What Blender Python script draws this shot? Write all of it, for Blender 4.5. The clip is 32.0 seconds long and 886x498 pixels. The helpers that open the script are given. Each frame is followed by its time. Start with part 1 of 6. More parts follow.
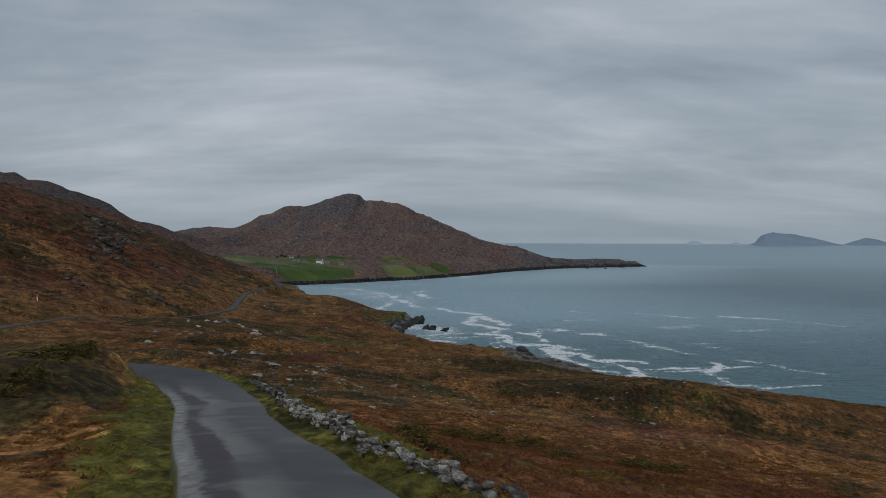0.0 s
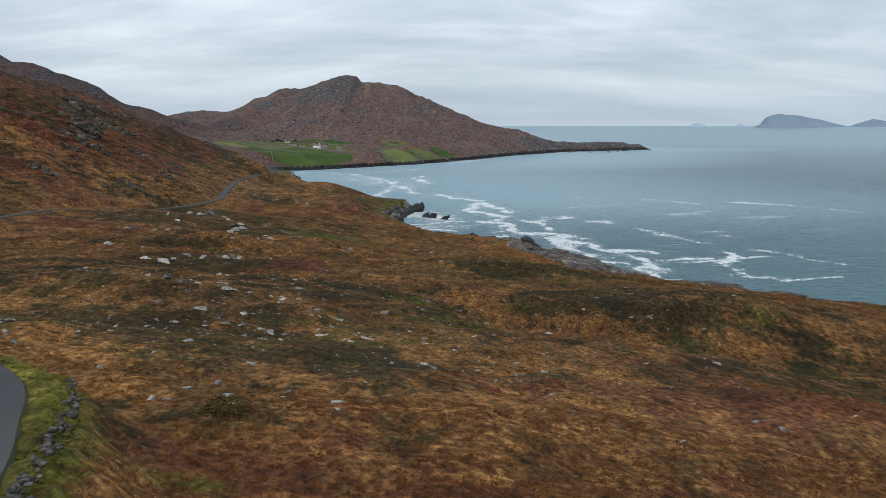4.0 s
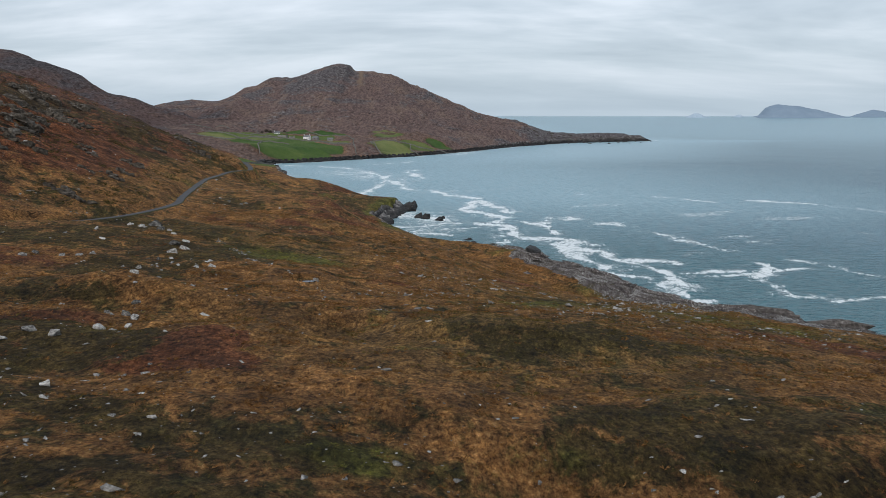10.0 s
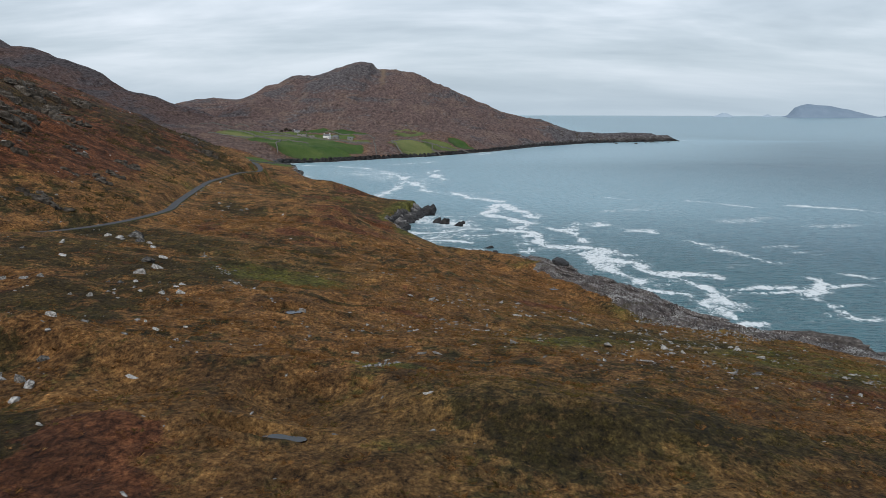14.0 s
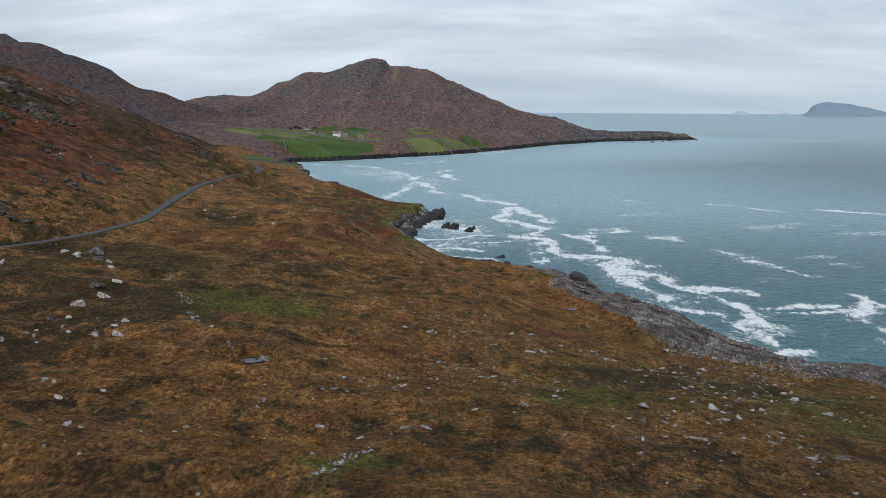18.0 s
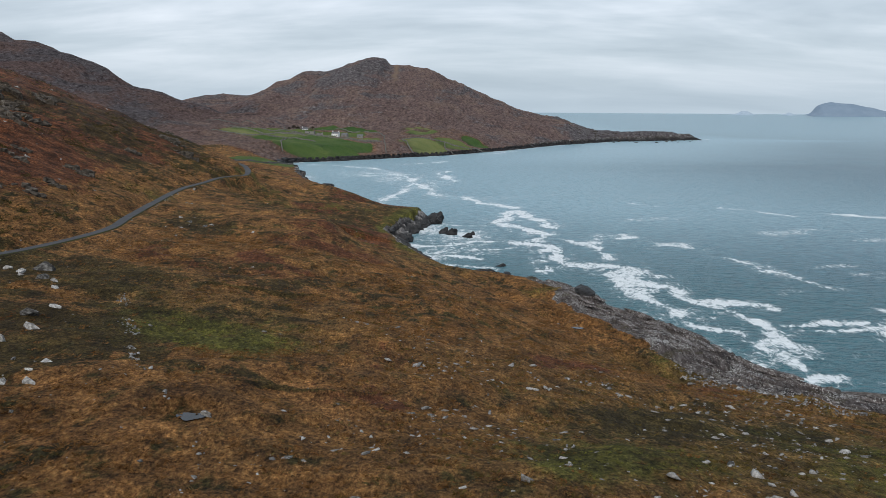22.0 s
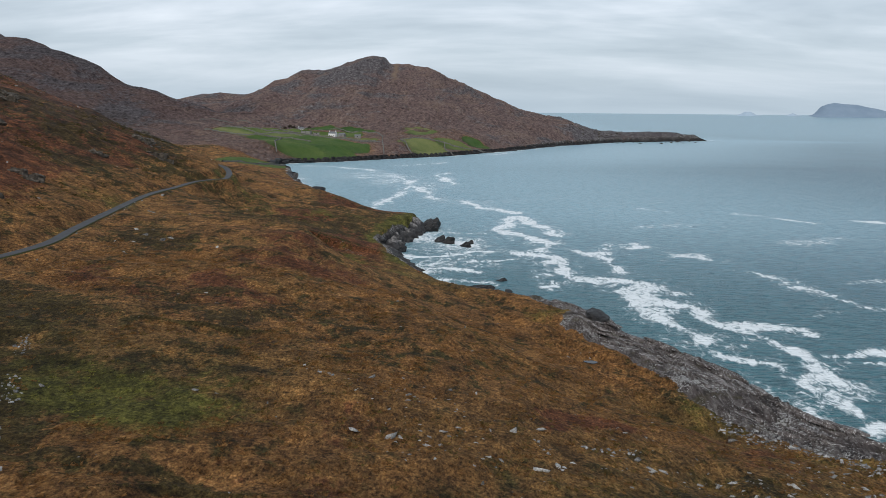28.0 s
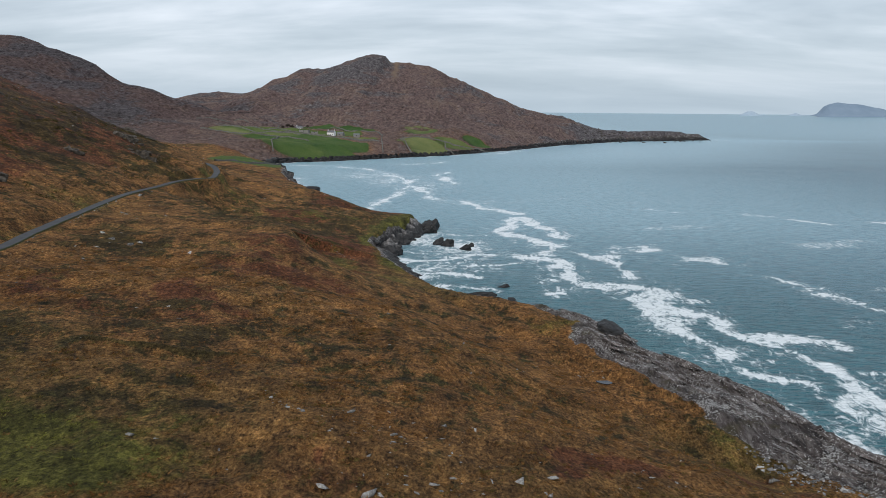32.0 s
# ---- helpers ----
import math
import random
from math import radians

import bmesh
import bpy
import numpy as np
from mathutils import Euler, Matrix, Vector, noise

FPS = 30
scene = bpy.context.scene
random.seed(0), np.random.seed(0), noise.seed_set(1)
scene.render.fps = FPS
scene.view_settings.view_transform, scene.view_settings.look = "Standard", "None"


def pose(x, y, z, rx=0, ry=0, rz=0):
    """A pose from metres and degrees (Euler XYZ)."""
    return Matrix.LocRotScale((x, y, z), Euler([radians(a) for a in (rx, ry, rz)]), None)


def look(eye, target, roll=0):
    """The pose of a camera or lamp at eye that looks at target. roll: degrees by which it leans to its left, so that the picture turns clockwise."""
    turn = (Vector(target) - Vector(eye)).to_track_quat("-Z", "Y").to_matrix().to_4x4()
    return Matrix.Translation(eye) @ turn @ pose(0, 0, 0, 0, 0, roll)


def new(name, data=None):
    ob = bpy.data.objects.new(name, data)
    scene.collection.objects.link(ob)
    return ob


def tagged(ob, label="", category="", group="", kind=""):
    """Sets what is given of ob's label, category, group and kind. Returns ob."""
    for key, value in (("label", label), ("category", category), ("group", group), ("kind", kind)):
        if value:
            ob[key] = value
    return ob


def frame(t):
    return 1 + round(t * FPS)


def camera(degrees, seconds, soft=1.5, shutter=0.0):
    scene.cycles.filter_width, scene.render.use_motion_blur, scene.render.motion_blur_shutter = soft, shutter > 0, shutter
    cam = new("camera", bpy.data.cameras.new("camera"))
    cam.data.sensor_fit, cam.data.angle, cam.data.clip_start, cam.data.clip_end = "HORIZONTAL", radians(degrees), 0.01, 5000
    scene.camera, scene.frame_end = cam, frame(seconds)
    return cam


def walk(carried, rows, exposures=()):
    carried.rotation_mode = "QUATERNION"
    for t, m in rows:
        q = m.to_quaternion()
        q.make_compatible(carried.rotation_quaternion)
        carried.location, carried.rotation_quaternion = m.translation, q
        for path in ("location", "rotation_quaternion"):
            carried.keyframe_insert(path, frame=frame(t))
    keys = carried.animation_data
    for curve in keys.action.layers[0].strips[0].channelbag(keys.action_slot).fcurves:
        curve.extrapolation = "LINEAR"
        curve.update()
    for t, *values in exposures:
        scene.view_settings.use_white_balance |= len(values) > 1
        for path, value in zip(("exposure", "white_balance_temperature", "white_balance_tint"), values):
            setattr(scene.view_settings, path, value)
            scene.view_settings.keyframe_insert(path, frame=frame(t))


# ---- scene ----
cam = camera(56.80, 32.0, soft=0.5)

# seconds, place of the drone, heading, tilt and roll of its camera in degrees
PATH = [
    (0, -0.00, -0.00, 53.84, -0.000, -0.636, -0.140),
    (0.5, -0.02, 1.46, 53.81, 0.076, -0.908, -0.114),
    (1, -0.01, 2.97, 53.79, 0.094, -5.154, -0.097),
    (1.5, -0.05, 5.12, 53.86, 0.056, -8.660, -0.092),
    (2, -0.09, 7.62, 53.92, 0.059, -8.706, -0.063),
    (2.5, -0.13, 10.49, 53.95, 0.056, -8.691, -0.011),
    (3, -0.13, 13.51, 54.01, 0.052, -8.694, 0.031),
    (3.5, -0.20, 16.77, 54.02, 0.029, -8.701, 0.078),
    (5.5, -0.34, 30.10, 54.18, -0.073, -8.923, 0.096),
    (6, -0.30, 33.55, 54.27, -0.099, -8.930, 0.097),
    (6.5, -0.22, 37.21, 54.30, -0.084, -8.942, 0.103),
    (7, -0.18, 40.84, 54.37, -0.117, -9.390, 0.094),
    (7.5, -0.07, 44.40, 54.48, -0.140, -9.432, 0.122),
    (8, 0.05, 48.07, 54.58, -0.180, -9.443, 0.138),
    (8.5, 0.21, 51.87, 54.63, -0.201, -9.436, 0.098),
    (9, 0.37, 55.47, 54.76, -0.235, -9.437, 0.040),
    (9.5, 0.43, 59.31, 54.82, -0.267, -9.417, 0.042),
    (10, 0.59, 62.86, 54.92, -0.288, -9.443, -0.000),
    (10.5, 0.80, 66.25, 54.99, -0.327, -9.439, -0.028),
    (11, 0.87, 69.53, 55.13, -0.352, -9.452, -0.045),
    (11.5, 1.02, 72.60, 55.06, -0.362, -9.462, -0.063),
    (12, 1.23, 75.50, 55.01, -0.366, -9.482, -0.061),
    (12.5, 1.32, 78.57, 54.94, 0.801, -9.482, -0.101),
    (13, 1.66, 81.78, 54.82, 1.362, -9.503, -0.107),
    (13.5, 1.95, 84.98, 54.76, 1.364, -9.507, -0.125),
    (14, 2.18, 88.26, 54.70, 1.333, -9.514, -0.149),
    (14.5, 2.41, 91.62, 54.71, 1.328, -9.511, -0.167),
    (16.5, 3.34, 104.16, 55.11, 1.930, -9.660, -0.193),
    (17, 3.55, 107.00, 55.19, 2.264, -9.674, -0.226),
    (17.5, 3.65, 109.63, 55.17, 2.293, -9.686, -0.245),
    (18, 3.77, 112.19, 55.25, 2.292, -9.709, -0.262),
    (18.5, 3.92, 114.58, 55.22, 2.328, -9.733, -0.260),
    (19, 4.06, 116.85, 55.25, 2.363, -9.764, -0.283),
    (19.5, 4.19, 119.20, 55.22, 2.362, -9.761, -0.290),
    (20, 4.35, 121.57, 55.18, 2.396, -9.758, -0.300),
    (20.5, 4.50, 123.91, 55.16, 2.415, -9.753, -0.315),
    (21, 4.59, 126.30, 55.08, 2.401, -9.737, -0.339),
    (21.5, 4.75, 128.63, 55.08, 2.405, -9.735, -0.353),
    (22, 4.86, 130.95, 55.14, 2.417, -9.736, -0.359),
    (22.5, 4.98, 133.13, 55.02, 2.420, -9.722, -0.374),
    (23, 5.09, 135.44, 55.00, 2.415, -9.728, -0.404),
    (23.5, 5.21, 137.67, 54.95, 2.422, -9.713, -0.412),
    (24, 5.35, 139.92, 54.92, 2.433, -9.721, -0.416),
    (24.5, 5.44, 142.20, 54.84, 2.438, -9.703, -0.436),
    (25, 5.48, 144.59, 54.81, 2.424, -9.726, -0.451),
    (25.5, 5.60, 147.00, 54.73, 2.470, -9.743, -0.470),
    (27.5, 5.65, 156.58, 54.73, 2.485, -9.726, -0.488),
    (28, 5.77, 158.88, 54.52, 2.504, -9.735, -0.501),
    (28.5, 5.73, 161.05, 54.32, 2.490, -9.731, -0.511),
    (29, 5.78, 163.26, 54.09, 2.511, -9.740, -0.515),
    (29.5, 5.81, 165.51, 53.81, 2.518, -9.739, -0.510),
    (30, 5.90, 167.78, 53.59, 2.566, -9.734, -0.489),
    (30.5, 5.91, 170.01, 53.31, 2.530, -9.721, -0.498),
    (31, 5.92, 172.16, 53.06, 2.528, -9.719, -0.501),
    (31.5, 5.90, 174.35, 52.86, 2.534, -9.713, -0.495),
    (32, 5.97, 176.59, 52.67, 2.592, -9.731, -0.485),
]
EXPOSURES = [(0, -0.85), (0.5, -0.82), (1.0, -0.72), (1.5, -0.45), (2.0, -0.18), (2.5, -0.08), (3.5, -0.03), (6.0, 0.0), (32.0, 0.0)]
walk(cam, [(t, pose(x, y, z, 90 + tilt, 0, head) @ pose(0, 0, 0, 0, 0, -roll)) for t, x, y, z, head, tilt, roll in PATH], EXPOSURES)

# ---- light: overcast sky with a soft sun behind the cloud ----
def nodes_of(tree):
    tree.nodes.clear()

    def add(kind, **kw):
        n = tree.nodes.new(kind)
        for k, v in kw.items():
            if k == "operation":
                n.operation = v
            elif k == "data_type":
                n.data_type = v
            elif k == "blend_type":
                n.blend_type = v
            elif k == "attribute_name":
                n.attribute_name = v
            elif k == "sky_type":
                n.sky_type = v
            elif k == "sun_disc":
                n.sun_disc = v
            elif k == "sun_elevation":
                n.sun_elevation = v
            elif k == "sun_rotation":
                n.sun_rotation = v
            elif k == "air_density":
                n.air_density = v
            elif k == "dust_density":
                n.dust_density = v
            else:
                n.inputs[k.replace("_", " ")].default_value = v
        return n
    return add, tree.links.new


def make_world():
    world = bpy.data.worlds.new("overcast_sky")
    world.use_nodes = True
    add, link = nodes_of(world.node_tree)
    sky = add("ShaderNodeTexSky", sky_type="NISHITA", sun_disc=False, sun_elevation=radians(42), sun_rotation=radians(200), air_density=1.0, dust_density=3.0)
    co = add("ShaderNodeTexCoord")
    sep = add("ShaderNodeSeparateXYZ")
    link(co.outputs["Generated"], sep.inputs[0])
    lift = add("ShaderNodeMath", operation="ADD")
    link(sep.outputs["Z"], lift.inputs[0])
    lift.inputs[1].default_value = 0.20
    low = add("ShaderNodeMath", operation="MAXIMUM")
    link(lift.outputs[0], low.inputs[0])
    low.inputs[1].default_value = 0.05
    flat = []
    for axis in "XY":
        d = add("ShaderNodeMath", operation="DIVIDE")
        link(sep.outputs[axis], d.inputs[0])
        link(low.outputs[0], d.inputs[1])
        flat.append(d)
    plane = add("ShaderNodeCombineXYZ")
    link(flat[0].outputs[0], plane.inputs["X"])
    link(flat[1].outputs[0], plane.inputs["Y"])
    big = add("ShaderNodeTexNoise", Scale=0.9, Detail=5.0, Roughness=0.55, Distortion=0.3)
    small = add("ShaderNodeTexNoise", Scale=2.6, Detail=6.0, Roughness=0.6, Distortion=0.6)
    turn = add("ShaderNodeMapping")
    turn.inputs["Rotation"].default_value = (0, 0, radians(18))
    turn.inputs["Scale"].default_value = (0.55, 1.1, 1.0)
    link(plane.outputs[0], turn.inputs["Vector"])
    link(turn.outputs[0], big.inputs["Vector"])
    link(turn.outputs[0], small.inputs["Vector"])
    both = add("ShaderNodeMix", data_type="FLOAT")
    both.inputs[0].default_value = 0.2
    link(big.outputs[0], both.inputs[2])
    link(small.outputs[0], both.inputs[3])
    ramp = add("ShaderNodeValToRGB")
    e = ramp.color_ramp.elements
    e[0].position, e[0].color = 0.36, (0.46, 0.555, 0.655, 1)
    e[1].position, e[1].color = 0.62, (0.97, 1.05, 1.16, 1)
    mid = e.new(0.5)
    mid.color = (0.69, 0.79, 0.895, 1)
    link(both.outputs[0], ramp.inputs[0])
    # the cloud thins into a pale band towards the horizon
    band = add("ShaderNodeMapRange")
    band.inputs["From Min"].default_value, band.inputs["From Max"].default_value = 0.0, 0.10
    band.inputs["To Min"].default_value, band.inputs["To Max"].default_value = 0.75, 0.0
    link(sep.outputs["Z"], band.inputs["Value"])
    pale = add("ShaderNodeMix", data_type="RGBA")
    pale.inputs[7].default_value = (0.61, 0.745, 0.865, 1)
    link(band.outputs[0], pale.inputs[0])
    link(ramp.outputs[0], pale.inputs[6])
    cloud = add("ShaderNodeBackground", Strength=SKY_CLOUD)
    link(pale.outputs[2], cloud.inputs["Color"])
    clear = add("ShaderNodeBackground", Strength=0.02)
    link(sky.outputs[0], clear.inputs["Color"])
    total = add("ShaderNodeAddShader")
    link(cloud.outputs[0], total.inputs[0])
    link(clear.outputs[0], total.inputs[1])
    out = add("ShaderNodeOutputWorld")
    link(total.outputs[0], out.inputs[0])
    scene.world = world


SKY_CLOUD = 0.78
make_world()
sun = new("sun", bpy.data.lights.new("sun", "SUN"))
sun.data.energy, sun.data.angle, sun.data.color = 1.6, radians(16), (1.0, 0.95, 0.88)
sun.matrix_world = look((0, 0, 200), (25, 70, 130))


# ---- landform ----
def prof(knots, v, soft=0.0):
    """A rounded line through (place, value) knots."""
    k = np.array(knots, float)
    if not soft:
        return np.interp(v, k[:, 0], k[:, 1])
    return sum(np.interp(v + o * soft, k[:, 0], k[:, 1]) for o in (-1, -0.5, 0, 0.5, 1)) / 5


def smooth(a, b, v):
    t = np.clip((v - a) / (b - a), 0, 1)
    return t * t * (3 - 2 * t)


def hash2(ix, iy, seed):
    h = (ix.astype(np.int64) * 374761393 + iy.astype(np.int64) * 668265263 + seed * 974634777) & 0xFFFFFFFF
    h = ((h ^ (h >> 13)) * 1274126177) & 0xFFFFFFFF
    return ((h ^ (h >> 16)) & 0xFFFF) / 65535.0


def vnoise(x, y, seed=0):
    ix, iy = np.floor(x), np.floor(y)
    fx, fy = x - ix, y - iy
    fx, fy = fx * fx * (3 - 2 * fx), fy * fy * (3 - 2 * fy)
    a, b = hash2(ix, iy, seed), hash2(ix + 1, iy, seed)
    c, d = hash2(ix, iy + 1, seed), hash2(ix + 1, iy + 1, seed)
    return (a + (b - a) * fx) * (1 - fy) + (c + (d - c) * fx) * fy - 0.5


def fbm(x, y, size, octaves=4, seed=0, gain=0.5):
    x, y = np.asarray(x, float) / size, np.asarray(y, float) / size
    total, amp = 0, 1.0
    for o in range(octaves):
        c, s = math.cos(0.7 * o + 0.3), math.sin(0.7 * o + 0.3)
        total = total + amp * vnoise(c * x - s * y + 17.3 * o, s * x + c * y + 9.1 * o, seed + o)
        x, y, amp = x * 2.03, y * 2.03, amp * gain
    return total


def ridged(x, y, size, octaves=4, seed=0):
    x, y = np.asarray(x, float) / size, np.asarray(y, float) / size
    total, amp = 0, 1.0
    for o in range(octaves):
        c, s = math.cos(0.9 * o), math.sin(0.9 * o)
        total = total + amp * (0.25 - np.abs(vnoise(c * x - s * y, s * x + c * y, seed + o)))
        x, y, amp = x * 2.1, y * 2.1, amp * 0.5
    return total


# the waterline, as the x at which the land ends for each y
COAST = [(-160, 320), (0, 235), (120, 178), (180, 140), (220, 116), (245, 103), (255, 97), (269, 86), (278, 74), (286, 67), (294, 63), (310, 59), (319, 53.5), (343, 39), (358, 36),
         (366, 33), (372, 29), (376, 24.5), (385, 16), (389, 9), (394, 1), (408, -8), (427, -17), (445, -24), (458, -29), (470, -29), (490, -25.5), (510, -22.5), (523, -20), (538, -20), (547, -34), (556, -52), (568, -58), (620, -82),
         (674, -108), (730, -126), (765, -132), (800, -142), (850, -160), (900, -188), (958, -183), (996, -136), (1054, -85), (1120, -27), (1237, 41), (1425, 132), (1584, 243), (1690, 420), (1712, 426), (1740, 300), (1800, 240), (2400, 150)]
# heights along the land: cliff rim, gully behind it, then lines ever further up the slope
RIM = [(-60, 24), (100, 17), (180, 10), (235, 6), (262, 4.2), (285, 4.4), (310, 5.2), (330, 5.6), (345, 5.8), (365, 4.6), (395, 3.6), (440, 6), (480, 7.4), (520, 7.6), (534, 7), (548, 6), (560, 8), (600, 8), (700, 8.5), (786, 9), (850, 5),
       (900, 4), (1240, 4), (1425, 5), (1600, 5), (1690, 2.5), (1712, 2), (1900, 8)]
GULLY = [(-60, 34), (100, 23), (180, 14.5), (235, 8.5), (262, 4.4), (285, 4.0), (320, 3.6), (353, 4.2), (385, 5.5), (410, 7), (440, 8), (480, 10), (540, 10), (600, 12), (700, 13), (786, 11), (900, 6), (1240, 6), (1600, 8), (1720, 3)]
EAST = [(-60, 50), (0, 45), (60, 36), (96, 30.8), (115, 32.5), (130, 31.5), (172, 25.5), (212, 18.5), (250, 11.8), (285, 6.4), (320, 5.5), (350, 7), (400, 10), (440, 11), (480, 12), (600, 14), (700, 14), (786, 12), (900, 7), (1100, 10), (1240, 12), (1600, 12), (1720, 3)]
MID = [(-60, 55), (0, 51.4), (17, 49.0), (28, 46.8), (45, 43.8), (60, 41.5), (80, 39), (110, 34.8), (160, 30.2), (190, 25), (220, 19.8), (247, 17.4), (290, 15.8), (320, 14), (360, 13), (400, 13), (440, 14), (480, 15), (600, 16), (700, 15), (786, 13), (900, 8), (1100, 15), (1240, 18), (1600, 16), (1720, 3)]
WEST = [(-60, 62), (0, 54), (30, 49), (60, 45), (90, 42), (120, 37), (155, 32.8), (200, 27.5), (250, 23.5), (300, 21.5), (340, 21.5), (400, 23), (450, 24), (500, 22), (560, 21), (640, 20), (700, 17), (800, 15), (900, 10), (1040, 9), (1140, 16), (1240, 23), (1600, 22), (1720, 3)]
LANE = [(-60, 62), (30, 50), (62, 44.9), (82, 41.8), (113, 38.8), (156, 36.0), (196, 34.1), (236, 32.3), (262, 28.9), (287, 27.6), (316, 27.0), (339, 26.9), (371, 27.0), (410, 27.0), (438, 26.8), (459, 26.5), (475, 26.7), (490, 27.4), (520, 28.3), (545, 28.2), (580, 26.5), (620, 24.5), (680, 20.5), (800, 17), (1000, 10), (1100, 13), (1200, 18.2), (1290, 26), (1700, 30)]
LANE_X = [(-60, -52), (62, -55.8), (82, -67.2), (113, -79.5), (156, -89.4), (196, -95.8), (236, -95.8), (262, -87.8), (287, -83.1), (316, -81.7), (339, -85.9), (371, -91.8), (410, -98.0), (438, -99.6), (459, -100.4), (475, -98.1), (490, -97.3), (520, -106.8), (545, -124.2), (570, -136), (612, -148), (650, -160), (700, -175), (786, -215), (900, -250), (1000, -240), (1240, -200), (1700, -100)]
HILLSIDE = [(-60, 0.6), (200, 0.8), (300, 1.0), (450, 1.0), (600, 0.8), (800, 0.5), (1000, 0.3), (1400, 0.12), (1700, 0)]
# skylines: the ridge to the west, and the hill beyond the bay with its long nose
WEST_RIDGE = [(-1300, 230), (-900, 196), (-675, 151), (-640, 142), (-606, 129), (-569, 122), (-546, 109), (-530, 95), (-504, 85), (-463, 71), (-443, 65), (-390, 50), (-300, 34), (-200, 22), (-100, 5), (0, -10)]
BAY_HILL = [(-900, 20), (-640, 55), (-585, 70), (-553, 78), (-521, 82), (-489, 79), (-468, 77.5), (-447, 80), (-429, 89), (-400, 107), (-354, 122), (-326, 129), (-304, 128), (-264, 139), (-238, 148.5), (-222, 152), (-200, 152.5), (-184, 150.5), (-175, 138.5), (-168, 138),
            (-162, 140), (-130, 139), (-96, 133), (-73, 125), (-56, 111), (-21, 100), (4, 89.5), (37, 76), (72, 62), (95, 54), (127, 46), (168, 35), (204, 24), (250, 10), (300, 2), (700, -20)]
NOSE = [(-100, 3), (60, 12), (140, 18), (183, 17), (214, 13), (263, 8.5), (311, 6.5), (384, 5), (420, 2.5), (440, -2), (700, -9)]


# knolls and hollows on the slope: middle, half widths, height
KNOLLS = [(-43, 163, 22, 12, 2.8), (-25, 84, 12, 9, 1.6), (-29, 121, 9, 9, -1.4), (31, 112, 22, 10, 1.7), (24, 96, 9, 6, -1.0), (8, 155, 9, 8, 1.8), (-38, 158, 5, 6, -1.2), (-10, 184, 14, 9, -1.8),
          (26, 292, 14, 10, -1.2), (46, 282, 8, 8, -1.4), (-2, 320, 12, 10, -1.2), (32, 343, 7, 8, 1.5), (-15.6, 27, 4.0, 8, 1.1), (-17.5, 35, 4.0, 4.2, 1.5), (-23, 37, 5, 5, 1.5), (-30, 39, 6, 5, 1.4), (-24, 60, 12, 8, 1.0), (20, 60, 14, 8, 1.0), (-60, 330, 14, 12, -0.6),
          (8, 104, 9, 9, -3.4), (-11, 155, 8, 9, -2.8), (-30, 212, 14, 12, 1.9), (11, 226, 10, 12, -1.5), (31, 252, 8, 8, -1.4), (17, 150, 8, 8, 1.2), (-37.5, 156, 7, 8, -1.5), (-13, 258, 8, 8, 1.0), (-47, 534, 14, 15, -5.0), (-13.4, 31, 2.0, 4.5, 0.9), (-15.2, 37, 1.7, 3.5, 0.9), (-39, 166, 5, 5, 1.5), (-26, 156.5, 5, 8, -2.8), (-32, 147, 5, 5, -1.3)]


def smax(a, b, k):
    h = np.clip(0.5 + 0.5 * (a - b) / k, 0, 1)
    return b + (a - b) * h + k * h * (1 - h)


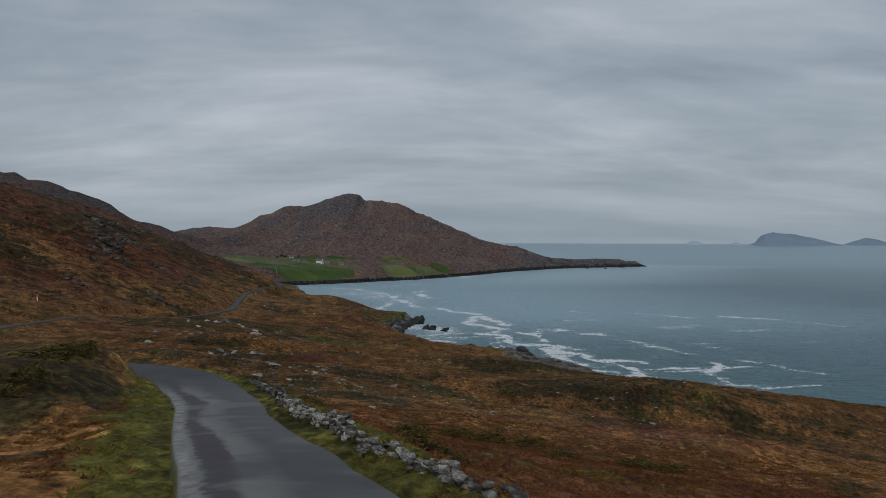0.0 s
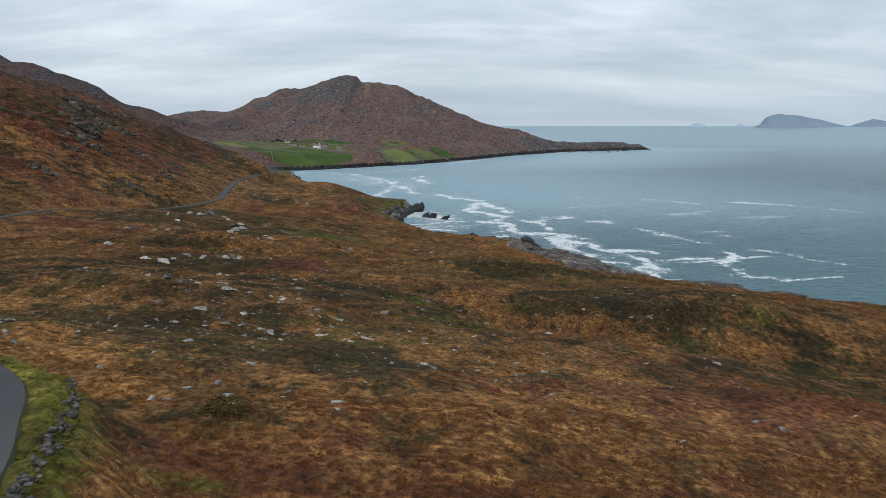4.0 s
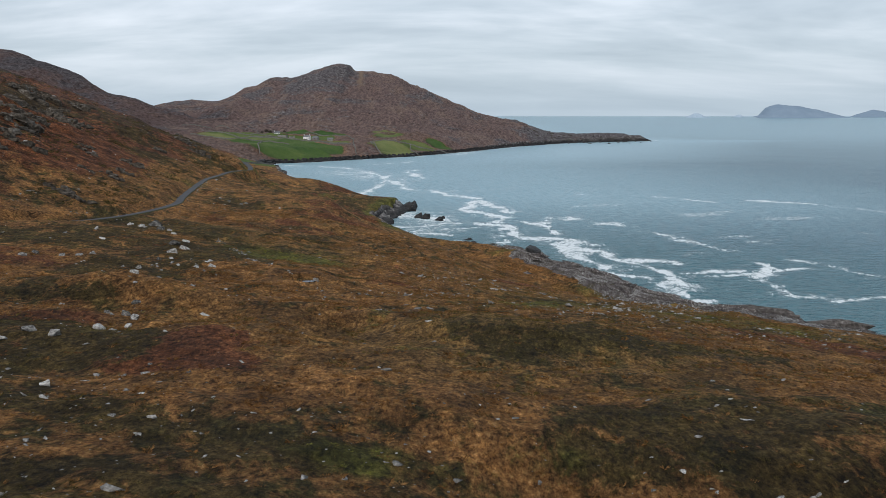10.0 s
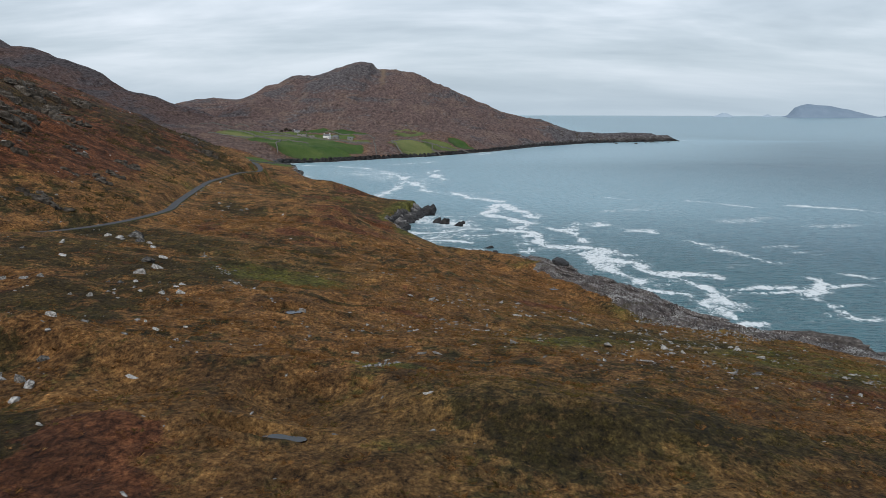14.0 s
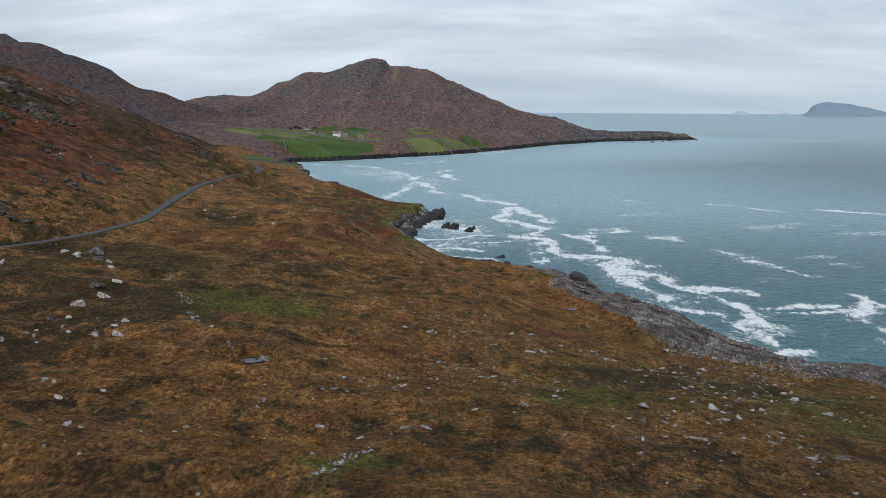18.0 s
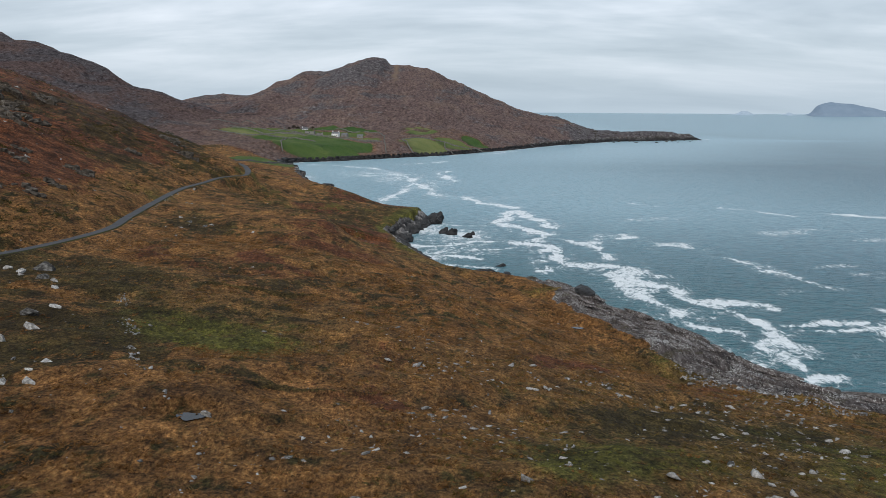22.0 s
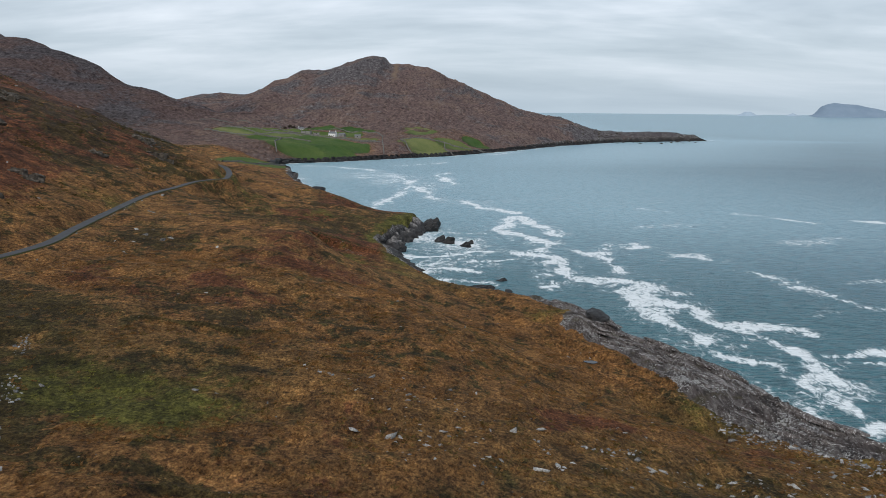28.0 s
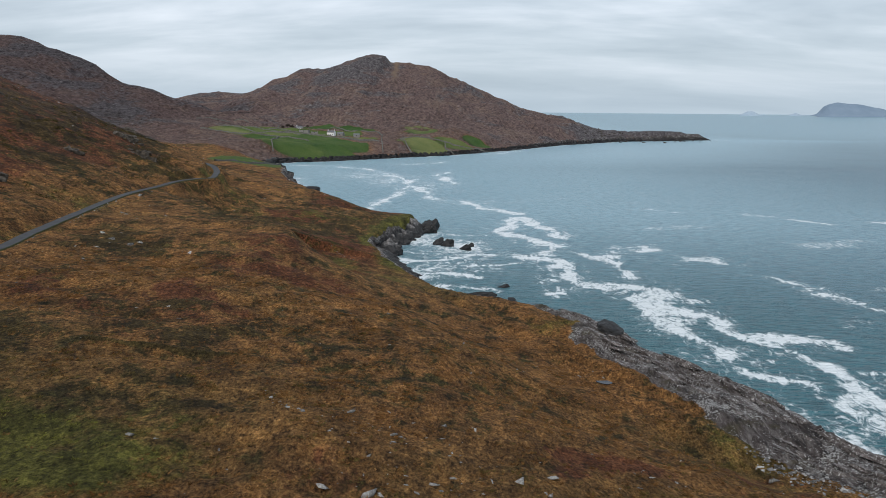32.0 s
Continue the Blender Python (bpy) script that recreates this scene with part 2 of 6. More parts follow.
def landform(x, y):
    """The bare lie of the land, without its roughness."""
    xc = prof(COAST, y, 6)
    far = smooth(360, 460, y)
    lane = prof(LANE_X, y, 10)
    xs = [lane - 700, lane - 260, lane - 120, lane - 60, lane]
    hs = prof(HILLSIDE, y, 30)
    zl = prof(LANE, y, 10)
    zs = [zl + 118 * hs, zl + 88 * hs, zl + 48 * hs, zl + 24 * hs, zl]
    xw = -40 * (1 - far) + (xc - 80) * far
    xm = np.minimum(0, xc - 55)
    xw = np.maximum(np.minimum(xw, xm - 8), lane + 4)
    rim = prof([(-60, 8), (240, 6), (300, 4), (380, 4), (430, 3.6), (560, 3.6), (620, 2.6), (900, 2.0), (960, 3), (1700, 7)], y)
    xs += [xw, xm, np.minimum(35, xc - 36), xc - 28, xc - rim, xc, xc + 40, xc + 900]
    zs += [prof(WEST, y, 8), prof(MID, y, 6), prof(EAST, y, 6), prof(GULLY, y, 6), prof(RIM, y, 6), y * 0 - 0.4, y * 0 - 7, y * 0 - 14]
    z = zs[0] + 0 * x + sum(h * np.exp(-((x - cx) / rx) ** 2 - ((y - cy) / ry) ** 2) for cx, cy, rx, ry, h in KNOLLS)
    for i in range(len(xs) - 1):
        span = np.maximum(xs[i + 1] - xs[i], 0.5)
        t = np.clip((x - xs[i]) / span, 0, 1)
        z = z + (zs[i + 1] - zs[i]) * t
    inland = smooth(0, 60, xc - x)
    r1 = prof(WEST_RIDGE, x, 6)
    f1 = np.where(y < 1350, smooth(420, 1400, y) * 0.6 + 0.4 * np.clip((y - 520) / 830, 0, 1), 1 - 0.95 * smooth(1350, 1560, y))
    ridge = 15 + (r1 - 15) * f1 - 40 * (y < 430)
    r2 = prof(BAY_HILL, x, 2)
    t2 = np.clip((y - (1255 - 0.12 * x)) / (1790 - (1255 - 0.12 * x)), 0, 1)
    f2 = np.where(y < 1790, t2 ** 0.85, 1 - smooth(1790, 2400, y))
    hill = 6 + (r2 - 6) * f2
    r3 = prof(NOSE, x, 8)
    nose = r3 * np.exp(-((y - (1500 + 0.48 * (x - 60))) / 95.0) ** 2) - 6 * (y < 1150)
    up = smax(smax(ridge, hill, 6.0), nose, 3.0)
    return np.where(x < xc, np.maximum(z, z * (1 - inland) + smax(z, up, 5.0) * inland), z)


# the lane, as it runs from the south over the brow and round the hillside
LANE_LINE = [(3, -40), (1.6, -10), (0.1, 3), (-2.55, 12.0), (-4.12, 16.5), (-6.2, 23), (-7.5, 27.4), (-9.3, 32.3), (-11.5, 37.5), (-13.9, 41.8), (-18, 44.8), (-26, 47), (-38, 51), (-55.8, 61.8), (-67.2, 82.1), (-79.5, 112.5), (-89.4, 156.0), (-95.8, 196.3), (-95.8, 235.7), (-87.8, 262.4), (-83.1, 287.0), (-81.7, 316.5), (-85.9, 338.9), (-91.8, 371.4), (-98.0, 409.9), (-99.6, 438.3), (-100.4, 459.3), (-98.1, 475.4), (-97.3, 490.1), (-106.8, 520.1), (-124.2, 545.1), (-136, 570), (-148, 612), (-168, 652), (-200, 690)]


def spline(points, step):
    p = [np.array(q, float) for q in points]
    p = [2 * p[0] - p[1]] + p + [2 * p[-1] - p[-2]]
    out = []
    for a, b, c, d in zip(p, p[1:], p[2:], p[3:]):
        for t in np.linspace(0, 1, max(2, int(np.linalg.norm(c - b) / step)), endpoint=False):
            out.append(0.5 * (2 * b + (c - a) * t + (2 * a - 5 * b + 4 * c - d) * t * t + (3 * b - a - 3 * c + d) * t ** 3))
    return np.array(out + [p[-2]])


LANE_PTS = spline(LANE_LINE, 1.6)
LANE_Z = np.where(LANE_PTS[:, 1] < 52, prof([(-40, 53.5), (0, 51.5), (12, 50.6), (15, 50.2), (19, 49.65), (23, 48.95), (27, 48.5), (32, 48.0), (38, 47.4), (42, 47.05), (46, 46.8), (52, 45.9)], LANE_PTS[:, 1]), landform(LANE_PTS[:, 0], LANE_PTS[:, 1]))
for _ in range(12):
    LANE_Z[1:-1] = (LANE_Z[:-2] + LANE_Z[1:-1] * 2 + LANE_Z[2:]) / 4


def lane_near(x, y):
    """How far the lane's middle is, and its height there."""
    shape = np.shape(x)
    x, y = np.ravel(x), np.ravel(y)
    best, bz = np.full(x.size, 1e9), np.zeros(x.size)
    for i in range(0, len(LANE_PTS)):
        px, py = LANE_PTS[i]
        m = np.flatnonzero((np.abs(x - px) < 14) & (np.abs(y - py) < 14)) if x.size < 20000 else None
        if m is None:
            a, b = np.searchsorted(ROWS, py - 14), np.searchsorted(ROWS, py + 14)
            c, d = np.searchsorted(COLS, px - 14), np.searchsorted(COLS, px + 14)
            m = (np.arange(a, b)[:, None] * len(COLS) + np.arange(c, d)).ravel()
        dd = np.hypot(x[m] - px, y[m] - py)
        w = dd < best[m]
        best[m[w]], bz[m[w]] = dd[w], LANE_Z[i]
    return best.reshape(shape), bz.reshape(shape)


def verge(d, x, y):
    """How far the ground by the lane keeps its own height; banks stand close to the inner bend."""
    return smooth(1.9, 4.8 - 1.9 * np.exp(-((x + 14) / 3.5) ** 2 - ((y - 35) / 7) ** 2), d)


def rockiness(x, y):
    """Where bare rock comes through: the shore, the crags of the hillside, the far hill."""
    xc = prof(COAST, y, 6)
    d = xc - x
    band = prof([(-60, 9), (200, 9), (240, 13), (262, 19), (285, 20), (325, 17), (340, 14), (360, 11), (375, 6), (392, 4), (410, 5), (440, 5), (458, 5), (475, 3), (536, 3), (560, 3), (700, 4), (800, 6), (1000, 6), (1400, 8), (1600, 14), (1720, 40)], y)
    shore = smooth(1.12, 0.80, (d + fbm(x, y, 9, 3, 41) * np.minimum(6, band * 0.6)) / band)
    lane = prof(LANE_X, y, 10)
    up = smooth(15, 60, lane - x) * smooth(-100, 200, y) * smooth(900, 500, y)
    crag = smooth(0.20, 0.46, ridged(x, y * 0.7, 24, 4, 7) + fbm(x, y, 90, 2, 9) * 0.6) * up
    return np.clip(np.maximum(shore, crag * 0.30 + 0.10 * up), 0, 1)


def ground(x, y):
    z = landform(x, y)
    xc = prof(COAST, y, 6)
    d = xc - x
    dry = smooth(2, 30, d)
    far = smooth(300, 900, y)
    z = z + fbm(x, y, 34, 3, 3) * (1.2 + 3.4 * far) * dry + fbm(x, y, 7, 3, 13) * 0.8 * dry + fbm(x, y, 1.9, 2, 23) * 0.22 * smooth(300, 150, y)
    rock = rockiness(x, y)
    high = smooth(900, 1250, y) * smooth(14, 34, z)
    crest = 1 - 0.6 * np.exp(-((y - 1790) / 60) ** 2)
    z = z + high * crest * (ridged(x, y * 0.32, 62, 5, 35) * 17 + np.abs(fbm(x, y * 0.4, 28, 3, 37)) * 9 - 5 + ridged(x, y, 19, 3, 36) * 5)
    up = smooth(20, 60, prof(LANE_X, y, 10) - x) * smooth(100, 250, y) * (1 - high)
    z = z + up * (ridged(x, y * 0.7, 34, 5, 39) * 7 + np.abs(fbm(x, y, 11, 3, 40)) * 2.5)
    v, u = x * 0.91 + y * 0.41, x * 0.41 - y * 0.91
    slab = smooth(1.05, 0.75, np.abs(y - 325) / 75) * smooth(34, 24, d)
    z = z + slab * smooth(-2, 2, d) * (ridged(v, u * 0.14, 3.6, 4, 43) * 2.6 + ridged(v * 0.6 + u * 0.3, u * 0.5, 8, 4, 45) * 1.8 - 0.35)
    z = z + rock * (1 - 0.7 * slab) * (ridged(x * 1.0, y * 1.0, 26, 4, 33) * (5.0 + 9 * far) * dry + (ridged(x + y * 0.6, y * 0.5 - x * 0.3, 7, 4, 51)) * 1.5 * smooth(-3, 3, d))
    return z, rock


def on_ground(x, y):
    z, _ = ground(np.array([float(x)]), np.array([float(y)]))
    b, bz = lane_near(np.array([float(x)]), np.array([float(y)]))
    w = verge(b, float(x), float(y))
    return float((z * w + bz * (1 - w))[0])


def stretch(start, stop, step, grow, end):
    """Lines evenly spaced from start to stop, then ever wider to the end."""
    v = list(np.arange(start, stop, step))
    s = step if end > start else -step
    while (v[-1] < end):
        s *= grow
        v.append(v[-1] + s)
    return v


COLS = np.array([-q for q in stretch(100, 101, 1.0, 1.03, 1250)][::-1] + list(np.arange(-99, 112, 0.85)) + stretch(112, 113, 1.0, 1.035, 900))
ROWS = np.array([-60 + 2.0 * i for i in range(30)] + list(np.arange(0, 330, 0.85)) + stretch(330, 331, 0.9, 1.0065, 2300))


# ---- materials ----
def material(name):
    m = bpy.data.materials.new(name)
    m.use_nodes = True
    add, link = nodes_of(m.node_tree)
    out = add("ShaderNodeOutputMaterial")
    bsdf = add("ShaderNodeBsdfPrincipled")
    link(bsdf.outputs[0], out.inputs[0])
    return m, add, link, bsdf


def noise_node(add, link, co, scale, detail=4.0, rough=0.55, dist=0.0):
    n = add("ShaderNodeTexNoise", Scale=scale, Detail=detail, Roughness=rough, Distortion=dist)
    link(co, n.inputs["Vector"])
    return n.outputs[0]


def ramp_node(add, link, fac, stops):
    r = add("ShaderNodeValToRGB")
    e = r.color_ramp.elements
    while len(e) < len(stops):
        e.new(0.5)
    for el, (p, c) in zip(e, stops):
        el.position, el.color = p, (*c, 1) if len(c) == 3 else c
    link(fac, r.inputs[0])
    return r.outputs[0]


def blend(add, link, fac, a, b, how="MIX"):
    m = add("ShaderNodeMix", data_type="RGBA", blend_type=how)
    for v, i in ((fac, 0), (a, 6), (b, 7)):
        if isinstance(v, (int, float)):
            m.inputs[i].default_value = v
        elif isinstance(v, tuple):
            m.inputs[i].default_value = (*v, 1)
        else:
            link(v, m.inputs[i])
    return m.outputs[2]


def maths(add, link, op, a, b=0.0, c=None):
    m = add("ShaderNodeMath", operation=op)
    for i, v in enumerate((a, b, c)):
        if v is None:
            continue
        if isinstance(v, (int, float)):
            m.inputs[i].default_value = v
        else:
            link(v, m.inputs[i])
    return m.outputs[0]


def bump(add, link, bsdf, height, strength, distance):
    b = add("ShaderNodeBump", Strength=strength, Distance=distance)
    link(height, b.inputs["Height"])
    link(b.outputs[0], bsdf.inputs["Normal"])


def land_material():
    m, add, link, bsdf = material("moor")
    geo = add("ShaderNodeNewGeometry").outputs["Position"]
    def attr(n):
        return add("ShaderNodeAttribute", attribute_name=n).outputs["Fac"]
    # noise stretched along y, so that foreshortened clumps look rounder from the camera
    along_view = add("ShaderNodeMapping")
    along_view.inputs["Scale"].default_value = (1.0, 0.58, 1.0)
    link(geo, along_view.inputs["Vector"])
    along_view = along_view.outputs[0]
    fine = noise_node(add, link, along_view, 3.0, 9, 0.76, 0.1)
    mid = noise_node(add, link, along_view, 0.30, 6, 0.66)
    wide = noise_node(add, link, geo, 0.035, 4, 0.55)
    tuft = noise_node(add, link, along_view, 0.62, 7, 0.72, 0.4)
    clump = noise_node(add, link, along_view, 0.19, 8, 0.68, 0.5)
    straw = ramp_node(add, link, fine, [(0.36, (0.052, 0.024, 0.009)), (0.46, (0.175, 0.083, 0.029)), (0.54, (0.270, 0.136, 0.047)), (0.66, (0.42, 0.24, 0.098))])
    bracken = ramp_node(add, link, fine, [(0.36, (0.036, 0.013, 0.006)), (0.50, (0.126, 0.045, 0.021)), (0.66, (0.245, 0.102, 0.045))])
    heath = ramp_node(add, link, fine, [(0.36, (0.011, 0.009, 0.003)), (0.50, (0.046, 0.037, 0.011)), (0.66, (0.110, 0.087, 0.030))])
    green = ramp_node(add, link, fine, [(0.36, (0.032, 0.031, 0.007)), (0.50, (0.100, 0.096, 0.019)), (0.66, (0.19, 0.172, 0.047))])

    def grows(kind, low, high, ragged):
        edge = maths(add, link, "ADD", maths(add, link, "MULTIPLY_ADD", tuft, ragged, -0.5 * ragged), maths(add, link, "MULTIPLY_ADD", clump, 1.1, -0.55))
        return ramp_node(add, link, maths(add, link, "ADD", attr(kind), edge), [(low, (0, 0, 0)), (high, (1, 1, 1))])
    c = blend(add, link, ramp_node(add, link, maths(add, link, "ADD", mid, maths(add, link, "MULTIPLY", wide, 0.4)), [(0.72, (0, 0, 0)), (0.84, (1, 1, 1))]), straw, heath)
    c = blend(add, link, maths(add, link, "MULTIPLY", attr("olive"), 0.7), c, ramp_node(add, link, fine, [(0.36, (0.036, 0.026, 0.008)), (0.46, (0.100, 0.072, 0.023)), (0.54, (0.150, 0.107, 0.037)), (0.66, (0.24, 0.175, 0.075))]))
    c = blend(add, link, maths(add, link, "MULTIPLY", grows("bracken", 0.44, 0.62, 0.9), 0.92), c, bracken)
    c = blend(add, link, maths(add, link, "MULTIPLY", grows("heath", 0.42, 0.56, 1.6), 0.86), c, heath)
    c = blend(add, link, grows("green", 0.38, 0.74, 0.9), c, green)
    clod = noise_node(add, link, along_view, 1.35, 8, 0.76, 0.2)
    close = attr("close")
    # shade between grass clumps, painted in by multiplying the colour with clod noise
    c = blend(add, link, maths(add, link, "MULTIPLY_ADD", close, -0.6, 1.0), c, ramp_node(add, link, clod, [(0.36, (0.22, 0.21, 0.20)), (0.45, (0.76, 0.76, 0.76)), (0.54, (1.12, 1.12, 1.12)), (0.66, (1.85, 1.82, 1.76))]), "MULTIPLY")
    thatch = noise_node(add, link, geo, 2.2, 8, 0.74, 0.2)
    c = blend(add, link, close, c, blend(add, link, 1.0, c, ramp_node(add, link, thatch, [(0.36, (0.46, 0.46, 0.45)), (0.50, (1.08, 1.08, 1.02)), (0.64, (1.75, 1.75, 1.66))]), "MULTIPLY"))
    swath = noise_node(add, link, along_view, 0.20, 6, 0.66, 0.3)
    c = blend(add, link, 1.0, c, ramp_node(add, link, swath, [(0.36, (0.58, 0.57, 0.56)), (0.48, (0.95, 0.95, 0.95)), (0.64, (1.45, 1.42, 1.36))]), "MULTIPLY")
    # bare rock: beds that run along the shore, speckled with pale lichen
    beds = add("ShaderNodeMapping")
    beds.inputs["Rotation"].default_value = (0, 0, radians(-24))
    beds.inputs["Scale"].default_value = (1.0, 0.24, 0.8)
    link(geo, beds.inputs["Vector"])
    bed = noise_node(add, link, beds.outputs[0], 0.95, 10, 0.78, 0.4)
    crack = ramp_node(add, link, noise_node(add, link, beds.outputs[0], 0.75, 7, 0.70, 0.8), [(0.40, (1, 1, 1)), (0.47, (0, 0, 0))])
    lichen = ramp_node(add, link, maths(add, link, "ADD", noise_node(add, link, geo, 2.6, 5, 0.75), maths(add, link, "MULTIPLY", maths(add, link, "SUBTRACT", noise_node(add, link, geo, 0.13, 3, 0.6), 0.5), 0.5)), [(0.55, (0, 0, 0)), (0.61, (1, 1, 1))])
    rocktone = ramp_node(add, link, bed, [(0.37, (0.022, 0.018, 0.017)), (0.46, (0.066, 0.054, 0.051)), (0.53, (0.112, 0.095, 0.090)), (0.63, (0.21, 0.19, 0.18))])
    rocktone = blend(add, link, maths(add, link, "MULTIPLY", crack, 0.8), rocktone, (0.030, 0.027, 0.027))
    rocktone = blend(add, link, maths(add, link, "MULTIPLY", ramp_node(add, link, noise_node(add, link, geo, 0.16, 4, 0.6), [(0.56, (0, 0, 0)), (0.66, (1, 1, 1))]), 0.6), rocktone, (0.085, 0.072, 0.040))
    rocktone = blend(add, link, maths(add, link, "MULTIPLY", lichen, 0.75), rocktone, (0.55, 0.54, 0.525))
    wet = attr("wet")
    lean = add("ShaderNodeMapping")
    lean.inputs["Rotation"].default_value = (0, 0, radians(20))
    lean.inputs["Scale"].default_value = (1.0, 0.55, 0.8)
    link(geo, lean.inputs["Vector"])
    bluff = noise_node(add, link, lean.outputs[0], 0.011, 8, 0.66, 0.7)
    grit = noise_node(add, link, lean.outputs[0], 0.24, 9, 0.76, 0.4)
    moor = ramp_node(add, link, grit, [(0.36, (0.045, 0.030, 0.028)), (0.46, (0.128, 0.086, 0.078)), (0.54, (0.185, 0.126, 0.113)), (0.66, (0.29, 0.210, 0.186))])
    tan = ramp_node(add, link, grit, [(0.36, (0.060, 0.040, 0.034)), (0.46, (0.160, 0.108, 0.090)), (0.54, (0.225, 0.155, 0.129)), (0.66, (0.33, 0.24, 0.20))])
    stone = ramp_node(add, link, grit, [(0.37, (0.026, 0.023, 0.025)), (0.46, (0.085, 0.075, 0.080)), (0.54, (0.140, 0.128, 0.132)), (0.65, (0.26, 0.245, 0.245))])
    moor = blend(add, link, ramp_node(add, link, noise_node(add, link, lean.outputs[0], 0.022, 5, 0.6, 1.0), [(0.50, (0, 0, 0)), (0.62, (1, 1, 1))]), moor, tan)
    # ledges of bare rock that follow the beds round the hill
    layers = add("ShaderNodeMapping")
    layers.inputs["Rotation"].default_value = (radians(6), radians(-11), radians(10))
    layers.inputs["Scale"].default_value = (0.38, 0.38, 2.3)
    link(geo, layers.inputs["Vector"])
    strata = noise_node(add, link, layers.outputs[0], 0.021, 9, 0.70, 0.8)
    ledge = maths(add, link, "ADD", maths(add, link, "MULTIPLY_ADD", attr("bare"), 0.065, -0.030), maths(add, link, "ADD", maths(add, link, "MULTIPLY", bluff, 0.42), maths(add, link, "ADD", maths(add, link, "MULTIPLY", strata, 0.42), maths(add, link, "MULTIPLY", grit, 0.16))))
    moor = blend(add, link, ramp_node(add, link, ledge, [(0.495, (0, 0, 0)), (0.545, (0.92, 0.92, 0.92))]), moor, stone)
    moor = blend(add, link, ramp_node(add, link, strata, [(0.34, (0.6, 0.6, 0.6)), (0.41, (0, 0, 0))]), moor, (0.040, 0.033, 0.035))
    moor = blend(add, link, attr("gully"), moor, (0.24, 0.165, 0.115))
    moor = blend(add, link, maths(add, link, "MULTIPLY", attr("west"), 0.9), moor, blend(add, link, 1.0, moor, (0.70, 0.67, 0.68), "MULTIPLY"))
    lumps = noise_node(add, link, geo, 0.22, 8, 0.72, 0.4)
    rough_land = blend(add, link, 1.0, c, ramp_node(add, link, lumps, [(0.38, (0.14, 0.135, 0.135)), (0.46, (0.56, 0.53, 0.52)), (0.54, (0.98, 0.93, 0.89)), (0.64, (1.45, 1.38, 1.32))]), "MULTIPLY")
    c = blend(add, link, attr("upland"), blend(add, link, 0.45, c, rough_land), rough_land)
    c = blend(add, link, attr("hill"), c, moor)
    # pasture, each field with its own tint
    sward = noise_node(add, link, geo, 0.05, 6, 0.65)
    meadow = ramp_node(add, link, maths(add, link, "ADD", maths(add, link, "MULTIPLY", sward, 0.5), maths(add, link, "MULTIPLY", attr("tint"), 0.5)), [(0.27, (0.036, 0.078, 0.018)), (0.5, (0.082, 0.115, 0.032)), (0.72, (0.165, 0.172, 0.066))])
    c = blend(add, link, ramp_node(add, link, maths(add, link, "ADD", attr("pasture"), maths(add, link, "MULTIPLY", maths(add, link, "SUBTRACT", sward, 0.5), 0.4)), [(0.42, (0, 0, 0)), (0.55, (1, 1, 1))]), c, meadow)
    rocktone = blend(add, link, wet, rocktone, ramp_node(add, link, noise_node(add, link, geo, 0.4, 6, 0.7), [(0.4, (0.012, 0.012, 0.013)), (0.65, (0.050, 0.048, 0.048))]))
    outcrop = noise_node(add, link, geo, 0.16, 8, 0.68, 0.6)
    c = blend(add, link, ramp_node(add, link, maths(add, link, "ADD", maths(add, link, "MULTIPLY_ADD", outcrop, 1.6, -0.8), attr("rock")), [(0.52, (0, 0, 0)), (0.60, (1, 1, 1))]), c, rocktone)
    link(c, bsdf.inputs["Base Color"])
    bsdf.inputs["Roughness"].default_value = 0.95
    bsdf.inputs["Specular IOR Level"].default_value = 0.15
    near = maths(add, link, "ADD", maths(add, link, "ADD", tuft, clod), maths(add, link, "MULTIPLY", fine, 0.7))
    craggy = maths(add, link, "MULTIPLY", maths(add, link, "ADD", strata, maths(add, link, "MULTIPLY", grit, 0.3)), 26.0)
    bump(add, link, bsdf, maths(add, link, "ADD", maths(add, link, "MULTIPLY", near, maths(add, link, "MULTIPLY_ADD", close, -0.75, 1.0)), maths(add, link, "MULTIPLY", craggy, attr("hill"))), 1.0, 0.7)
    return m


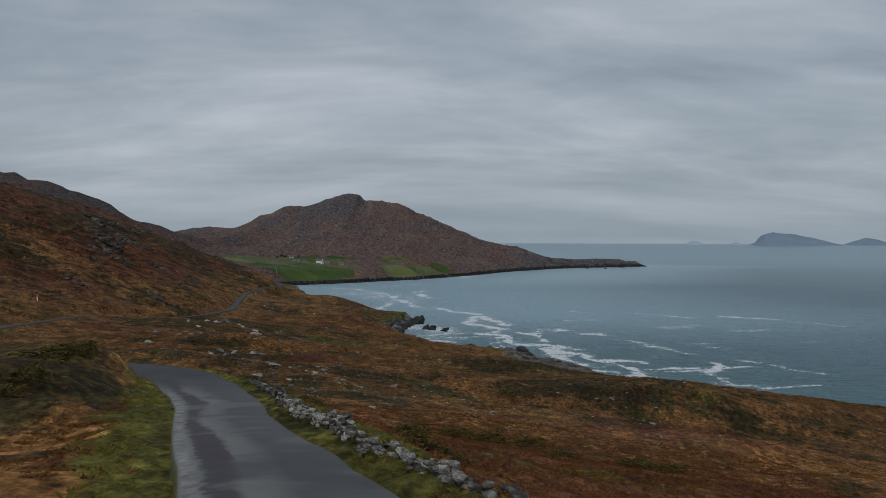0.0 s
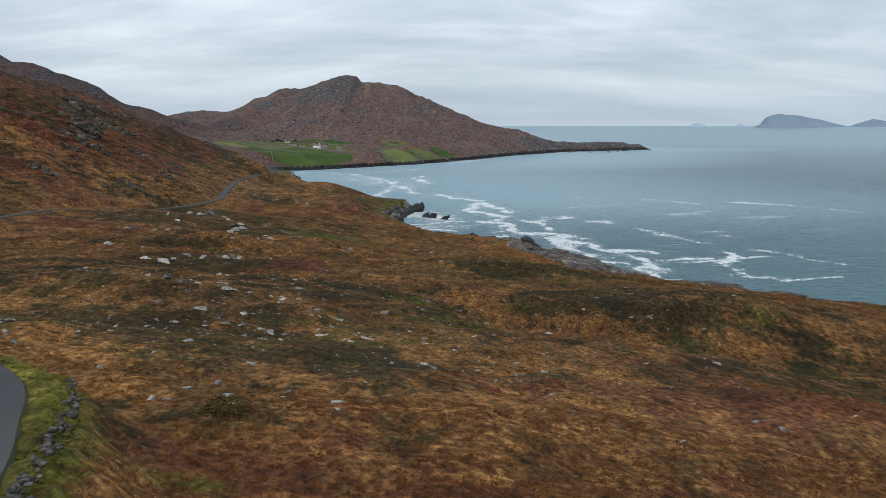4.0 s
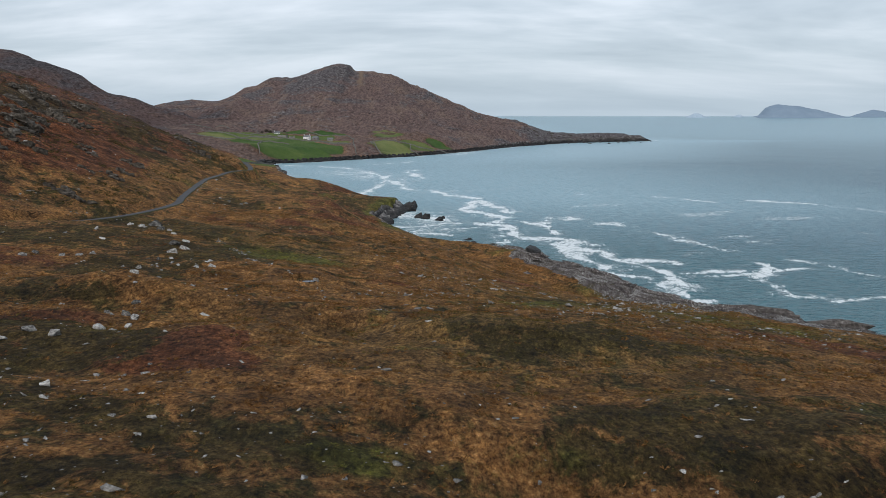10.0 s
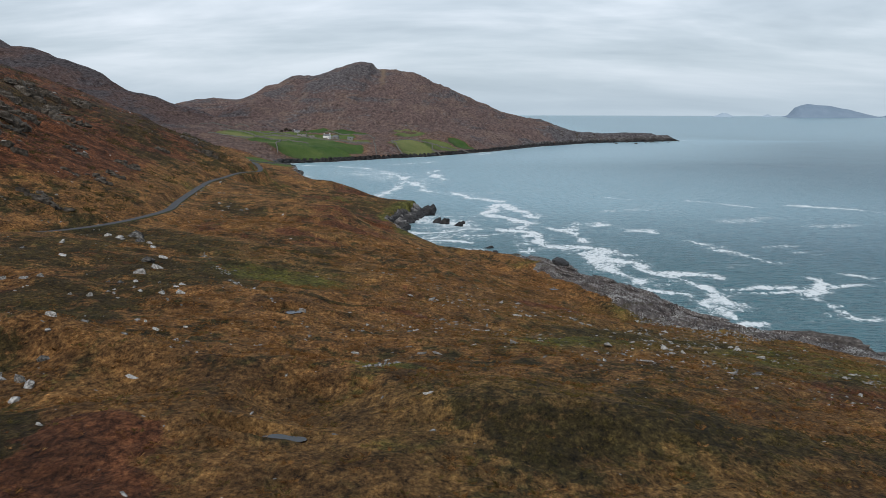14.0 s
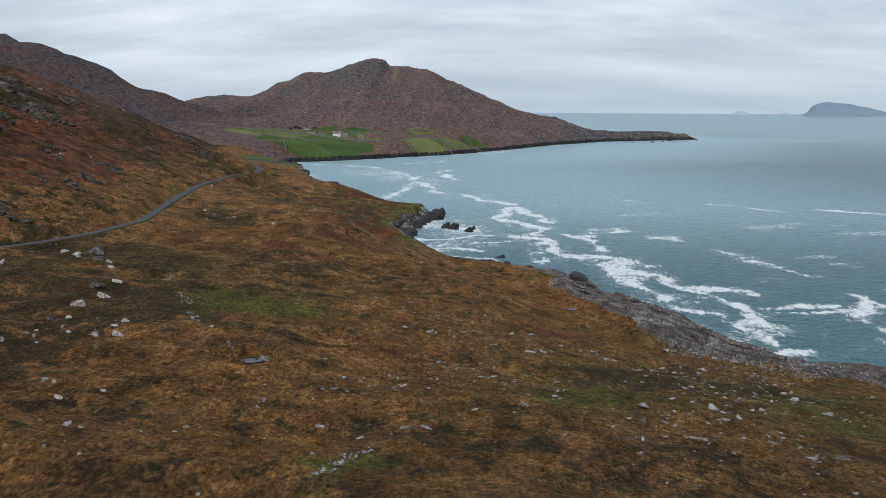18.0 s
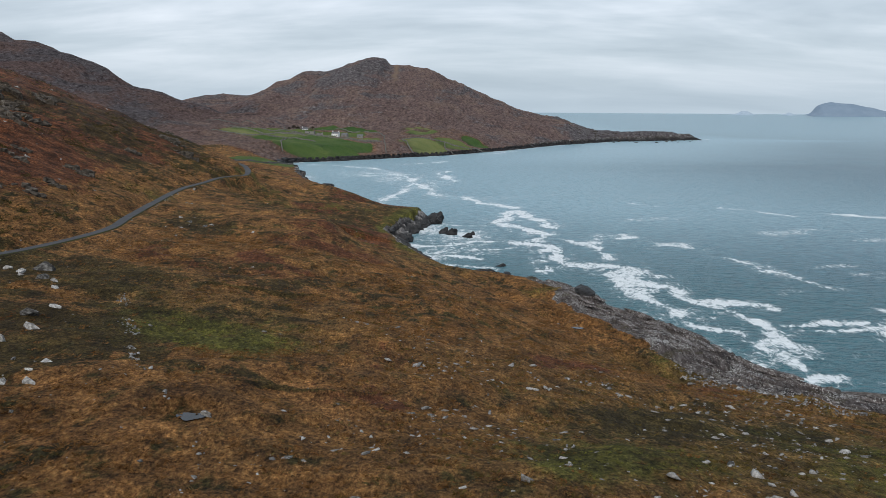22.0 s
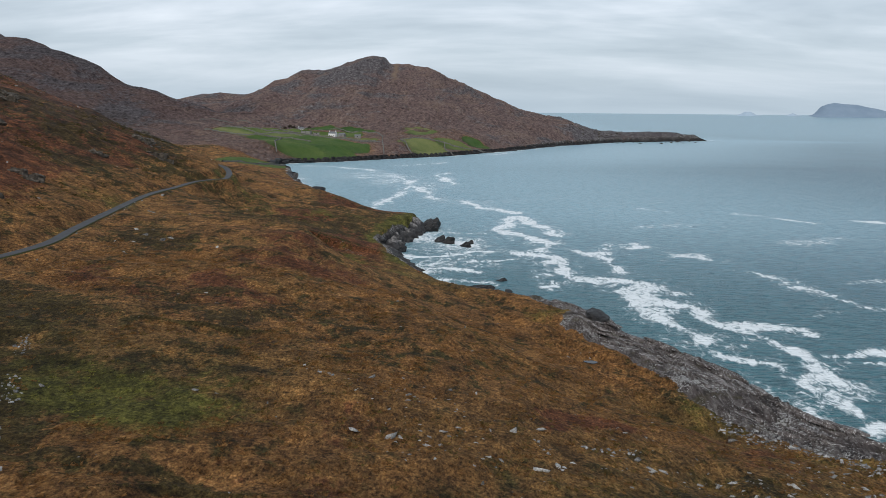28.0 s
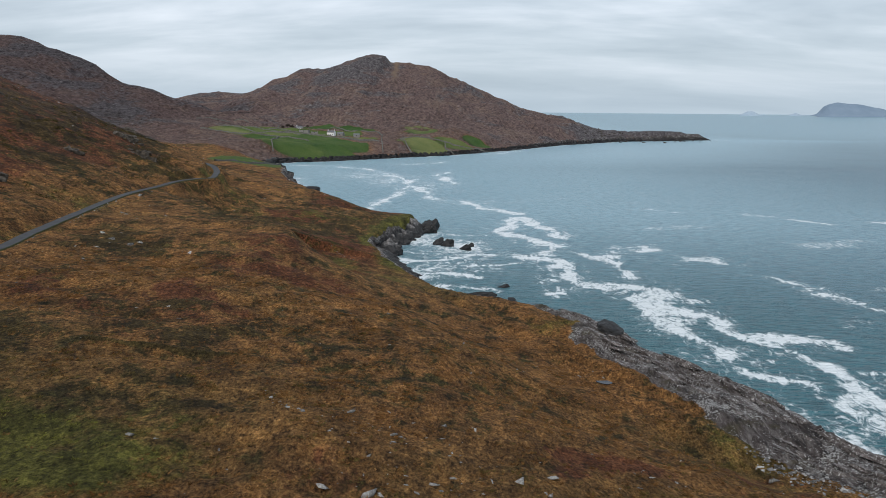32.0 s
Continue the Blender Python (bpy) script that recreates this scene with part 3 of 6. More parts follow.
def sea_material():
    m, add, link, bsdf = material("sea_water")
    geo = add("ShaderNodeNewGeometry").outputs["Position"]
    foam = add("ShaderNodeAttribute", attribute_name="foam").outputs["Fac"]
    wide = noise_node(add, link, geo, 0.012, 4, 0.5)
    shoal = add("ShaderNodeAttribute", attribute_name="shoal").outputs["Fac"]
    deep = ramp_node(add, link, wide, [(0.35, (0.026, 0.098, 0.140)), (0.65, (0.042, 0.128, 0.175))])
    deep = blend(add, link, shoal, deep, (0.026, 0.118, 0.140))
    # sky reflection on the bay and far sea, painted into the base colour
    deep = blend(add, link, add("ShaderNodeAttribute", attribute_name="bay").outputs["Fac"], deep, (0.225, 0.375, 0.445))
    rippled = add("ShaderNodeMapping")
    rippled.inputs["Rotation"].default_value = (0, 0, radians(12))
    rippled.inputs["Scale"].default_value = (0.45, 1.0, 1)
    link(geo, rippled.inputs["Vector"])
    # light and dark sides of ripples, painted into the base colour
    ripple_shade = noise_node(add, link, rippled.outputs[0], 0.55, 8, 0.78)
    deep = blend(add, link, ramp_node(add, link, ripple_shade, [(0.40, (0, 0, 0)), (0.60, (1, 1, 1))]), blend(add, link, 1.0, deep, (0.50, 0.54, 0.57), "MULTIPLY"), blend(add, link, 1.0, deep, (1.22, 1.20, 1.18), "MULTIPLY"))
    drawn = add("ShaderNodeMapping")
    drawn.inputs["Scale"].default_value = (1, 0.5, 1)
    link(geo, drawn.inputs["Vector"])
    lace = noise_node(add, link, drawn.outputs[0], 0.30, 8, 0.70, 2.4)
    web = noise_node(add, link, drawn.outputs[0], 0.12, 4, 0.6, 2.5)
    mask = ramp_node(add, link, maths(add, link, "ADD", foam, maths(add, link, "ADD", maths(add, link, "MULTIPLY_ADD", lace, 2.0, -1.0), maths(add, link, "MULTIPLY_ADD", web, 0.9, -0.45))), [(0.44, (0, 0, 0)), (0.74, (1, 1, 1))])
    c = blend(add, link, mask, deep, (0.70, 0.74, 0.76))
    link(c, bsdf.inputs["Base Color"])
    link(maths(add, link, "MULTIPLY_ADD", mask, 0.45, 0.32), bsdf.inputs["Roughness"])
    bsdf.inputs["IOR"].default_value = 1.33
    stretch_map = add("ShaderNodeMapping")
    stretch_map.inputs["Rotation"].default_value = (0, 0, radians(25))
    stretch_map.inputs["Scale"].default_value = (0.55, 1.5, 1)
    link(geo, stretch_map.inputs["Vector"])
    w1 = noise_node(add, link, stretch_map.outputs[0], 0.16, 5, 0.62)
    w2 = noise_node(add, link, stretch_map.outputs[0], 0.9, 4, 0.6)
    w3 = noise_node(add, link, stretch_map.outputs[0], 0.38, 4, 0.6)
    waves = maths(add, link, "ADD", maths(add, link, "ADD", w1, maths(add, link, "MULTIPLY", w3, 0.6)), maths(add, link, "MULTIPLY", w2, 0.5))
    bump(add, link, bsdf, maths(add, link, "MULTIPLY", waves, add("ShaderNodeAttribute", attribute_name="swell").outputs["Fac"]), 1.0, 1.1)
    return m


def plain(name, stops, scale, rough=0.9, bump_size=0.0, detail=5.0, per_object=0.0):
    m, add, link, bsdf = material(name)
    co = add("ShaderNodeTexCoord").outputs["Object"] if per_object else add("ShaderNodeNewGeometry").outputs["Position"]
    n = noise_node(add, link, co, scale, detail, 0.62)
    n2 = noise_node(add, link, co, scale * 0.13, 3, 0.5)
    fac = maths(add, link, "ADD", maths(add, link, "MULTIPLY", n, 0.75), maths(add, link, "MULTIPLY", n2, 0.25))
    if per_object:
        rnd = add("ShaderNodeObjectInfo").outputs["Random"]
        fac = maths(add, link, "ADD", fac, maths(add, link, "MULTIPLY", maths(add, link, "SUBTRACT", rnd, 0.5), per_object))
    link(ramp_node(add, link, fac, stops), bsdf.inputs["Base Color"])
    bsdf.inputs["Roughness"].default_value = rough
    bsdf.inputs["Specular IOR Level"].default_value = 0.25
    if bump_size:
        bump(add, link, bsdf, n, 0.8, bump_size)
    return m


# ---- ground ----
def grid_mesh(name, cols, rows, z, attrs, mat):
    nx, ny = len(cols), len(rows)
    X, Y = np.meshgrid(cols, rows)
    co = np.stack([X, Y, z], -1).reshape(-1, 3).astype(np.float32)
    i = (np.arange(ny - 1)[:, None] * nx + np.arange(nx - 1)).ravel()
    quads = np.stack([i, i + 1, i + nx + 1, i + nx], 1).astype(np.int32)
    me = bpy.data.meshes.new(name)
    me.vertices.add(len(co))
    me.vertices.foreach_set("co", co.ravel())
    me.loops.add(quads.size)
    me.loops.foreach_set("vertex_index", quads.ravel())
    me.polygons.add(len(quads))
    me.polygons.foreach_set("loop_start", np.arange(0, quads.size, 4, dtype=np.int32))
    me.polygons.foreach_set("use_smooth", np.ones(len(quads), bool))
    me.update(calc_edges=True)
    for key, val in attrs.items():
        a = me.attributes.new(key, "FLOAT", "POINT")
        a.data.foreach_set("value", np.ascontiguousarray(val.reshape(-1), dtype=np.float32))
    me.materials.append(mat)
    return me


def blob(x, y, cx, cy, rx, ry, turn=0.0):
    c, s = math.cos(radians(turn)), math.sin(radians(turn))
    u, v = (x - cx) * c + (y - cy) * s, (y - cy) * c - (x - cx) * s
    return np.exp(-((u / rx) ** 2 + (v / ry) ** 2))


X, Y = np.meshgrid(COLS, ROWS)
Z, ROCK = ground(X, Y)
lane_d, lane_z = lane_near(X, Y)
w = verge(lane_d, X, Y)
Z = np.where(lane_d < 1e8, Z * w + (lane_z - 0.05) * (1 - w), Z) - 0.30 * smooth(2.5, 1.7, lane_d)
POOLS = [(-10.8, 144.3, 2.6, 0.9), (-22.9, 206, 2.2, 1.0), (28.6, 318, 2.4, 1.0)]
BANKS = [[(-24, 216), (-19.4, 221.2), (-12.7, 222.2), (-6.8, 224.8)], [(-17.8, 207.3), (-14.6, 209.2), (-11.5, 212.3)], [(-44.2, 275.5), (-32.1, 278.2), (-21.4, 280.2)], [(-75, 440), (-58, 436), (-46, 433), (-35, 433), (-24, 429)]]
on_bank = np.zeros_like(X)
for line in BANKS:
    for px, py in spline(line, 0.8):
        a, b, c, d = np.searchsorted(ROWS, py - 4), np.searchsorted(ROWS, py + 4), np.searchsorted(COLS, px - 4), np.searchsorted(COLS, px + 4)
        on_bank[a:b, c:d] = np.maximum(on_bank[a:b, c:d], np.exp(-((X[a:b, c:d] - px) ** 2 + (Y[a:b, c:d] - py) ** 2) / 0.9 ** 2))
Z = Z + 0.5 * on_bank
POOL_Z = []
for px, py, a, b in POOLS:
    far_in = np.hypot((X - px) / (a * 1.5), (Y - py) / (b * 2.2))
    level = Z[far_in < 1].min()
    POOL_Z.append(float(level))
    Z = np.where(far_in < 1.6, Z + (level - 0.15 - Z) * smooth(1.6, 0.95, far_in), Z)
shore_d = prof(COAST, Y, 6) - X
hilly = np.maximum(np.maximum(smooth(820, 1150, Y) * smooth(12, 26, Z), np.maximum(smooth(1190, 1300, Y) * smooth(2, 7, Z), 0.85 * smooth(850, 920, Y) * smooth(2, 5, Z))), 0.6 * smooth(350, 700, Y) * smooth(36, 60, Z))
gully = np.exp(-((X + 158 + (Y - 1780) * 0.06 + fbm(X, Y, 30, 2, 63) * 8) / 4.5) ** 2) * smooth(1560, 1700, Y) * (Y < 1840)


def field(cx, cy, rx, ry, turn=0.0):
    return np.exp(-(-np.log(np.maximum(blob(X, Y, cx, cy, rx, ry, turn), 1e-9))) ** 3)


FIELDS = [(-256, 1086, 44, 34, -10, 0.85), (-218, 1112, 30, 26, 0, 0.7), (-205, 1028, 34, 24, 10, 0.5), (-178, 990, 36, 22, 10, 0.35), (-145, 1012, 24, 20, 10, 0.2), (-50, 1100, 26, 24, 30, 0.75), (-72, 1232, 24, 24, 10, 0.6), (-245, 1175, 40, 30, 0, 0.55), (-205, 1262, 30, 30, 5, 0.15), (-160, 1268, 26, 30, 0, 0.1), (-185, 1205, 45, 22, 5, 0.45), (-232, 1130, 66, 46, 12, 0.6), (-190, 1095, 40, 40, 10, 0.35), (-148, 1065, 34, 46, 20, 0.2), (-142, 1160, 26, 30, 10, 0.7),
          (-62, 1135, 30, 34, 40, 0.75), (-28, 1178, 26, 26, 30, 0.6), (0, 1222, 18, 22, 30, 0.2), (-78, 1305, 26, 22, 10, 0.8), (-40, 1300, 20, 16, 0, 0.6), (-205, 1052, 46, 26, 10, 0.25), (-255, 1085, 36, 30, 10, 0.5), (-160, 780, 26, 55, -15, 0.4), (-168, 1032, 34, 20, 10, 0.3)]
BRACKEN_PATCHES = [(-102.7, 254.6, 13.5, 18.9), (-63.5, 198.1, 11.0, 33.1), (-82.6, 191.0, 7.4, 22.2), (-19.8, 128.4, 4.3, 5.3), (-13.1, 118.6, 3.3, 7.5), (-25.4, 134.8, 4.7, 6.4), (-23.5, 138.5, 5.6, 4.4), (-37.5, 150.4, 3.4, 8.0), (-40.7, 342.0, 17.6, 26.4), (-27.3, 336.9, 14.0, 21.1), (30.9, 298.5, 7.9, 9.7), (-53.1, 220.4, 6.7, 12.0), (-1.1, 225.7, 6.0, 6.9), (-39.5, 315.7, 16.1, 14.7), (-12.4, 324.5, 5.9, 17.7), (22.4, 270.0, 5.8, 7.8), (-42.0, 430.1, 12.6, 20.0), (-60.9, 475.2, 12.8, 14.9), (-35.4, 319.0, 8.4, 16.5), (-10.4, 322.9, 6.3, 18.9)]
HEATH_PATCHES = [(-81.7, 277.7, 19.6, 17.5), (6.4, 141.8, 8.4, 16.1), (26.4, 109.1, 13.1, 8.9), (35.6, 103.4, 5.1, 3.9), (-8.7, 108.3, 5.1, 4.1), (-13.5, 95.4, 3.8, 3.3), (-1.9, 94.3, 2.7, 4.2), (22.5, 120.9, 12.0, 16.7), (1.8, 150.3, 8.8, 24.6), (-2.6, 159.5, 6.7, 18.9), (18.9, 133.1, 5.7, 4.7), (-76.2, 235.3, 16.8, 17.3), (-40.3, 162.1, 7.7, 3.2), (-30.5, 140.0, 3.8, 3.9), (-69.7, 348.2, 14.3, 14.7), (-6.4, 188.6, 7.6, 4.9), (21.3, 231.8, 9.3, 19.6), (5.1, 180.5, 8.7, 5.4), (15.0, 249.7, 4.1, 6.1), (32.1, 260.3, 10.2, 8.6)]
STRAW_PATCHES = [(-15.3, 165.7, 14.0, 41.9), (-5.0, 114.4, 10.3, 8.0), (5.7, 71.9, 5.2, 6.1), (-34.3, 185.1, 10.1, 25.1), (-19.5, 197.3, 8.3, 18.9), (-20.7, 148.3, 7.6, 6.5), (34.6, 189.0, 7.2, 14.5), (6.1, 276.3, 20.6, 25.9), (-29.9, 191.5, 7.2, 9.3), (-3.5, 211.7, 7.0, 9.6), (3.2, 229.5, 6.5, 9.0), (38.7, 198.5, 8.5, 9.0), (-4.0, 300.7, 16.9, 32.2), (-7.1, 283.6, 12.6, 15.7), (-9.0, 259.9, 6.7, 7.3), (-14.3, 238.7, 6.1, 4.4), (-14.1, 302.3, 10.3, 12.6), (-15.4, 280.2, 11.5, 13.2), (-30.6, 316.1, 6.1, 7.5), (11.1, 307.4, 17.1, 28.7)]
GREEN_PATCHES = [(-7.6, 105.8, 2.2, 2.4), (3.1, 112.3, 1.9, 1.6), (-6.6, 166.5, 3.4, 10.1), (7.4, 140.5, 1.8, 2.4), (-31.5, 247.7, 9.5, 13.0), (-6.1, 172.2, 3.0, 5.1), (-23.8, 503.7, 8.1, 14.2), (-23.3, 296.7, 4.5, 8.0), (-29.7, 248.9, 10.1, 11.7), (-46.0, 486.6, 10.9, 13.0), (-17.3, 399.8, 20.6, 26.5), (-161.5, 819.4, 19.2, 57.7), (-19.2, 506.9, 5.8, 3.4)]


def patches(places):
    """Ragged stands of one kind of growth: middle and half widths of each."""
    gx, gy = X + fbm(X, Y, 11, 3, 121) * 7, Y + fbm(X, Y, 11, 3, 122) * 7
    out = np.zeros_like(X)
    for cx, cy, rx, ry in places:
        out = np.maximum(out, np.exp(-(((gx - cx) / (rx * 1.1)) ** 2 + ((gy - cy) / (ry * 1.1)) ** 2) ** 1.6))
    return out


farm, tint = np.zeros_like(X), np.full_like(X, 0.5)
for cx, cy, rx, ry, turn, tone in FIELDS:
    m = field(cx, cy, rx, ry, turn)
    m = m * (0.62 if cy > 1290 else 1.0)
    tint = np.where(m > farm, tone, tint)
    farm = np.maximum(farm, m)
knoll = blob(X, Y, -57, 1270, 30, 34)
west = smooth(-290, -400, X) * smooth(1600, 1500, Y)
hill = hilly * (1 - farm) * (1 - 0.8 * knoll)
bare = np.maximum(2.2 * smooth(120, 230, X) * (Y > 1350), np.maximum(smooth(55, 125, Z) * smooth(-40, -230, X), 0.8 * west))
upland = smooth(8, 50, prof(LANE_X, Y) - X) * smooth(120, 220, Y)
green = (blob(X, Y, -27, 243, 13, 16, 15) * 0.55 + 0.20 * blob(X, Y, -44, 247, 10, 10) + 0.75 * smooth(3.2, 2.2, lane_d) * (Y < 70) + 0.20 * smooth(4.6, 3.0, lane_d) * (Y < 60) + 0.2 * smooth(7, 2, lane_d) + 0.5 * farm
         + 0.22 * blob(X, Y, 62, 235, 26, 44, 30) + 0.32 * blob(X, Y, 18, 210, 30, 18) + 0.12 * blob(X, Y, 40, 300, 9, 12) + 0.5 * blob(X, Y, 20, 388, 14, 7) + 0.5 * blob(X, Y, -40, 545, 16, 22) + 0.6 * blob(X, Y, -6, 172, 6, 4)
         + 0.55 * blob(X, Y, -3, 108, 6, 3.5) + 0.45 * blob(X, Y, 8, 112, 3, 3) + 0.4 * blob(X, Y, -1.8, 30.4, 2.2, 2.0) + 0.45 * blob(X, Y, 4, 28.5, 3.5, 1.6, -60) + 0.3 * blob(X, Y, -3.2, 27.5, 2.2, 2.5) + 0.3 * blob(X, Y, 8, 25, 3, 3) + 0.55 * blob(X, Y, -6.5, 39.5, 2.2, 1.6) + 0.5 * blob(X, Y, 1.5, 47.7, 3, 1.6) + 0.5 * blob(X, Y, 2.6, 88.8, 4, 2.5)
         + 0.16 * np.exp(-((shore_d - 26) / 9) ** 2) * smooth(205, 235, Y) * smooth(345, 320, Y) + 0.75 * smooth(13, 4, shore_d) * smooth(395, 430, Y) * smooth(600, 550, Y) + 0.15 * blob(X, Y, 46, 288, 6, 12, 20) + 0.35 * blob(X, Y, 34, 271, 14, 8) + 0.6 * blob(X, Y, 25, 356, 7, 7) + 0.4 * blob(X, Y, -60, 476, 8, 16) + 0.42 * fbm(X, Y, 5, 3, 67) * smooth(55, 40, Y) - 0.35 * smooth(3.2, 4.6, lane_d) * smooth(-8, -11, X) * smooth(60, 48, Y) - 0.20 * smooth(60, 45, Y) * smooth(2.8, 3.8, lane_d) + 0.35 * fbm(X, Y, 1.8, 3, 69) * smooth(60, 45, Y) + fbm(X, Y, 26, 4, 61) * 0.62 + fbm(X, Y, 9, 3, 62) * 0.25 + 0.03)
bracken = 0.22 + 0.25 * smooth(380, 440, Y) * smooth(560, 520, Y) - 0.55 * blob(X, Y, 4, 208, 30, 22) + 0.75 * blob(X, Y, -21, 138, 9, 4, 20) + 0.7 * blob(X, Y, -21, 129, 6, 4) + 0.6 * blob(X, Y, -61, 240, 12, 10) - 0.5 * blob(X, Y, -23, 180, 12, 22) - 0.5 * blob(X, Y, -5, 148, 10, 10) - 0.4 * blob(X, Y, 10, 300, 18, 28) + (0.13 + 0.35 * fbm(X, Y, 3, 3, 70)) * smooth(46, 36, Y + fbm(X, Y, 8, 2, 68) * 8) + 0.6 * blob(X, Y, 22, 270, 8, 5) + 0.5 * blob(X, Y, 15, 259, 6, 6) + 0.6 * blob(X, Y, -30, 487, 8, 8) + 0.6 * blob(X, Y, -45, 447, 9, 14) + 0.7 * blob(X, Y, -104, 1090, 22, 55) + fbm(X, Y, 38, 4, 71) * 0.85 - 0.7 * blob(X, Y, -17, 30, 8, 10) + 0.55 * smooth(5, 40, prof(LANE_X, Y) - X) + 0.45 * blob(X, Y, -20, 130, 9, 5) + 0.5 * blob(X, Y, 12, 268, 9, 6) + 0.5 * blob(X, Y, -26, 385, 10, 16, 20) + 0.10 * blob(X, Y, 6, 42, 16, 16) + 0.55 * blob(X, Y, -60, 520, 10, 30) - 0.5 * farm
stand_b, stand_h, stand_s, stand_g = patches(BRACKEN_PATCHES), patches(HEATH_PATCHES), patches(STRAW_PATCHES), patches(GREEN_PATCHES)
heath = 0.06 + 0.12 * smooth(370, 440, Y) + 0.20 * smooth(180, 240, Y) * smooth(-5, -30, X) * smooth(-85, -60, X) + 0.3 * blob(X, Y, -36, 226, 22, 26) + 0.9 * blob(X, Y, 28, 149, 12, 5, 10) + 0.9 * blob(X, Y, -9, 107, 6, 4) + 0.9 * blob(X, Y, -21, 112, 8, 4, -20) + 0.9 * blob(X, Y, -36, 136, 8, 7) + 0.9 * blob(X, Y, -49, 190, 12, 14) + 0.45 * blob(X, Y, -8, 166, 4, 10) + 0.8 * blob(X, Y, -16, 192, 4, 9) + 0.8 * blob(X, Y, -23, 223, 10, 3) + 0.8 * blob(X, Y, -50, 225, 8, 12) + 0.8 * blob(X, Y, 15, 115, 8, 4) + 0.9 * blob(X, Y, -16, 99, 6, 3)\
    - 0.5 * blob(X, Y, -23, 180, 10, 22) - 0.5 * blob(X, Y, -7, 140, 9, 12) - 0.5 * blob(X, Y, -13, 153, 9, 8) - 0.4 * blob(X, Y, 10, 300, 18, 28) + 0.45 * west + 0.55 * blob(X, Y, -36, 125, 24, 50) + 0.7 * knoll + 0.6 * blob(X, Y, 1, 37.5, 7, 1.6, 12) + 0.5 * blob(X, Y, -7.6, 46, 4, 2) + 0.4 * blob(X, Y, 36, 312, 5, 12, 20) + 0.8 * blob(X, Y, 21, 277, 0.8, 14, -22) + 0.7 * blob(X, Y, 25.5, 286, 0.7, 9, -25) + 0.5 * blob(X, Y, 14, 118, 10, 6) + 0.5 * blob(X, Y, -2, 92, 9, 4) + 0.5 * blob(X, Y, -22, 68, 12, 5) + fbm(X, Y, 30, 4, 81) * 0.85 + 0.16 * smooth(130, 80, Y) * smooth(44, 56, Y) + 0.25 * smooth(5, 60, prof(LANE_X, Y) - X) + 0.5 * blob(X, Y, 32, 118, 18, 8, 10) + 0.4 * blob(X, Y, -30, 95, 16, 6) + 0.5 * blob(X, Y, -8, 62, 9, 3.5) + 0.5 * blob(X, Y, -52, 385, 12, 14) + 0.35 * blob(X, Y, 35, 235, 26, 20)
bracken = bracken + 0.42 * stand_b - 0.35 * stand_s - 0.20 * stand_h
heath = heath + 0.55 * on_bank + 0.42 * stand_h - 0.40 * stand_s - 0.25 * stand_b
olive = np.clip(1.25 * np.maximum(np.maximum(blob(X, Y, 44, 222, 36, 44, 20), 0.8 * blob(X, Y, 44, 286, 12, 16)), np.maximum(0.8 * blob(X, Y, -16, 400, 26, 26, -40), np.maximum(0.75 * blob(X, Y, 12, 152, 26, 22), 0.7 * blob(X, Y, -40, 258, 24, 18)))) + 0.5 * fbm(X, Y, 16, 3, 125), 0, 1)
heath = heath + 0.10 * olive - 0.10 * smooth(75, 45, Y) + 0.45 * smooth(-10, -12, X) * smooth(52, 45, Y) * smooth(3.0, 4.2, lane_d)
# heather grows in clumps with grass between, never as one sheet
heath = np.minimum(heath + 0.02 + 0.32 * fbm(X, Y, 5, 3, 91), 0.70 + 0.40 * fbm(X, Y, 3.2, 3, 92) + 0.3 * on_bank + 0.5 * west + 0.5 * knoll)
green = green + 0.05 * olive + 0.30 * stand_g - 0.15 * stand_s
wet = np.maximum(smooth(2.4, 0.8, Z) * smooth(30, 5, shore_d), smooth(6.0, 4.2, Z) * smooth(450, 475, Y) * smooth(40, 5, shore_d))
# hillside rock borrows the wet tone only to come out darker
wet = np.maximum(wet, 0.35 * smooth(10, 40, prof(LANE_X, Y) - X))
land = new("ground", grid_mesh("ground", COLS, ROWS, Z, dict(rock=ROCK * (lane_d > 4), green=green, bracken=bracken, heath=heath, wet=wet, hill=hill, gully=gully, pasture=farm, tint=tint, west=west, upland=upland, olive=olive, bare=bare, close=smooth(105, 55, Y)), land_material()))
tagged(land, "brown moorland slope of dead grass, heather and bracken above the sea", "hillside", kind="structure")

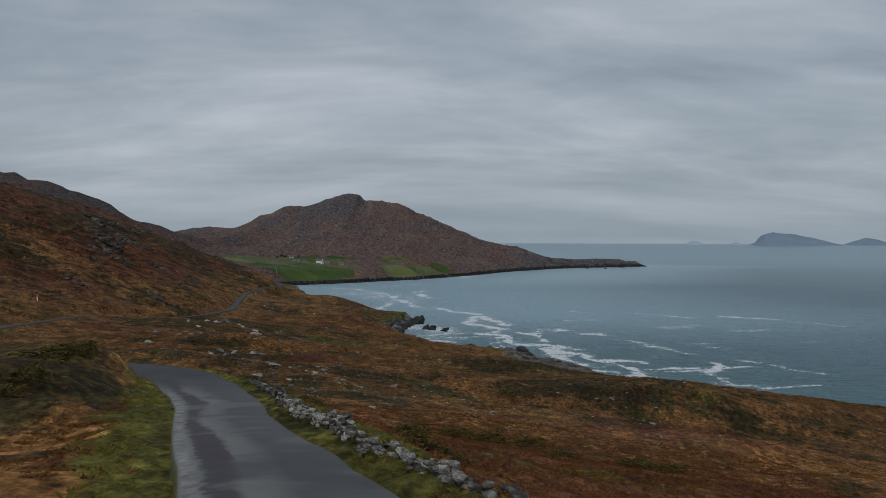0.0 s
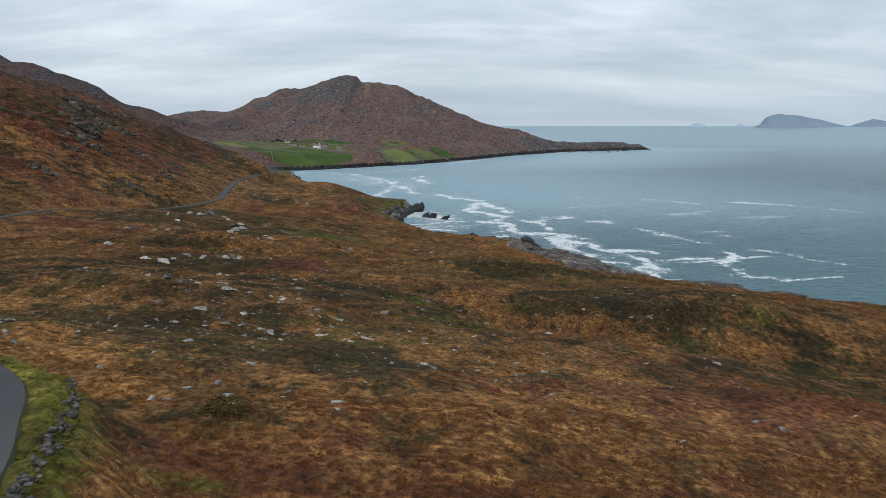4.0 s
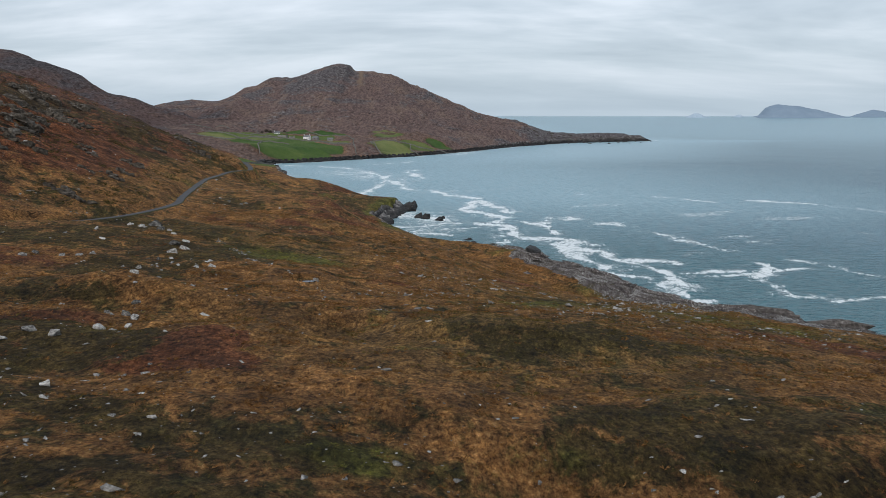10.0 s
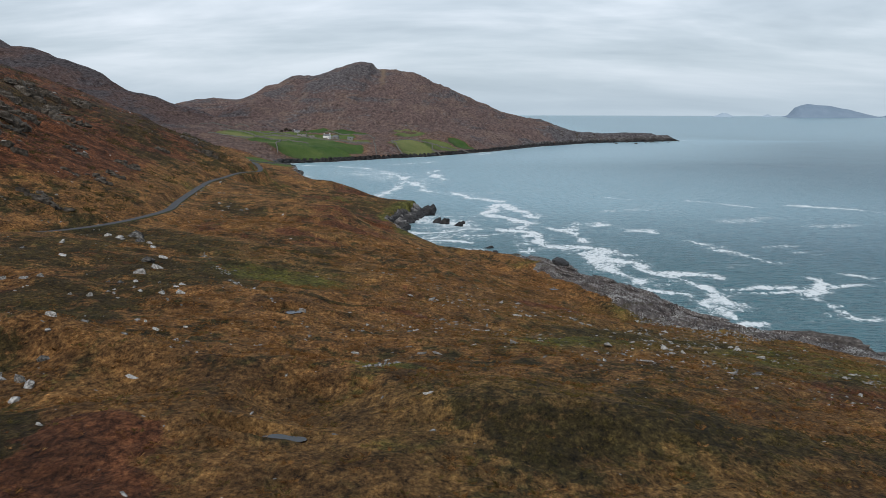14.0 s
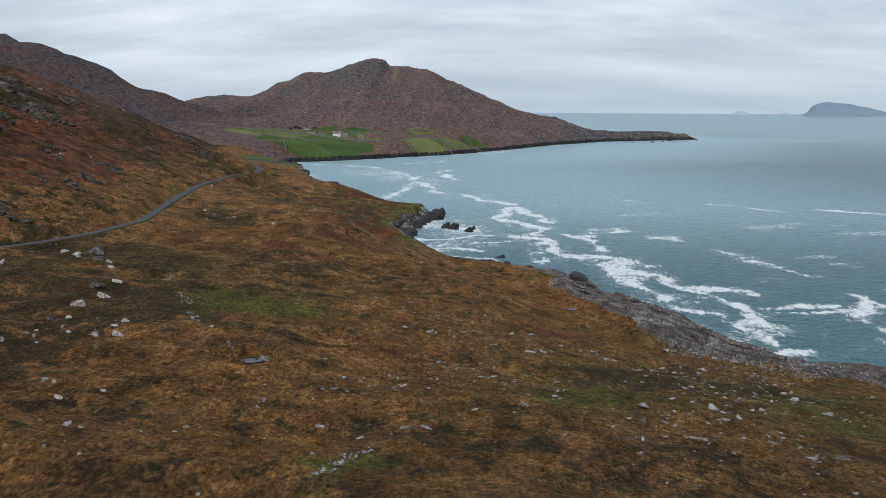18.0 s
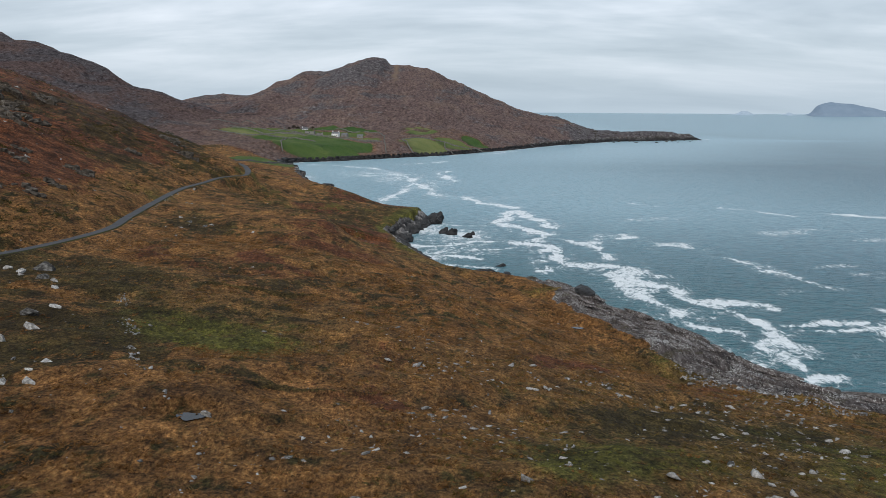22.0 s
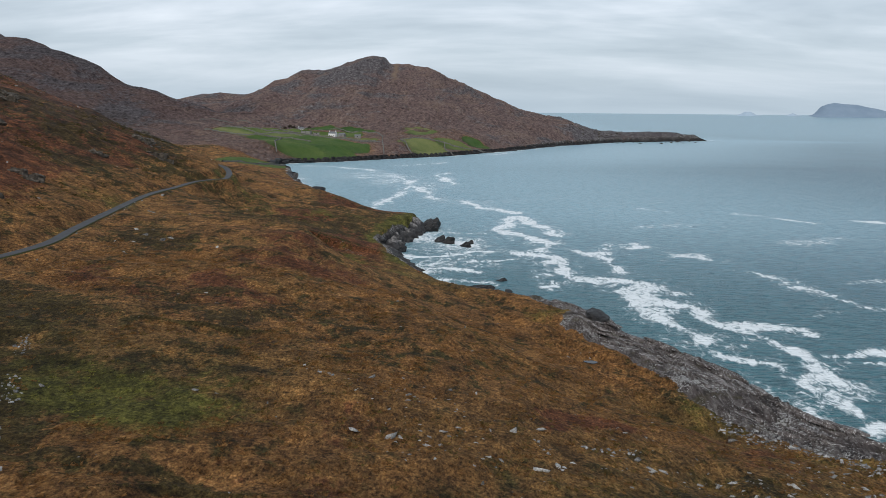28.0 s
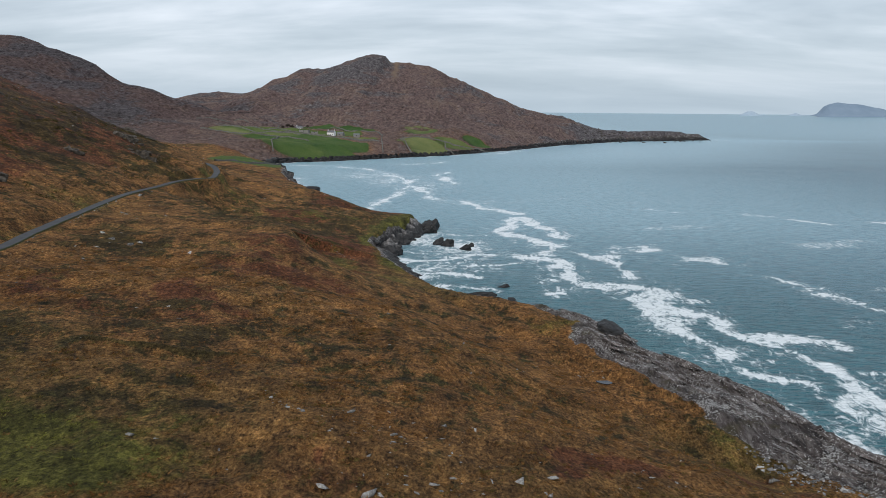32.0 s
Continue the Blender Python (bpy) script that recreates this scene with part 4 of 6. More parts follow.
# ---- sea ----
scols = np.array([-900, -700, -500, -400] + list(np.arange(-300, -60, 6)) + list(np.arange(-60, 330, 1.3)) + stretch(330, 331, 2.0, 1.06, 4800))
srows = np.array([-400, -200, -50, 50, 120] + list(np.arange(180, 640, 1.3)) + list(np.arange(640, 1300, 6.0)) + stretch(1300, 1301, 6, 1.05, 4850))
SX, SY = np.meshgrid(scols, srows)
reach = np.hypot(SX, SY)
SZ = 34 * np.clip((reach - 1700) / 3200, 0, 1) ** 1.5 + fbm(SX, SY, 30, 3, 91) * 0.35
FOAM_WEST = [
    ([(408, 1752), (423, 1740), (437, 1717), (452, 1694)], 5),
    ([(8, 1136), (30, 1178), (52, 1222)], 2.5),
    ([(-166, 925), (-134, 922), (-110, 904), (-74, 857), (-51, 788), (-44, 756), (-36, 724), (-27, 690), (-19, 659), (-6, 652), (3, 633), (12, 613), (23, 595)], 3),
    ([(-44, 735), (-32, 726), (-26, 720)], 3),
    ([(-53, 593), (-51, 655), (-46, 678), (-43, 735)], 2.2),
    ([(-18, 760), (-25, 808), (-28, 834), (-21, 865)], 2.5),
    ([(-80, 947), (-55, 968), (-29, 998)], 2.2),
    ([(-23, 477), (-4, 473), (16, 469), (30, 466)], 0.7),
    ([(-9, 445), (-3, 456), (8, 452), (22, 458)], 0.6),
    ([(-9, 422), (-2, 419), (6, 412)], 1.0),
    ([(38, 516), (33, 554), (25, 576), (17, 532), (25, 512), (32, 491), (31, 470)], 2.6),
    ([(18, 469), (30, 461), (32, 440), (35, 424), (46, 420), (55, 416), (56, 403), (56, 391), (56, 373), (57, 361), (59, 348)], 3.6),
    ([(28, 429), (29, 419), (29, 408)], 2),
]
FOAM_MID = [
    ([(45, 478), (50, 469), (53, 445), (53, 436)], 2),
    ([(50, 472), (61, 490), (68, 496), (71, 486)], 2.2),
    ([(53, 403), (60, 391), (67, 384), (70, 371), (75, 362), (78, 354), (79, 343), (79, 334), (77, 325)], 3),
    ([(77, 325), (75, 328), (70, 322)], 2),
    ([(76, 474), (86, 465), (92, 456)], 2),
    ([(97, 440), (103, 420), (112, 408), (113, 399), (120, 385)], 2),
    ([(77, 368), (87, 359)], 2.2),
    ([(85, 340), (96, 344), (106, 347)], 2),
    ([(63, 340), (70, 334)], 1.6),
    ([(66, 302), (70, 298), (79, 299)], 2),
    ([(74, 316), (73, 306)], 2),
]
FOAM_EAST = [
    ([(97, 622), (109, 607)], 1.2),
    ([(147, 606), (169, 573)], 1.2),
    ([(-26, 465), (-13, 459), (-2, 467), (8, 472)], 1.5),
    ([(-15, 435), (-3, 440), (6, 432)], 1.5),
    ([(146, 600), (173, 569)], 1.4),
    ([(200, 580), (223, 563), (237, 541)], 1.8),
    ([(115, 358), (113, 338), (110, 309), (120, 307)], 2.2),
    ([(92, 336), (111, 342), (127, 347)], 1.6),
    ([(201, 581), (231, 550), (254, 518)], 1.6),
    ([(129, 371), (140, 356), (155, 334)], 1.8),
    ([(116, 298), (127, 304), (140, 306)], 1.8),
]
foam = np.zeros_like(SX)
warp_x, warp_y = fbm(SX, SY, 22, 3, 93) * 9, fbm(SX, SY, 22, 3, 94) * 9
for line, wide in FOAM_WEST + FOAM_MID + FOAM_EAST:
    wide = wide * (1.0 if line[0][1] < 420 else 1.35)
    pts = spline(line, 2.0)
    lo, hi = pts.min(0) - 30, pts.max(0) + 30
    r0, r1 = np.searchsorted(srows, (lo[1], hi[1]))
    c0, c1 = np.searchsorted(scols, (lo[0], hi[0]))
    sx, sy = SX[r0:r1, c0:c1] + warp_x[r0:r1, c0:c1], SY[r0:r1, c0:c1] + warp_y[r0:r1, c0:c1]
    near = np.full(sx.shape, 1e9)
    for px, py in pts:
        near = np.minimum(near, np.hypot(sx - px, (sy - py) * 0.8))
    ragged = wide * (0.80 + 1.6 * fbm(sx, sy, 14, 3, 95))
    foam[r0:r1, c0:c1] = np.maximum(foam[r0:r1, c0:c1], 0.78 * smooth(1.6, 0.35, near / np.maximum(ragged, 0.4)))
    foam[r0:r1, c0:c1] = np.maximum(foam[r0:r1, c0:c1], 0.40 * smooth(3.8, 0.8, near / wide) * (near < wide * 4) + 0.30 * fbm(sx, sy, 6, 3, 96) * smooth(4, 2, near / wide))
sd = SX - prof(COAST, SY, 6)
churn = smooth(26, 0, sd) * smooth(200, 280, SY)
foam = np.maximum(foam, 0.75 * blob(SX, SY, 448, 1705, 26, 14))
foam = np.maximum(foam, churn * (0.50 + fbm(SX, SY, 13, 4, 92) * 0.8))
swirl = 1.15 * blob(SX, SY, -4, 498, 24, 36) + 0.8 * blob(SX, SY, -6, 440, 26, 24) + 0.6 * blob(SX, SY, 60, 345, 30, 30, 40) + 0.95 * blob(SX, SY, -70, 800, 50, 130, 30) + 0.5 * blob(SX, SY, 95, 300, 30, 25)
foam = np.maximum(foam, np.minimum(swirl, 1) * (0.40 + ridged(SX + warp_x, SY + warp_y, 17, 3, 97) * 0.9))
net = ridged(SX + warp_x * 1.3, (SY + warp_y) * 0.7, 26, 2, 99)
shelter = np.minimum(1, blob(SX, SY, 20, 480, 60, 90, -20) + blob(SX, SY, 85, 340, 55, 50, 40) + 0.8 * blob(SX, SY, -60, 800, 60, 150, 25))
foam = np.maximum(foam, 0.66 * smooth(0.13, 0.27, net) * shelter * smooth(-0.3, 0.1, fbm(SX, SY, 45, 2, 100)))
streak = fbm(SX * 0.35 + SY * 0.12, SY - SX * 0.3, 30, 4, 98)
foam = np.maximum(foam, smooth(0.25, 0.5, streak) * 0.5 * smooth(900, 500, reach))
# bay: how much painted sky reflection the water gets, also far out
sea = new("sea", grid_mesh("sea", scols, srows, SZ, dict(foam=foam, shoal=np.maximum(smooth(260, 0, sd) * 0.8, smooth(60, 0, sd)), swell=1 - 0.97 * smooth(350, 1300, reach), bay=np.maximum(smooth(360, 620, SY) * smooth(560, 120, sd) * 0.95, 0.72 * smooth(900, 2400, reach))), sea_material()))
tagged(sea, "grey-green sea with drifting lines of white foam", "sea", kind="structure")


# ---- helpers for things ----
def part(name, bm, mat, parent=None, label=""):
    """Links a bmesh as one mesh object under a thing or under a part."""
    me = bpy.data.meshes.new(name)
    bm.to_mesh(me)
    bm.free()
    me.materials.append(mat)
    ob = new(name, me)
    if parent:
        ob.parent = parent
    if label:
        ob["label"] = label
    return ob


def mesh_from(name, verts, faces, mat, flat=True):
    me = bpy.data.meshes.new(name)
    me.from_pydata([tuple(map(float, v)) for v in verts], [], [tuple(map(int, f)) for f in faces])
    me.update()
    me.materials.append(mat)
    return me


def empty(name, m, label, category, group="", kind=""):
    ob = new(name)
    ob.matrix_world = m
    return tagged(ob, label, category, group, kind)


def box(bm, size, at=(0, 0, 0), turn=0.0):
    r = bmesh.ops.create_cube(bm, size=1.0, matrix=Matrix.Translation(at) @ Matrix.Rotation(turn, 4, "Z") @ Matrix.Diagonal((*size, 1)))
    return r["verts"]


def hull_rock(rng, flat=0.55, n=22, cut=True):
    """An angular block, one metre across, its foot at z = 0 sunk a little."""
    bm = bmesh.new()
    p = rng.normal(size=(n, 3))
    p /= np.linalg.norm(p, axis=1)[:, None]
    p = np.sign(p) * np.abs(p) ** 0.75
    p *= np.array([0.55, 0.42, flat]) * rng.uniform(0.8, 1.1, (n, 1))
    if cut:
        p[:, 2] = np.minimum(p[:, 2] + 0.35 * p[:, 0] * rng.uniform(-0.6, 0.6), flat * rng.uniform(0.5, 0.8))
    for q in p:
        bm.verts.new(q + np.array([0, 0, flat * 0.35]))
    r = bmesh.ops.convex_hull(bm, input=bm.verts[:])
    bmesh.ops.delete(bm, geom=[g for g in r["geom_interior"] if isinstance(g, bmesh.types.BMVert)], context="VERTS")
    bm.normal_update()
    return bm


def rock_arrays(bm):
    bm.verts.index_update()
    v = np.array([q.co[:] for q in bm.verts])
    f = [[q.index for q in face.verts] for face in bm.faces]
    bm.free()
    return v, f


MAT_STONE = plain("pale_lichened_stone", [(0.36, (0.040, 0.037, 0.034)), (0.46, (0.135, 0.128, 0.119)), (0.55, (0.27, 0.26, 0.245)), (0.68, (0.52, 0.505, 0.48))], 4.5, 0.9, 0.05, 8, 0.25)
MAT_CRAG = plain("dark_crag_rock", [(0.38, (0.018, 0.015, 0.011)), (0.48, (0.050, 0.040, 0.030)), (0.58, (0.095, 0.079, 0.064)), (0.70, (0.23, 0.21, 0.185))], 0.9, 0.9, 0.3, 8)
MAT_WET = plain("wet_black_rock", [(0.35, (0.010, 0.010, 0.011)), (0.6, (0.032, 0.031, 0.031)), (0.8, (0.075, 0.07, 0.066))], 0.7, 0.55, 0.3, 8)
def cliff_material():
    """Grey rock, black with weed and water up to the height of the spray."""
    m, add, link, bsdf = material("sea_cliff_rock")
    geo = add("ShaderNodeNewGeometry").outputs["Position"]
    n = noise_node(add, link, geo, 0.9, 8, 0.7)
    dry = ramp_node(add, link, n, [(0.36, (0.035, 0.033, 0.033)), (0.48, (0.115, 0.107, 0.104)), (0.62, (0.24, 0.225, 0.218)), (0.74, (0.40, 0.385, 0.37))])
    soaked = ramp_node(add, link, n, [(0.40, (0.009, 0.009, 0.010)), (0.65, (0.042, 0.040, 0.040))])
    sep = add("ShaderNodeSeparateXYZ")
    link(geo, sep.inputs[0])
    line = maths(add, link, "ADD", maths(add, link, "MULTIPLY", sep.outputs["Z"], 0.21), maths(add, link, "MULTIPLY_ADD", noise_node(add, link, geo, 0.22, 4, 0.6), 1.6, -0.8))
    link(blend(add, link, ramp_node(add, link, line, [(0.66, (0, 0, 0)), (0.95, (1, 1, 1))]), soaked, dry), bsdf.inputs["Base Color"])
    bsdf.inputs["Roughness"].default_value = 0.8
    bump(add, link, bsdf, n, 0.9, 0.4)
    return m


MAT_CLIFF = cliff_material()
MAT_LEDGE = plain("grey_ledge_rock", [(0.34, (0.024, 0.021, 0.020)), (0.5, (0.075, 0.066, 0.061)), (0.62, (0.15, 0.136, 0.127)), (0.74, (0.30, 0.28, 0.265))], 1.1, 0.9, 0.25, 8)


def scatter(rng, n, x0, x1, y0, y1, keep):
    """Random places where keep(x, y) in 0 to 1 lets them stand."""
    x, y = rng.uniform(x0, x1, n), rng.uniform(y0, y1, n)
    m = rng.uniform(size=n) < keep(x, y)
    return x[m], y[m]


def sample(grid, x, y):
    """A value of a ground sheet between its lines."""
    c = np.clip(np.searchsorted(COLS, x) - 1, 0, len(COLS) - 2)
    r = np.clip(np.searchsorted(ROWS, y) - 1, 0, len(ROWS) - 2)
    fx = (x - COLS[c]) / (COLS[c + 1] - COLS[c])
    fy = (y - ROWS[r]) / (ROWS[r + 1] - ROWS[r])
    return (grid[r, c] * (1 - fx) + grid[r, c + 1] * fx) * (1 - fy) + (grid[r + 1, c] * (1 - fx) + grid[r + 1, c + 1] * fx) * fy


def stuff_mesh(name, protos, x, y, z, size, spin, tilt, squash, mat):
    """Many small copies joined into one mesh."""
    V, L, S = [], [], []
    base = 0
    which = np.arange(len(x)) % len(protos)
    for k, (v, f) in enumerate(protos):
        m = np.flatnonzero(which == k)
        if not len(m):
            continue
        c, s = np.cos(spin[m])[:, None], np.sin(spin[m])[:, None]
        px, py, pz = v[:, 0][None] * size[m][:, None], v[:, 1][None] * size[m][:, None], v[:, 2][None] * (size[m] * squash[m])[:, None]
        pz = pz + px * tilt[m][:, None]
        out = np.stack([px * c - py * s + x[m][:, None], px * s + py * c + y[m][:, None], pz + z[m][:, None]], -1).reshape(-1, 3)
        V.append(out)
        sizes = np.array([len(q) for q in f], np.int32)
        loops = np.concatenate([np.array(q) for q in f])
        off = base + np.arange(len(m))[:, None] * len(v)
        L.append((loops[None] + off).ravel())
        S.append(np.tile(sizes, len(m)))
        base += out.shape[0]
    V, L, S = np.concatenate(V).astype(np.float32), np.concatenate(L).astype(np.int32), np.concatenate(S).astype(np.int32)
    me = bpy.data.meshes.new(name)
    me.vertices.add(len(V))
    me.vertices.foreach_set("co", V.ravel())
    me.loops.add(len(L))
    me.loops.foreach_set("vertex_index", L)
    me.polygons.add(len(S))
    me.polygons.foreach_set("loop_start", np.concatenate([[0], np.cumsum(S)[:-1]]).astype(np.int32))
    me.update(calc_edges=True)
    me.materials.append(mat)
    return new(name, me)


def island_tint(name, stops, rough=0.95, drift=0.0, grain=0.45):
    """Each loose piece takes one of several tones."""
    m, add, link, bsdf = material(name)
    geo = add("ShaderNodeNewGeometry")
    rnd = geo.outputs["Random Per Island"]
    if drift:
        rnd = maths(add, link, "ADD", maths(add, link, "MULTIPLY", rnd, 1 - drift), maths(add, link, "MULTIPLY", ramp_node(add, link, noise_node(add, link, geo.outputs["Position"], grain, 5, 0.65), [(0.3, (0, 0, 0)), (0.7, (1, 1, 1))]), drift))
    link(ramp_node(add, link, rnd, stops), bsdf.inputs["Base Color"])
    bsdf.inputs["Roughness"].default_value = rough
    bsdf.inputs["Specular IOR Level"].default_value = 0.05
    return m


# ---- the lane ----
def lane_material():
    m, add, link, bsdf = material("worn_wet_tarmac")
    geo = add("ShaderNodeNewGeometry").outputs["Position"]
    across = add("ShaderNodeAttribute", attribute_name="across").outputs["Fac"]
    worn = add("ShaderNodeAttribute", attribute_name="worn").outputs["Fac"]
    grit = noise_node(add, link, geo, 26, 3, 0.7)
    patch = noise_node(add, link, geo, 0.34, 4, 0.55, 0.8)
    edge = noise_node(add, link, geo, 1.9, 6, 0.72)
    drift = noise_node(add, link, geo, 0.16, 2, 0.5)
    lane_x = maths(add, link, "ADD", across, maths(add, link, "ADD", maths(add, link, "MULTIPLY_ADD", edge, 0.14, -0.07), maths(add, link, "MULTIPLY_ADD", drift, 0.5, -0.25)))
    # worn and dark bands; the pale one at 0.34 is wet sheen painted in
    strips = ramp_node(add, link, lane_x, [(0.04, (0.120, 0.115, 0.116)), (0.13, (0.048, 0.042, 0.049)), (0.27, (0.056, 0.049, 0.057)), (0.34, (0.150, 0.149, 0.148)), (0.46, (0.125, 0.125, 0.126)), (0.60, (0.070, 0.071, 0.074)), (0.95, (0.084, 0.085, 0.088))])
    tone = blend(add, link, ramp_node(add, link, patch, [(0.50, (0, 0, 0)), (0.62, (0.8, 0.8, 0.8))]), strips, (0.128, 0.127, 0.127))
    tone = blend(add, link, worn, (0.048, 0.048, 0.052), tone)
    stain = ramp_node(add, link, noise_node(add, link, geo, 0.23, 3, 0.5, 1.2), [(0.60, (0, 0, 0)), (0.70, (0.7, 0.7, 0.7))])
    tone = blend(add, link, stain, tone, (0.050, 0.050, 0.054))
    tone = blend(add, link, ramp_node(add, link, grit, [(0.3, (0, 0, 0)), (0.75, (0.5, 0.5, 0.5))]), tone, blend(add, link, 1.0, tone, (1.5, 1.5, 1.48), "MULTIPLY"))
    sep = add("ShaderNodeSeparateXYZ")
    link(geo, sep.inputs[0])
    wobble = maths(add, link, "MULTIPLY_ADD", edge, 0.10, -0.05)
    inside = maths(add, link, "MULTIPLY", ramp_node(add, link, maths(add, link, "ABSOLUTE", maths(add, link, "SUBTRACT", maths(add, link, "ADD", across, wobble), 0.25)), [(0.095, (1, 1, 1)), (0.11, (0, 0, 0))]),
                   ramp_node(add, link, maths(add, link, "MULTIPLY", maths(add, link, "ABSOLUTE", maths(add, link, "SUBTRACT", maths(add, link, "MULTIPLY_ADD", edge, 1.2, sep.outputs["Y"]), 16.4)), 0.2), [(0.46, (0.9, 0.9, 0.9)), (0.50, (0, 0, 0))]))
    tone = blend(add, link, inside, tone, blend(add, link, edge, (0.046, 0.038, 0.046), (0.070, 0.060, 0.070)))
    gravel = ramp_node(add, link, edge, [(0.35, (0.10, 0.10, 0.098)), (0.52, (0.22, 0.218, 0.213)), (0.7, (0.36, 0.355, 0.345))])
    margin = ramp_node(add, link, maths(add, link, "ADD", across, maths(add, link, "MULTIPLY_ADD", edge, 0.34, -0.17)), [(0.10, (0.9, 0.9, 0.9)), (0.16, (0, 0, 0))])
    margin = maths(add, link, "MULTIPLY", margin, worn)
    rim = blend(add, link, edge, (0.030, 0.032, 0.010), (0.10, 0.10, 0.032))
    outer = ramp_node(add, link, maths(add, link, "ADD", maths(add, link, "ABSOLUTE", maths(add, link, "SUBTRACT", across, 0.5)), maths(add, link, "MULTIPLY_ADD", edge, 0.10, -0.05)), [(0.48, (0, 0, 0)), (0.52, (1, 1, 1))])
    link(blend(add, link, outer, blend(add, link, margin, tone, gravel), rim), bsdf.inputs["Base Color"])
    link(maths(add, link, "MULTIPLY_ADD", patch, 0.4, 0.55), bsdf.inputs["Roughness"])
    bsdf.inputs["Specular IOR Level"].default_value = 0.2
    bump(add, link, bsdf, grit, 0.3, 0.02)
    return m


def build_lane():
    pts = spline(LANE_LINE, 0.8)
    z = np.interp(np.arange(len(pts)), np.linspace(0, len(pts) - 1, len(LANE_Z)), LANE_Z)
    tan = np.gradient(pts, axis=0)
    tan /= np.linalg.norm(tan, axis=1)[:, None]
    side = np.stack([tan[:, 1], -tan[:, 0]], 1)
    n = 9
    offs = np.array([-1.09, -1.0, -0.7, -0.35, 0, 0.35, 0.7, 1.0, 1.09])
    half = prof([(-40, 1.30), (20, 1.28), (30, 1.42), (40, 1.65), (60, 1.35), (100, 1.2), (1300, 1.2)], pts[:, 1])
    half = half + 0.10 * fbm(pts[:, 0], pts[:, 1], 3, 2, 5)
    v, a = [], []
    for p, zz, s, h in zip(pts, z, side, half):
        for o in offs:
            v.append((p[0] + s[0] * o * h, p[1] + s[1] * o * h, zz + 0.05 - 0.05 * o * o - (0.26 if abs(o) > 1 else 0)))
            a.append((o + 1) / 2)
    f = [(i * n + j, i * n + j + 1, (i + 1) * n + j + 1, (i + 1) * n + j) for i in range(len(pts) - 1) for j in range(n - 1)]
    me = mesh_from("lane", v, f, lane_material())
    at = me.attributes.new("across", "FLOAT", "POINT")
    at.data.foreach_set("value", np.array(a, dtype=np.float32))
    at = me.attributes.new("worn", "FLOAT", "POINT")
    at.data.foreach_set("value", np.repeat(smooth(40, 30, pts[:, 1]), n).astype(np.float32))
    tagged(new("road", me), "narrow worn grey tarmac lane with pale gravel edge", "road", kind="structure")


build_lane()


# ---- the drystone wall along the lane ----
WALL_LINE = [(0.9, 9.9), (0.35, 11), (-0.45, 12.5), (-1.5, 14.6), (-2.25, 17.0), (-3.05, 19.4), (-4.1, 22.8), (-5.2, 26.4), (-6.65, 31), (-7.9, 34.8), (-9.1, 38.4), (-10.8, 42.4), (-13.4, 45.9), (-18.5, 48.2), (-28, 50.6)]


def stone_meshes(seed, n, flat=0.5):
    rng = np.random.default_rng(seed)
    out = []
    for _ in range(n):
        bm = hull_rock(rng, flat, 15, False)
        me = bpy.data.meshes.new("stone")
        bm.to_mesh(me)
        bm.free()
        me.materials.append(MAT_STONE)
        out.append(me)
    return out


STONES = stone_meshes(5, 14, 0.42)


def build_lane_wall():
    rng = np.random.default_rng(8)
    wall = empty("drystone_wall", pose(0, 0, 0), "low tumbled drystone wall of pale grey stones beside the lane", "wall")
    pts = spline(WALL_LINE, 0.12)
    rest = []
    made = 0
    for i, (x, y) in enumerate(pts[:-1]):
        d = pts[i + 1] - pts[i]
        ang = math.atan2(d[1], d[0])
        gap = fbm(np.array([x * 1.0]), np.array([y]), 3.2, 2, 77)[0]
        g = on_ground(x, y)
        high = 1 if y > 27 else 2 if y < 15.5 else 1 if 24.1 < y < 24.9 else 4 if gap > 0.05 else 3 if gap > -0.25 else 2
        for c in range(high):
            if rng.uniform() < (0.30 if y < 15.5 else 0.10):
                continue
            s = rng.uniform(0.13, 0.25) * (1 - 0.04 * c) * (1.2 if y < 15.5 and c < 3 else 1.0)
            across = rng.uniform(-0.19, 0.19) * (1 - 0.12 * c)
            at = (x - math.sin(ang) * across, y + math.cos(ang) * across, g - 0.04 + 0.078 * c + rng.uniform(-0.015, 0.015))
            if made < 300 and 11 < y < 27:
                ob = new("stone", STONES[rng.integers(len(STONES))])
                ob.matrix_world = (Matrix.Translation(at) @ Euler((rng.normal(0, 0.16), rng.normal(0, 0.16), ang + rng.normal(0, 0.4))).to_matrix().to_4x4() @ Matrix.Diagonal((s * 1.15, s * 0.85, s * 0.62, 1)))
                ob.parent = wall
                made += 1
            else:
                rest.append((*at, s))
    rest = np.array(rest)
    n = len(rest)
    protos = [rock_arrays(hull_rock(rng, 0.42, 14, False)) for _ in range(6)]
    ob = stuff_mesh("wall_stones", protos, rest[:, 0], rest[:, 1], rest[:, 2], rest[:, 3], rng.uniform(0, 6.28, n), rng.normal(0, 0.2, n), rng.uniform(0.6, 0.9, n), MAT_STONE)
    ob.parent = wall
    ob["kind"] = "stuff"


build_lane_wall()


